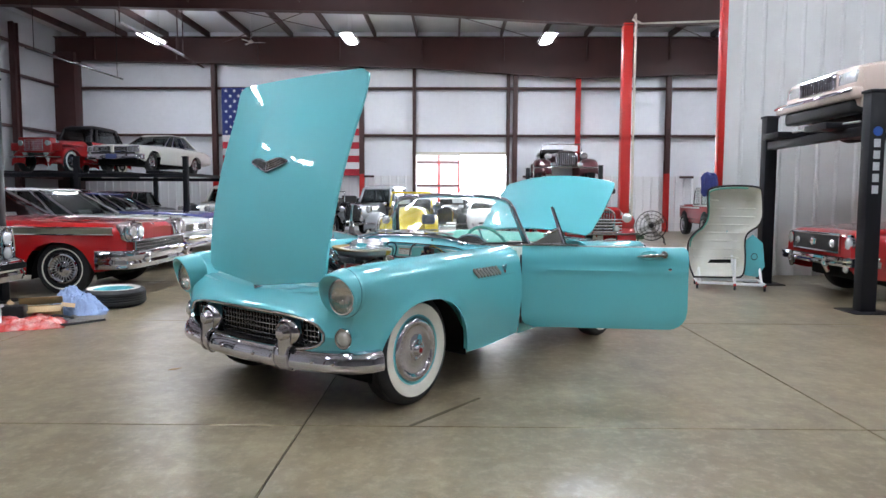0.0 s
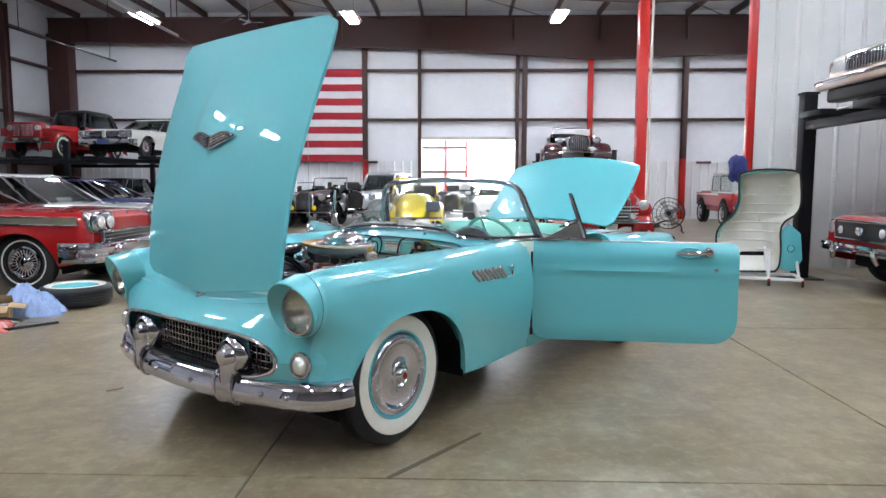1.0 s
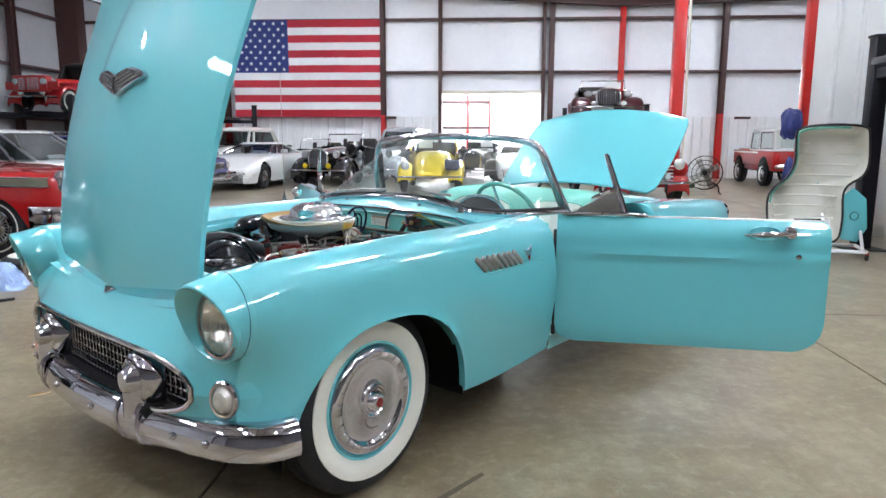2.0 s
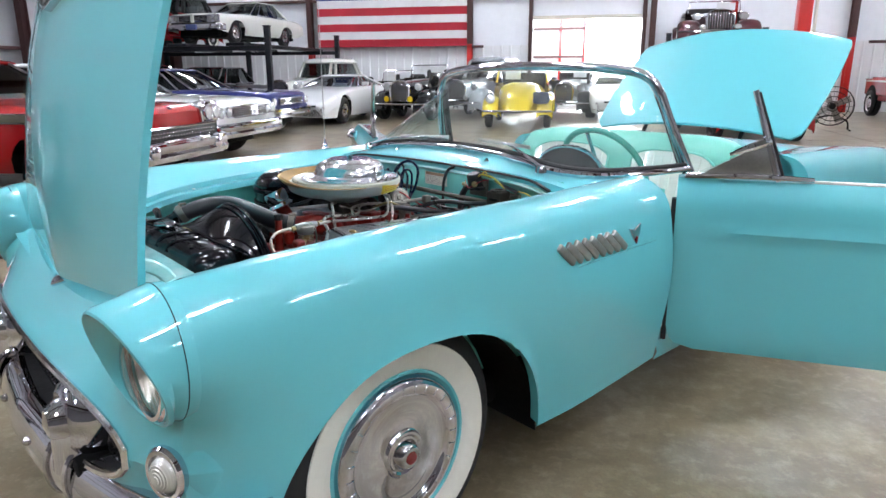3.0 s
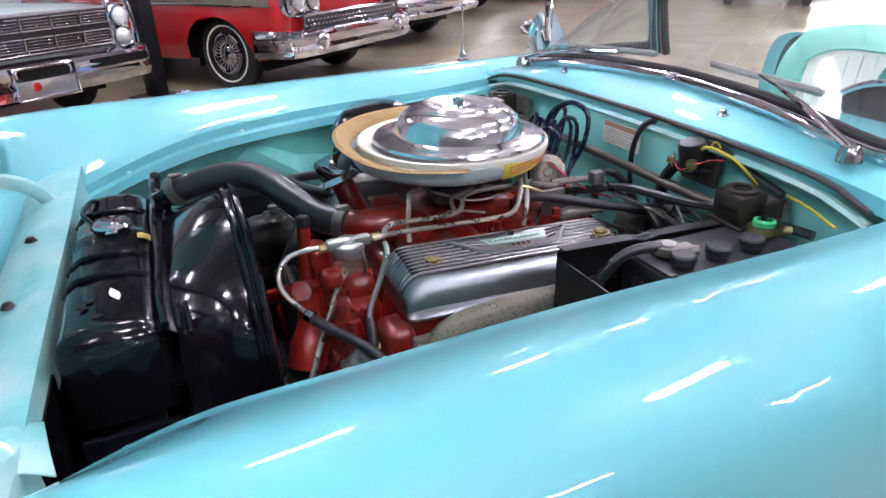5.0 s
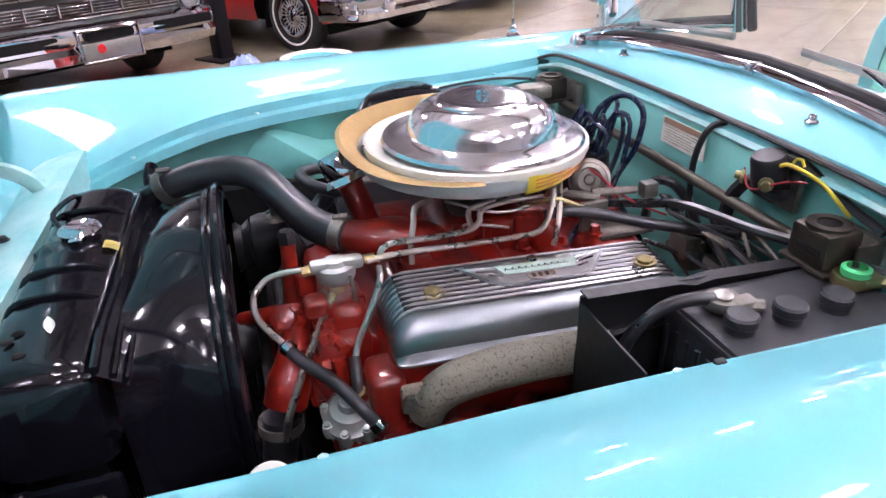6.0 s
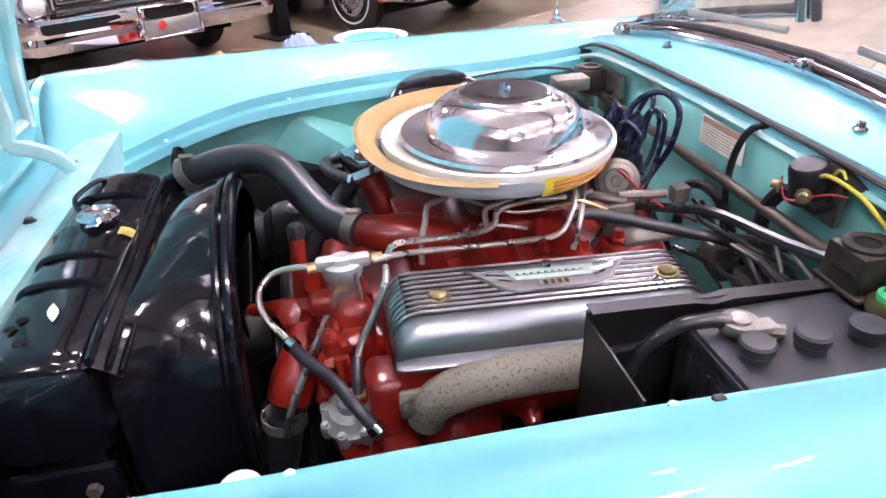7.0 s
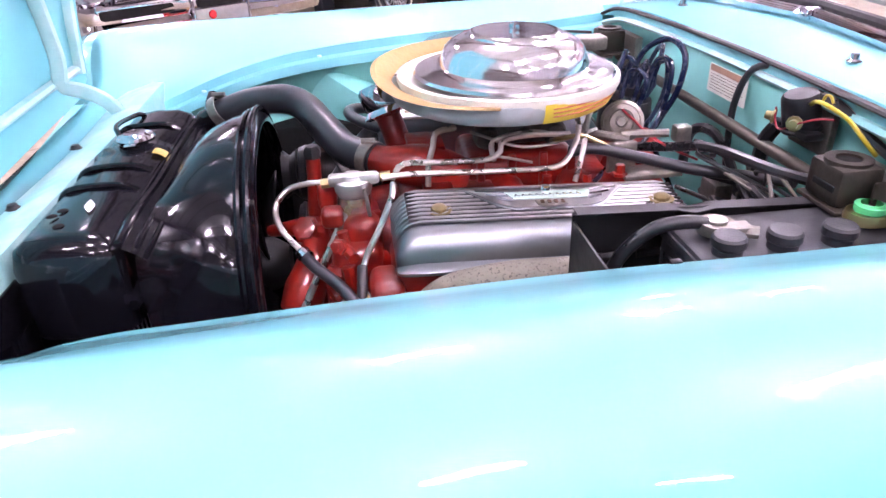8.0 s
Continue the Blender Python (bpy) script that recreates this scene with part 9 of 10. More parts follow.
for s in (1, -1):
    part("body_stripe", block((0.012, 2.3, 0.05), (s * 0.812, 0.60, 1.015), 0.004), M_WHITE_CAR, off)
    part("wing_top", block((0.17, 1.6, 0.04), (s * 0.71, 0.10, 1.06), 0.015, seg=3), M_RED, off)
    part("waist_rail", block((0.05, 2.0, 0.07), (s * 0.745, 1.98, 1.09), 0.015), M_WHITE_CAR, off)
    for y, w, lean in ((0.86, 0.05, 0.16), (1.72, 0.14, 0.0), (2.92, 0.13, -0.04)):
        part("pillar", prism([(y - w / 2, 1.06), (y + w / 2, 1.06), (y + w / 2 + lean, 1.68), (y - w / 2 + lean, 1.68)], 0.04, Matrix.Translation((s * 0.745 - 0.02, 0, 0)) @ Matrix(((0, 0, 1, 0), (1, 0, 0, 0), (0, 1, 0, 0), (0, 0, 0, 1))), bevel=0.008), M_WHITE_CAR, off)
    for y0, y1 in ((0.93, 1.66), (1.80, 2.86)):
        g = part("side_window", block((0.008, y1 - y0, 0.50), (s * 0.745, (y0 + y1) / 2, 1.38), 0.0), M_GLASS, off)
        part("window_seal", tube([(s * 0.752, y0, 1.14), (s * 0.752, y1, 1.14), (s * 0.752, y1, 1.62), (s * 0.752, y0 + 0.12 * (y0 < 1), 1.62), (s * 0.752, y0, 1.14)], 0.012, 6, smooth=False), M_RUBBER, g)
    part("tail_lamp", block((0.10, 0.03, 0.16), (s * 0.70, 3.09, 0.92), 0.01), M_RED_PLASTIC, off)
    for y in (0.0, 2.30):
        part("wheel_arch", lathe([(0, 0.006), (0.43, 0.006), (0.445, 0.0), (0.445, -0.03)], 30, axis_to((s, 0, 0), (s * 0.81, y, 0.46))), M_DARK, off)
        make_wheel(off, pose(s * 0.735, y, 0.375, 0, 90 * s, 0), 0.375, 0.27, False, "small", rim_color=M_WHITE_CAR)
part("rear_window", block((1.2, 0.01, 0.42), (0, 2.98, 1.38), 0.0), M_GLASS, off)
part("rear_frame", block((1.44, 0.05, 0.10), (0, 2.96, 1.10), 0.01), M_WHITE_CAR, off)
part("spare_panel", block((1.20, 0.03, 0.30), (0, 3.085, 0.88), 0.02), M_RED_DARK, off)
part("rear_bumper", block((1.56, 0.09, 0.13), (0, 3.17, 0.62), 0.04, seg=3), M_CHROME, off)
part("chassis", block((0.9, 3.4, 0.10), (0, 1.15, 0.46), 0.01), M_DARK, off)
part("windscreen", block((1.35, 0.015, 0.56), (0, 0, 0), 0.0, m=pose(0, 0.96, 1.38, -14, 0, 0)), M_GLASS, off)


# ---- car lifts and the cars on them ----
def lift(label, posts, top, beams, runways, height, post_w=0.14):
    root = thing("car_lift", pose(0, 0, 0), label, "car lift", "car lifts")
    for x, y in posts:
        p = part("post", block((post_w, post_w * 0.9, top), (x, y, top / 2), 0.008), M_LIFT, root)
        part("post_foot", block((post_w * 2.6, post_w * 2.4, 0.016), (x, y, 0.008), 0.003), M_LIFT, p)
        part("post_cap", block((post_w * 1.15, post_w * 1.1, 0.03), (x, y, top + 0.012), 0.005), M_LIFT, p)
    for a, b in beams:
        part("cross_beam", block((abs(b[0] - a[0]) + 0.12, abs(b[1] - a[1]) + 0.12, 0.11), ((a[0] + b[0]) / 2, (a[1] + b[1]) / 2, height - 0.14), 0.01), M_LIFT, root)
    for a, b, w in runways:
        dx, dy = abs(b[0] - a[0]), abs(b[1] - a[1])
        rw = part("runway", block((dx if dx > dy else w, w if dx > dy else dy, 0.075), ((a[0] + b[0]) / 2, (a[1] + b[1]) / 2, height - 0.0475), 0.01), M_LIFT, root)
    return root


# bay beside the partition: rose saloon above a red coupe
bay = lift("black four-post car lift with white markings on a post", [(5.0, 7.22), (5.0, 9.60), (9.9, 7.22), (9.9, 9.60)], 2.40, [((5.0, 7.22), (5.0, 9.60)), ((9.9, 7.22), (9.9, 9.60))], [((4.7, 7.85), (10.2, 7.85), 0.48), ((4.7, 8.97), (10.2, 8.97), 0.48)], 2.14, post_w=0.17)
part("hydraulic_pipe", tube([(4.90, 7.3, 2.10), (4.89, 8.4, 2.12), (4.90, 9.5, 2.10)], 0.012, 8, n=12), M_STEEL, bay)
part("lift_badge", lathe([(0, 0.004), (0.05, 0.004), (0.052, 0.0)], 24, axis_to((0, -1, 0), (5.0, 7.141, 1.98))), material("badge_blue", (0.02, 0.09, 0.40), rough=0.4), bay)
M_FADED = material("faded_white_print", (0.46, 0.47, 0.50), rough=0.6, vary=0.15, scale=30)
for k in range(5):
    part("marking_bar", block((0.070, 0.004, 0.088), (5.0, 7.142, 1.853 - 0.125 * k), 0.0015), M_FADED, bay)

BODY_COUPE = [(-0.82, 0.74, 0.76, 0.70, 0.40), (-0.76, 0.80, 0.80, 0.76, 0.32), (-0.4, 0.855, 0.84, 0.80, 0.26), (0.5, 0.865, 0.89, 0.84, 0.24), (1.2, 0.87, 0.92, 0.86, 0.23), (2.2, 0.87, 0.90, 0.86, 0.24), (3.2, 0.86, 0.87, 0.84, 0.28), (3.72, 0.82, 0.82, 0.78, 0.34), (3.78, 0.78, 0.76, 0.70, 0.40)]
coupe = old_car("red 1960s coupe with a galloping badge in its dark grille", pose(5.97, 8.50, 0, 0, 0, -90) @ Matrix.Diagonal((1.0, 1.0, 1.08, 1)), BODY_COUPE, M_RED, wb=2.74, track=1.42, r=0.325, arch_top=0.66, arch_half=0.40, cabin=(1.05, 3.0, 1.72, 2.45, 0.90, 1.30, 0.78, 0.58), white=False, wheels="spoked",
              bumper=((-0.88, 0.46, 0.84, 0.36, 1),), bumper_size=(0.055, 0.04), lamps=((0.66, -0.80, 0.66, 0.095), (-0.66, -0.80, 0.66, 0.095), (0.40, -0.85, 0.65, 0.050), (-0.40, -0.85, 0.65, 0.050)), grille=("plain", 0.53, 0.55, 0.75, -0.838), name="red_coupe")
part("grille_emblem", prism([(-0.09, 0), (-0.03, 0.05), (0.09, 0.03), (0.06, -0.03), (-0.02, -0.045)], 0.02, axis_to((0, -1, 0), (0, -0.862, 0.65)), bevel=0.006), M_CHROME, coupe)
for s in (1, -1):
    part("overrider", tube([(s * 0.42, -0.93, 0.50), (s * 0.40, -0.94, 0.44), (s * 0.44, -0.91, 0.33)], [0.03, 0.035, 0.025], 8, n=10), M_CHROME, coupe)
    part("park_lamp", lathe([(0, 0.02), (0.045, 0.015), (0.05, 0.0)], 16, axis_to((0, -1, 0), (s * 0.62, -0.80, 0.38))), M_REFLECT, coupe)
BODY_CAD = [(-0.92, 0.78, 0.72, 0.66, 0.34), (-0.86, 0.87, 0.78, 0.75, 0.28), (-0.3, 0.91, 0.86, 0.82, 0.24), (0.8, 0.92, 0.92, 0.87, 0.24), (1.6, 0.92, 0.95, 0.90, 0.24), (2.8, 0.92, 0.95, 0.90, 0.25), (3.9, 0.90, 0.93, 0.88, 0.30), (4.1, 0.86, 0.86, 0.80, 0.36)]
rose_car = old_car("pale rose-beige 1980s saloon raised on the lift", pose(5.95, 8.42, 2.02, 0, 0, -90), BODY_CAD, M_PINK, wb=2.82, track=1.56, r=0.32, arch_top=0.66, arch_half=0.40, cabin=(1.3, 3.6, 1.95, 3.2, 0.93, 1.36, 0.84, 0.64), white=False, wheels="spoked", grille=("vertical", 0.36, 0.55, 0.72, -0.93), name="beige_saloon")
part("front_bumper", block((1.76, 0.16, 0.14), (0, -0.95, 0.44), 0.04, seg=3), M_PINK, rose_car)
part("bumper_rub_strip", block((1.78, 0.02, 0.04), (0, -1.03, 0.46), 0.006), M_CHROME, rose_car)
part("front_spoiler", block((1.55, 0.20, 0.16), (0, -0.85, 0.30), 0.04, seg=3), M_BLACK_SATIN, rose_car)
for s in (1, -1):
    part("headlamp", block((0.36, 0.05, 0.15), (s * 0.61, -0.90, 0.635), 0.02), M_REFLECT, rose_car)
    part("grille_side", block((0.05, 0.04, 0.19), (s * 0.38, -0.93, 0.635), 0.01), M_CHROME, rose_car)

# storage lift at the back with two raised cars
lift("black steel double-wide storage lift carrying two cars", [(-7.1, 18.6), (-7.1, 23.6), (-13.2, 18.6), (-13.2, 23.6), (-10.2, 18.6), (-10.2, 23.6)], 2.35, [((-13.2, 18.6), (-7.1, 18.6)), ((-13.2, 23.6), (-7.1, 23.6))], [((-7.9, 18.4), (-7.9, 23.8), 0.5), ((-9.5, 18.4), (-9.5, 23.8), 0.5), ((-11.1, 18.4), (-11.1, 23.8), 0.5), ((-12.5, 18.4), (-12.5, 23.8), 0.5)], 1.98)
BODY_HARDTOP = [(-0.84, 0.86, 0.78, 0.72, 0.44), (-0.78, 0.90, 0.84, 0.80, 0.38), (-0.2, 0.93, 0.88, 0.83, 0.30), (0.8, 0.93, 0.91, 0.86, 0.27), (1.6, 0.93, 0.92, 0.87, 0.27), (2.6, 0.93, 0.90, 0.86, 0.28), (3.7, 0.91, 0.88, 0.84, 0.32), (4.15, 0.88, 0.82, 0.76, 0.40)]
hardtop_car = old_car("white 1960s two-door hardtop raised on the storage lift", pose(-9.35, 19.9, 1.98, 0, 0, -7) @ Matrix.Diagonal((0.92, 0.86, 0.92, 1)), BODY_HARDTOP, M_IVORY, wb=2.92, cabin=(1.05, 3.3, 1.75, 2.75, 0.90, 1.36, 0.84, 0.62), white=False, wheels="spoked", bumper=((-0.90, 0.46, 0.92, 0.3, 1),), lamps=((0.58, -0.87, 0.69, 0.088), (0.77, -0.86, 0.69, 0.088), (-0.58, -0.87, 0.69, 0.088), (-0.77, -0.86, 0.69, 0.088)), grille=("bars", 0.48, 0.61, 0.77, -0.86), name="white_coupe")
part("nose_beak", block((0.11, 0.10, 0.24), (0, -0.875, 0.70), 0.03, seg=3), M_IVORY, hardtop_car)
part("lower_grille", block((1.50, 0.04, 0.10), (0, -0.86, 0.545), 0.012), M_GRILLE_DARK, hardtop_car)
part("number_plate", block((0.34, 0.012, 0.15), (0, -0.99, 0.46), 0.004), material("plain_blue_plate", (0.10, 0.13, 0.34), rough=0.5, vary=0.2, scale=30), hardtop_car)
for w in (1, -1):
    part("lamp_bezel", block((0.42, 0.05, 0.22), (w * 0.675, -0.845, 0.69), 0.02), M_CHROME, hardtop_car)
    part("grille_rim", tube([(w * 0.07, -0.885, 0.63), (w * 0.07, -0.885, 0.75), (w * 0.45, -0.88, 0.75), (w * 0.45, -0.88, 0.63), (w * 0.07, -0.885, 0.63)], 0.012, 6, smooth=False), M_CHROME, hardtop_car)
phaeton = round_car("red 1950s utility phaeton with a black top on the storage lift", pose(-12.1, 20.4, 1.98, 0, 0, -4), M_RED, "red_phaeton", hood_w=0.50, white=True, roof_z=1.58, belt=1.02, roof_mat=M_BLACK_SATIN)
# the phaeton's upright nose: slotted chrome grille, lamps and flat wings
part("nose_box", block((1.02, 0.30, 0.46), (0, -0.46, 0.80), 0.04, seg=3), M_RED_DARK, phaeton)
for k in range(7):
    part("grille_slat", block((0.62, 0.02, 0.018), (0, -0.62, 0.64 + 0.05 * k), 0.005), M_CHROME, phaeton)
for k in range(5):
    part("grille_post", block((0.016, 0.03, 0.34), (-0.28 + 0.14 * k, -0.615, 0.79), 0.004), M_CHROME, phaeton)
for s in (1, -1):
    mm = axis_to((0, -1, 0), (s * 0.42, -0.60, 0.86))
    part("nose_lamp", lathe([(0, 0.05), (0.06, 0.04), (0.085, 0.01), (0.10, 0.0), (0.10, -0.03)], 20, mm), M_REFLECT, phaeton)
    part("flat_wing", block((0.36, 1.05, 0.05), (s * 0.64, 0.02, 0.84), 0.02, seg=3), M_RED, phaeton)
    part("wing_front", block((0.36, 0.05, 0.22), (s * 0.64, -0.49, 0.74), 0.02, seg=3), M_RED, phaeton)

# dark cars beneath it
old_car("dark saloon under the storage lift", pose(-10.6, 19.9, 0, 0, 0, 0), BODY_60S, M_BLACK_CAR, cabin=(0.95, 3.3, 1.62, 2.9, 0.92, 1.42, 0.86, 0.64), white=False, wheels="small", bumper=((-0.86, 0.46, 0.95, 0.3, 1),), name="dark_saloon")

# maroon car on its own lift
lift("black two-post car stand at the back wall", [(3.2, 22.1), (5.35, 22.1), (3.2, 24.4), (5.35, 24.4)], 2.30, [((3.2, 22.1), (5.35, 22.1)), ((3.2, 24.4), (5.35, 24.4))], [((3.7, 21.8), (3.7, 24.6), 0.45), ((4.85, 21.8), (4.85, 24.6), 0.45)], 1.86)
round_car("dark maroon 1940s car with chrome lamps raised on a stand", pose(4.2, 22.3, 1.82, 0, 0, -4) @ Matrix.Diagonal((1.28, 1, 0.95, 1)), M_MAROON, "maroon_car", white=False, roof=False, scale=0.98)

# near-left lift post between the row of cars
lift("black lift frame between the pale and the red car", [(-4.95, 7.62), (-9.6, 7.62), (-4.95, 5.0), (-9.6, 5.0)], 2.60, [((-9.6, 7.62), (-9.6, 5.0))], [((-4.9, 4.7), (-9.9, 4.7), 0.1)], 2.52, post_w=0.15)


# ---- things on the wall and the floor ----
M_FLAG_RED = material("flag_red_cloth", (0.42, 0.02, 0.035), rough=0.85, vary=0.08, bump=0.2, bump_scale=300)
M_FLAG_WHITE = material("flag_white_cloth", (0.72, 0.72, 0.72), rough=0.85, vary=0.06, bump=0.2, bump_scale=300)
M_FLAG_BLUE = material("flag_blue_cloth", (0.022, 0.035, 0.16), rough=0.85, vary=0.1, bump=0.2, bump_scale=300)
FX0, FX1, FZ0, FZ1, FY = -8.13, -3.04, 2.04, 5.26, 24.66


def flag_wave(x, z):
    return FY + 0.03 * math.sin(x * 2.1 + z * 0.6) * (0.4 + 0.6 * (FZ1 - z) / 3.2) + 0.012 * math.sin(x * 6.3 + 1.0)


flag = thing("wall_flag", pose(0, 0, 0), "large flag of red and white stripes with stars on blue", "flag")
for k in range(13):
    z1 = FZ1 - (FZ1 - FZ0) * k / 13
    z0 = FZ1 - (FZ1 - FZ0) * (k + 1) / 13
    xs = FX0 + 1.93 if k < 7 else FX0
    rows = [[(x, flag_wave(x, z), z) for z in np.linspace(z0, z1, 3)] for x in np.linspace(xs, FX1, 40)]
    part("stripe", sheet(rows, thick=0.004), M_FLAG_RED if k % 2 == 0 else M_FLAG_WHITE, flag)
zc = FZ1 - (FZ1 - FZ0) * 7 / 13
part("canton", sheet([[(x, flag_wave(x, z), z) for z in np.linspace(zc, FZ1, 10)] for x in np.linspace(FX0, FX0 + 1.93, 20)], thick=0.004), M_FLAG_BLUE, flag)
star = []
for k in range(10):
    r_ = 0.072 if k % 2 == 0 else 0.030
    star.append((r_ * math.sin(k * math.pi / 5), r_ * math.cos(k * math.pi / 5)))
star_mesh = None
for j in range(9):
    for i in range(6 if j % 2 == 0 else 5):
        x = FX0 + 1.93 * (i + (0.5 if j % 2 == 0 else 1.0)) / 6
        z = zc + (FZ1 - zc) * (j + 0.6) / 9.2
        if star_mesh is None:
            s_ob = part("star", prism(star, 0.004, Euler((radians(90), 0, 0)).to_matrix().to_4x4()), M_FLAG_WHITE, flag, smooth=False)
            star_mesh = s_ob.data
        else:
            s_ob = part("star", star_mesh, M_FLAG_WHITE, flag)
        s_ob.location = (x, flag_wave(x, z) - 0.006, z)

# detached hardtop on a wheeled stand, seen from inside
top = thing("hardtop_on_stand", pose(4.25, 9.05, 0, 0, 0, -16) @ Matrix.Diagonal((0.88, 1, 1, 1)), "detached turquoise hardtop with white quilted lining standing on a wheeled frame", "car hardtop")
# outline of the shell's rim, x across and z up
RIM = [(-0.50, 0.16), (-0.575, 0.34), (-0.60, 0.62), (-0.52, 0.76), (-0.40, 0.86), (-0.33, 1.02), (-0.335, 1.30), (-0.30, 1.375), (-0.10, 1.412), (0.20, 1.415), (0.40, 1.385), (0.435, 1.30), (0.455, 1.02), (0.40, 0.88), (0.26, 0.78), (0.22, 0.66), (0.235, 0.42), (0.20, 0.20), (0.02, 0.17)]
rim = curve_through(RIM + [RIM[0]], 97)[:-1]
cen = np.array([0.0, 0.78])
rows = []
for k, dep in ((1.0, 0.0), (0.985, 0.06), (0.93, 0.15), (0.80, 0.235), (0.55, 0.285), (0.25, 0.305), (0.02, 0.31)):
    rows.append([(cen[0] + (x - cen[0]) * k, dep + 0.10 * ((z - 0.3) / 1.1) * 0.0, cen[1] + (z - cen[1]) * k) for x, z in rim])
part("lining", sheet(rows, closed_v=True), M_HEADLINER, top)
part("outer_shell", sheet([[(x * 1.035 if k else x * 1.02, y + 0.022 * k + 0.0, (z - 0.78) * 1.025 + 0.78) for x, y, z in r] for k, r in enumerate([rows[0], rows[1], rows[2], rows[3], rows[4], rows[5], rows[6]])], closed_v=True), M_TEAL, top)
part("rim_seal", tube([(x * 1.012, -0.008, (z - 0.78) * 1.012 + 0.78) for x, z in np.vstack([rim, rim[:1]])], 0.013, 8, smooth=False, caps=False), M_RUBBER, top)
part("rim_trim", tube([(x * 0.955, 0.012, (z - 0.78) * 0.965 + 0.78) for x, z in rim[10:46]], 0.022, 8, smooth=False, flat=0.6), M_SEAT_TEAL, top)
for k in range(8):
    z = 0.42 + 0.115 * k
    half_l = np.interp(z, [0.3, 0.62, 0.85, 1.02, 1.35], [-0.50, -0.54, -0.36, -0.30, -0.28])
    half_r = np.interp(z, [0.3, 0.62, 0.85, 1.02, 1.35], [0.16, 0.16, 0.30, 0.38, 0.36])
    part("lining_pleat", tube([(x, 0.30 - 0.20 * abs(2 * (x - half_l) / (half_r - half_l) - 1) ** 3, z) for x in np.linspace(half_l, half_r, 9)], 0.012, 6, n=18), M_HEADLINER, top)
bm = sheet([[(0.43 + 0.02 * u, 0.02 + 0.20 * v, 0.28 + (1.04 - 0.30 * v * 0.3) * u * 0.66) for v in np.linspace(0, 1, 4)] for u in np.linspace(0, 1, 8)], thick=0.012)
part("side_quarter", prism([(0.0, 0.18), (0.20, 0.15), (0.30, 0.30), (0.26, 0.62), (0.10, 0.74), (0.0, 0.66)], 0.02, Matrix.Translation((0.235, 0.02, 0.02)) @ Euler((radians(90), 0, radians(12))).to_matrix().to_4x4(), bevel=0.006), M_TEAL, top)
part("port_window", lathe([(0.04, 0), (0.048, 0.006), (0.04, 0.012)], 20, axis_to((0, -1, 0), (0.36, -0.02, 0.46))), M_RUBBER, top)
part("lower_opening", prism([(-0.40, 0.19), (-0.24, 0.38), (0.08, 0.39), (0.17, 0.19)], 0.01, Matrix.Translation((0, 0.26, 0)) @ Euler((radians(90), 0, 0)).to_matrix().to_4x4()), M_DARK, top)
frame_pts = (((-0.46, -0.10, 0.09), (0.50, -0.16, 0.09)), ((-0.46, 0.36, 0.09), (0.50, 0.36, 0.09)), ((-0.46, -0.10, 0.09), (-0.46, 0.36, 0.09)), ((0.50, -0.16, 0.09), (0.50, 0.36, 0.09)), ((0.08, -0.14, 0.09), (0.08, 0.30, 0.44)), ((-0.42, -0.08, 0.09), (-0.42, 0.30, 0.30)), ((0.46, -0.14, 0.09), (0.46, 0.20, 0.42)), ((0.08, -0.14, 0.09), (0.08, -0.05, 0.42)))
for a, b in frame_pts:
    part("stand_tube", tube([a, b], 0.02, 8, n=2, smooth=False), M_LINER, top)
for x, y in ((-0.46, -0.10), (0.50, -0.16), (0.08, -0.15), (-0.46, 0.36), (0.50, 0.36)):
    c = part("caster", lathe([(0.0, -0.014), (0.034, -0.014), (0.037, 0), (0.034, 0.014), (0, 0.014)], 16, axis_to((1, 0, 0), (x, y, 0.037))), M_RUBBER, top)
    part("caster_fork", block((0.04, 0.03, 0.05), (x, y, 0.07), 0.006), M_RED_STEEL, c)

# drum fan
dfan = thing("floor_fan", pose(5.85, 18.0, 0, 0, 0, -14), "large black wire-cage floor fan on a low stand", "fan")
fm = axis_to((0, -1, 0), (0, 0, 0.50))
for r_, z_ in ((0.40, 0.08), (0.40, -0.08), (0.30, 0.11), (0.20, 0.13), (0.10, 0.14)):
    part("cage_ring", lathe([(r_ + 0.008 * math.cos(a), z_ + 0.008 * math.sin(a)) for a in np.linspace(0, 2 * math.pi, 7)], 40, fm), M_BLACK_SATIN, dfan)
for k in range(20):
    a = k * math.pi / 10
    part("cage_spoke", tube([fm @ Vector((0.05 * math.cos(a), 0.05 * math.sin(a), 0.145)), fm @ Vector((0.25 * math.cos(a), 0.25 * math.sin(a), 0.125)), fm @ Vector((0.40 * math.cos(a), 0.40 * math.sin(a), 0.08)), fm @ Vector((0.40 * math.cos(a), 0.40 * math.sin(a), -0.08))], 0.004, 5, n=8), M_BLACK_SATIN, dfan)
for a in (30, 120, 210, 300):
    part("fan_blade", prism([(0.04, -0.05), (0.34, -0.10), (0.36, 0.06), (0.06, 0.06)], 0.006, fm @ pose(0, 0, 0, 24, 0, a)), M_STEEL, dfan)
part("motor", lathe([(0, 0.03), (0.07, 0.02), (0.08, -0.10), (0.06, -0.22), (0, -0.23)], 20, fm), M_BLACK_SATIN, dfan)
part("stand", tube([(-0.35, 0.05, 0.02), (-0.30, 0.05, 0.20), (0, 0.08, 0.30), (0.30, 0.05, 0.20), (0.35, 0.05, 0.02)], 0.018, 8, n=24), M_BLACK_SATIN, dfan)
part("foot_rail", tube([(-0.36, -0.25, 0.02), (-0.36, 0.3, 0.02)], 0.018, 8, n=2, smooth=False), M_BLACK_SATIN, dfan)
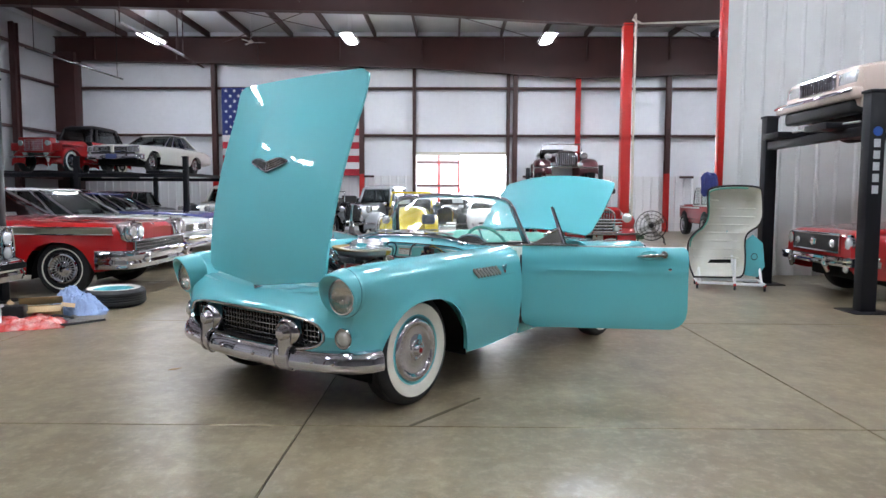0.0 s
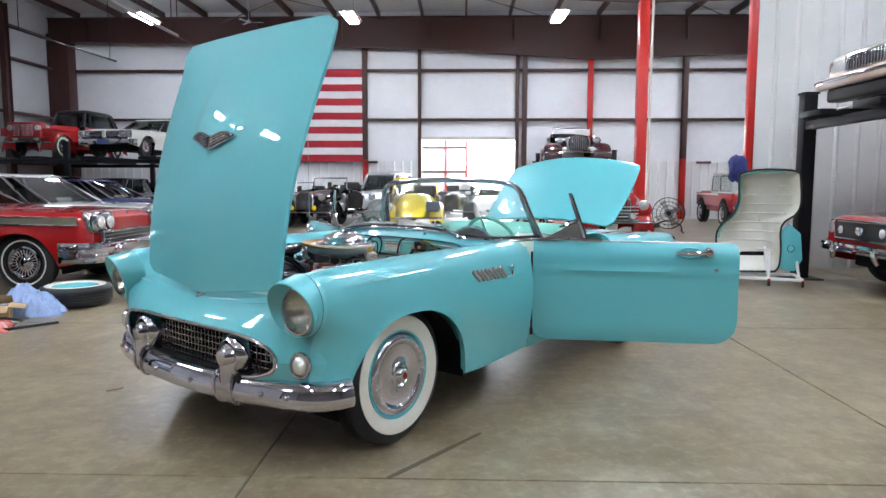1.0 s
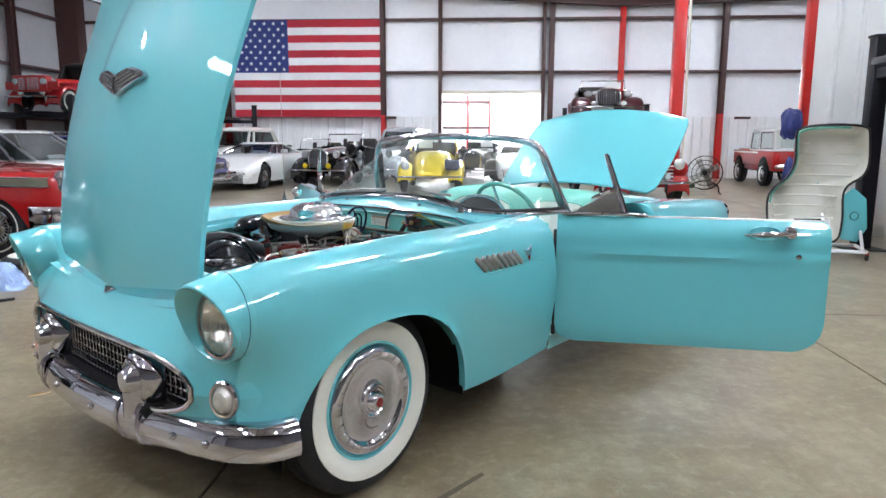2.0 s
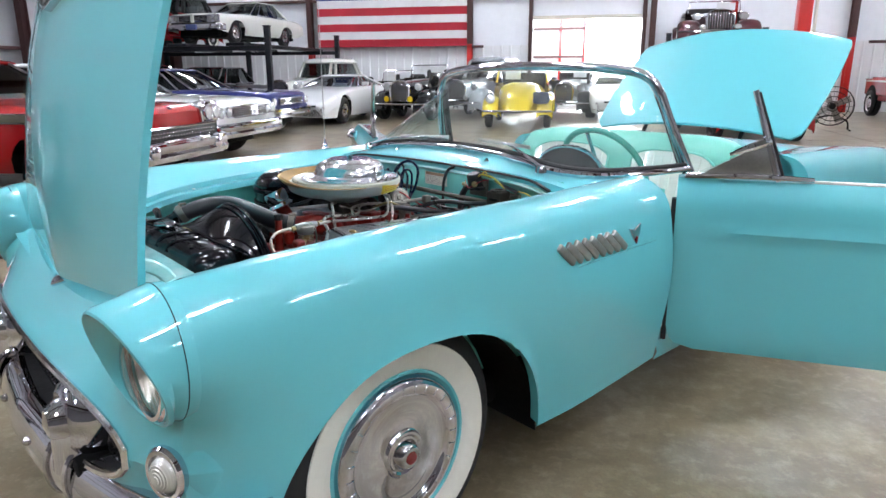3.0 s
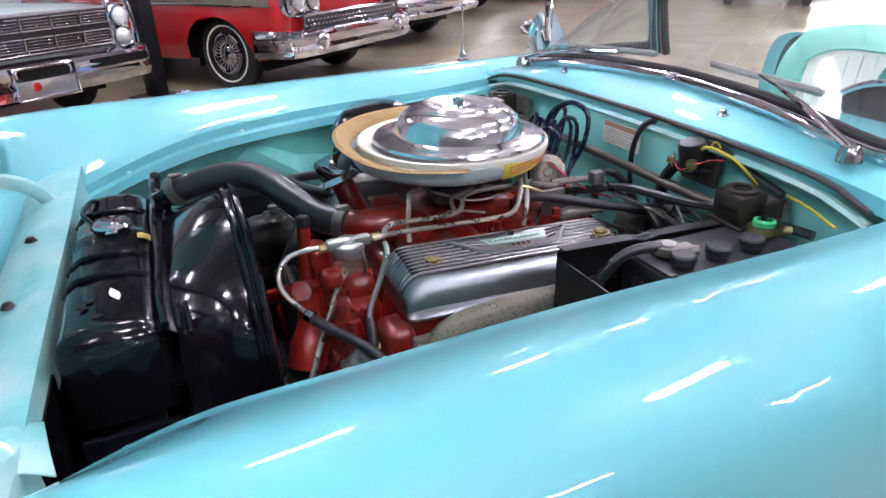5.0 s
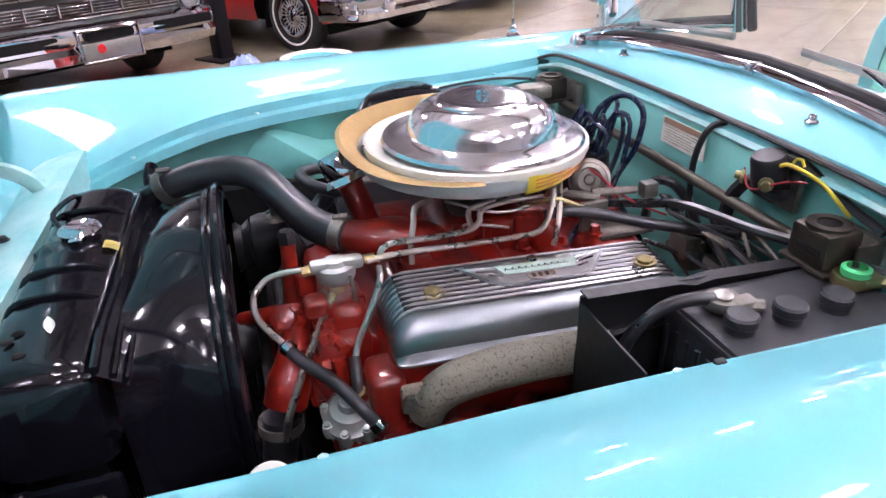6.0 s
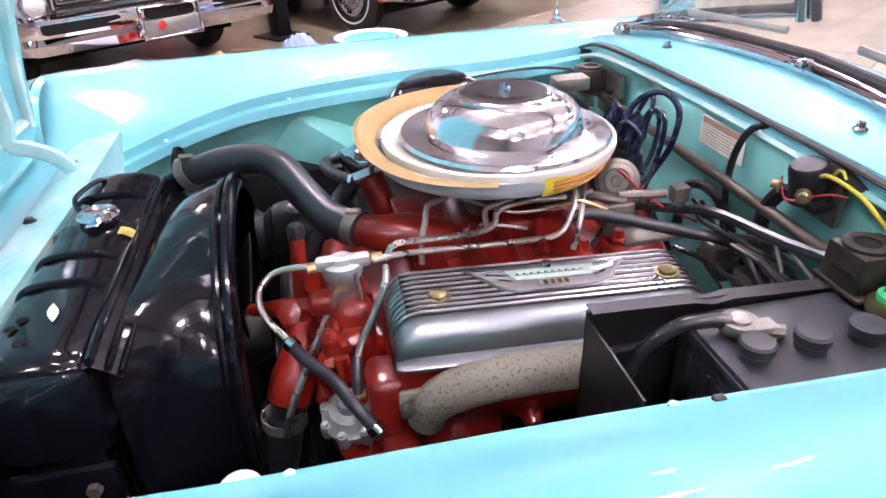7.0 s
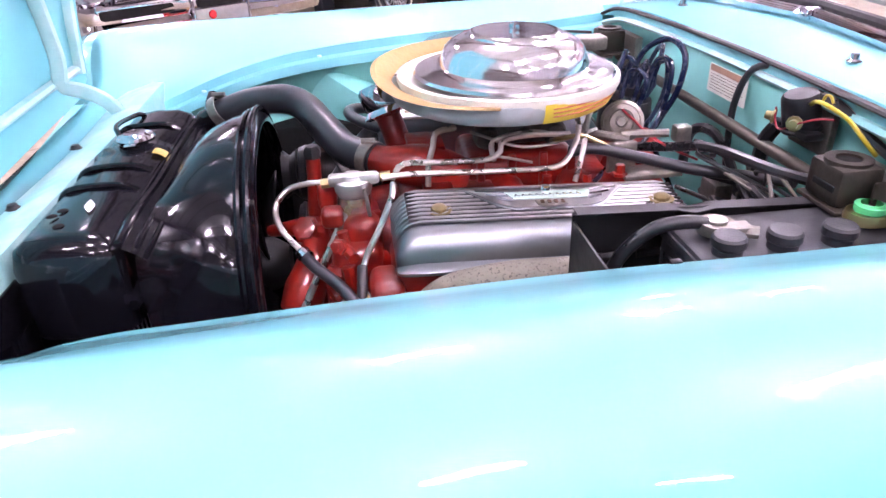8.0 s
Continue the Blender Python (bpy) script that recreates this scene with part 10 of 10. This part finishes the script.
part("foot_rail", tube([(0.36, -0.25, 0.02), (0.36, 0.3, 0.02)], 0.018, 8, n=2, smooth=False), M_BLACK_SATIN, dfan)

# potted evergreen
tree = thing("potted_evergreen", pose(5.55, 19.4, 0), "small dark green potted evergreen by the red column", "plant")
part("pot", lathe([(0.12, 0), (0.16, 0.28), (0.18, 0.30), (0.16, 0.30), (0.15, 0.26), (0, 0.26)], 20), M_RED_PLASTIC, tree)
part("trunk", tube([(0, 0, 0.25), (0.01, 0, 0.6), (0, 0, 1.0)], [0.03, 0.02, 0.006], 8, n=8), M_FILTER, tree)
bm = bmesh.new()
rnd = random.Random(5)
for k in range(1500):
    h = rnd.random()
    a, rr_ = rnd.uniform(0, 6.28), (0.30 * (1 - h) + 0.03) * math.sqrt(rnd.random())
    p = Vector((rr_ * math.cos(a), rr_ * math.sin(a), 0.36 + 0.70 * h))
    d = Vector((math.cos(a) + rnd.uniform(-0.5, 0.5), math.sin(a) + rnd.uniform(-0.5, 0.5), rnd.uniform(-0.2, 0.8))).normalized() * rnd.uniform(0.04, 0.09)
    s_ = d.cross(Vector((0, 0, 1))).normalized() * 0.008
    bm.faces.new([bm.verts.new(v) for v in (p - s_, p + d * 0.5 - s_ * 1.6, p + d, p + d * 0.5 + s_ * 1.6)])
tagged(part("foliage", bm, material("evergreen_leaf", (0.035, 0.085, 0.03), rough=0.6, vary=0.35, scale=20), tree), kind="stuff")
part("garland", tube([(-0.4, -0.1, 0.12), (-0.1, -0.25, 0.16), (0.2, -0.2, 0.12), (0.45, -0.05, 0.10)], 0.07, 7, n=14), bpy.data.materials["evergreen_leaf"], tree)

# blue covers hung on the jamb and lying by the off-roader
M_TARP = material("blue_tarp", (0.025, 0.035, 0.17), rough=0.5, vary=0.25, scale=8, bump=0.4, bump_scale=20)
for at, sc, lb in (((BAY_X - 0.13, BAY_Y - 0.08, 1.475), (0.125, 0.065, 0.185), "crumpled blue jacket hung on the red jamb"), ((5.24, 12.1, 0.49), (0.10, 0.10, 0.49), "blue cover draped in a bundle standing on the floor")):
    bm = bmesh.new()
    bmesh.ops.create_icosphere(bm, subdivisions=5, radius=1.0)
    for v in bm.verts:
        q = v.co.copy()
        big = max(abs(q.x) ** 4 + abs(q.y) ** 4 + abs(q.z) ** 4, 1e-6) ** -0.25
        n_ = noise.noise(Vector((q.x * 3.2, q.y * 3.2, q.z * 0.9))) * 0.26 + noise.noise(q * 7) * 0.07
        v.co = Vector((q.x * sc[0], q.y * sc[1], q.z * sc[2])) * (1 + n_) * (0.45 + 0.55 * big)
    ob = part("blue_cover", bm, M_TARP)
    ob.location = at
    tagged(ob, lb, "cloth")

# clutter by the red car: spare wheel, cloth, carton, plastic bag, tub, pole
spare = thing("spare_wheel", pose(-3.46, 7.38, 0), "spare whitewall tyre on a turquoise rim lying flat", "wheel")
make_wheel(spare, pose(0, 0, 0.105, 0, 0, 0), 0.34, 0.20, True, "none", rim_color=M_TEAL)
bm = bmesh.new()
bmesh.ops.create_grid(bm, x_segments=60, y_segments=60, size=1.0)
for v in bm.verts:
    x, y = v.co.x, v.co.y
    r_ = math.hypot(x, y)
    h = 0.20 * max(0, 1 - r_**2.2) + 0.13 * noise.noise((x * 2.2, y * 2.2, 1)) + 0.14 * (0.5 - abs(noise.noise((x * 4 + y, y * 4 - x, 4)))) * max(0, 1 - r_) + 0.04 * (0.5 - abs(noise.noise((x * 9, y * 9, 4))))
    v.co = Vector((x * 0.30 * (1 + 0.15 * noise.noise((x, y, 9))), y * 0.27, max(0.006, h * max(0, min(1, (1.15 - r_) * 5)))))
cl = part("cloth", bm, material("pale_blue_cloth", (0.27, 0.36, 0.56), rough=0.9, vary=0.12, scale=10, bump=0.4, bump_scale=60))
cl.matrix_world = pose(-3.60, 6.88, 0.0, 0, 0, 20)
tagged(cl, "heap of pale blue cloth on the concrete", "cloth")
M_CARD = material("cardboard", (0.36, 0.24, 0.12), rough=0.85, vary=0.12, scale=6, bump=0.08)
carton = thing("cardboard_box", pose(-3.72, 6.42, 0, 0, 0, 28) @ Matrix.Diagonal((0.92, 0.92, 0.68, 1)), "open brown cardboard box with raised flaps", "box")
for sx, sy, px, py in ((0.42, 0.006, 0, -0.15), (0.42, 0.006, 0, 0.15), (0.006, 0.30, -0.21, 0), (0.006, 0.30, 0.21, 0)):
    part("side", block((sx, sy, 0.20), (px, py, 0.10), 0.001), M_CARD, carton)
part("bottom", block((0.42, 0.30, 0.006), (0, 0, 0.004), 0.001), M_CARD, carton)
for px, py, rx, ry, sx, sy in ((0, -0.21, 25, 0, 0.42, 0.14), (0, 0.20, -60, 0, 0.42, 0.14), (-0.25, 0, 0, 55, 0.14, 0.30), (0.27, 0, 0, 15, 0.14, 0.30)):
    part("flap", block((sx, sy, 0.005), (0, 0, 0), 0.001, m=pose(px, py, 0.21 + (0.05 if abs(rx) > 40 or abs(ry) > 40 else 0), rx, ry, 0)), M_CARD, carton)
part("dark_contents", block((0.30, 0.2, 0.12), (0, 0, 0.09), 0.01), M_BLACK_SATIN, carton)
bm = bmesh.new()
bmesh.ops.create_grid(bm, x_segments=50, y_segments=50, size=1.0)
for v in bm.verts:
    x, y = v.co.x, v.co.y
    r_ = max(abs(x), abs(y))
    h = 0.09 * max(0, 1 - r_**3) + 0.05 * noise.noise((x * 3.4, y * 3.4, 7)) + 0.03 * abs(noise.noise((x * 8, y * 8, 2)))
    v.co = Vector((x * 0.42, y * 0.22, max(0.005, h * min(1, (1.02 - r_) * 6))))
pb = part("plastic_bag", bm, material("red_plastic_bag", (0.5, 0.03, 0.02), rough=0.25, coat=0.4, vary=0.15, stain=(0.65, 0.5, 0.45, 1), stain_scale=9, stain_amount=0.5))
pb.matrix_world = pose(-3.72, 6.05, 0, 0, 0, 25)
tagged(pb, "crumpled red plastic bag with small parts on the floor", "bag")
sb = part("black_case", block((0.20, 0.13, 0.12), (0, 0, 0.06), 0.01), M_BLACK_SATIN)
sb.matrix_world = pose(-3.78, 6.12, 0.085, 0, 0, 15)
tagged(sb, "small black case on the red bag", "box")
tub = thing("grey_tub", pose(-3.95, 5.75, 0, 0, 0, 10), "grey plastic storage tub with a lid", "tub")
part("tub_body", block((0.42, 0.30, 0.22), (0, 0, 0.11), 0.02, seg=3), M_LINER_GREY, tub)
part("tub_lid", block((0.45, 0.33, 0.025), (0, 0, 0.23), 0.01), M_LINER_GREY, tub)
rod = part("breaker_bar", tube([(-3.45, 5.98, 0.015), (-3.25, 6.20, 0.015), (-3.06, 6.42, 0.015)], [0.02, 0.012, 0.012], 8, n=10), M_BLACK_SATIN)
tagged(rod, "black breaker bar lying on the concrete", "tool")
strap = part("black_strap", tube([(-3.62, 6.30, 0.03), (-3.45, 6.22, 0.09), (-3.35, 6.34, 0.05), (-3.42, 6.45, 0.02)], 0.012, 8, n=24), M_RUBBER)
tagged(strap, "black rubber strap looped on the floor", "strap")
leaf = part("floor_scrap", prism([(0, 0), (0.06, 0.01), (0.09, 0.035), (0.03, 0.03)], 0.004, pose(-1.62, 4.55, 0.001, 0, 0, 20)), M_CARD, smooth=False)
tagged(leaf, "scrap of brown paper on the floor", "scrap")
# A thin cast shadow, laid on the floor as a flat dark strip.
mark = part("floor_shadow_strip", prism([(0.0, -0.013), (0.30, -0.016), (0.655, -0.010), (0.66, 0.008), (0.33, 0.012), (0.0, 0.010)], 0.002, pose(0.198, 3.425, 0.0005, 0, 0, 52)), material("shadow_strip_tint", (0.10, 0.082, 0.055), rough=0.6, vary=0.3, scale=8), smooth=False)
tagged(mark, "thin dark strip laid on the concrete as a painted cast shadow", "tape")
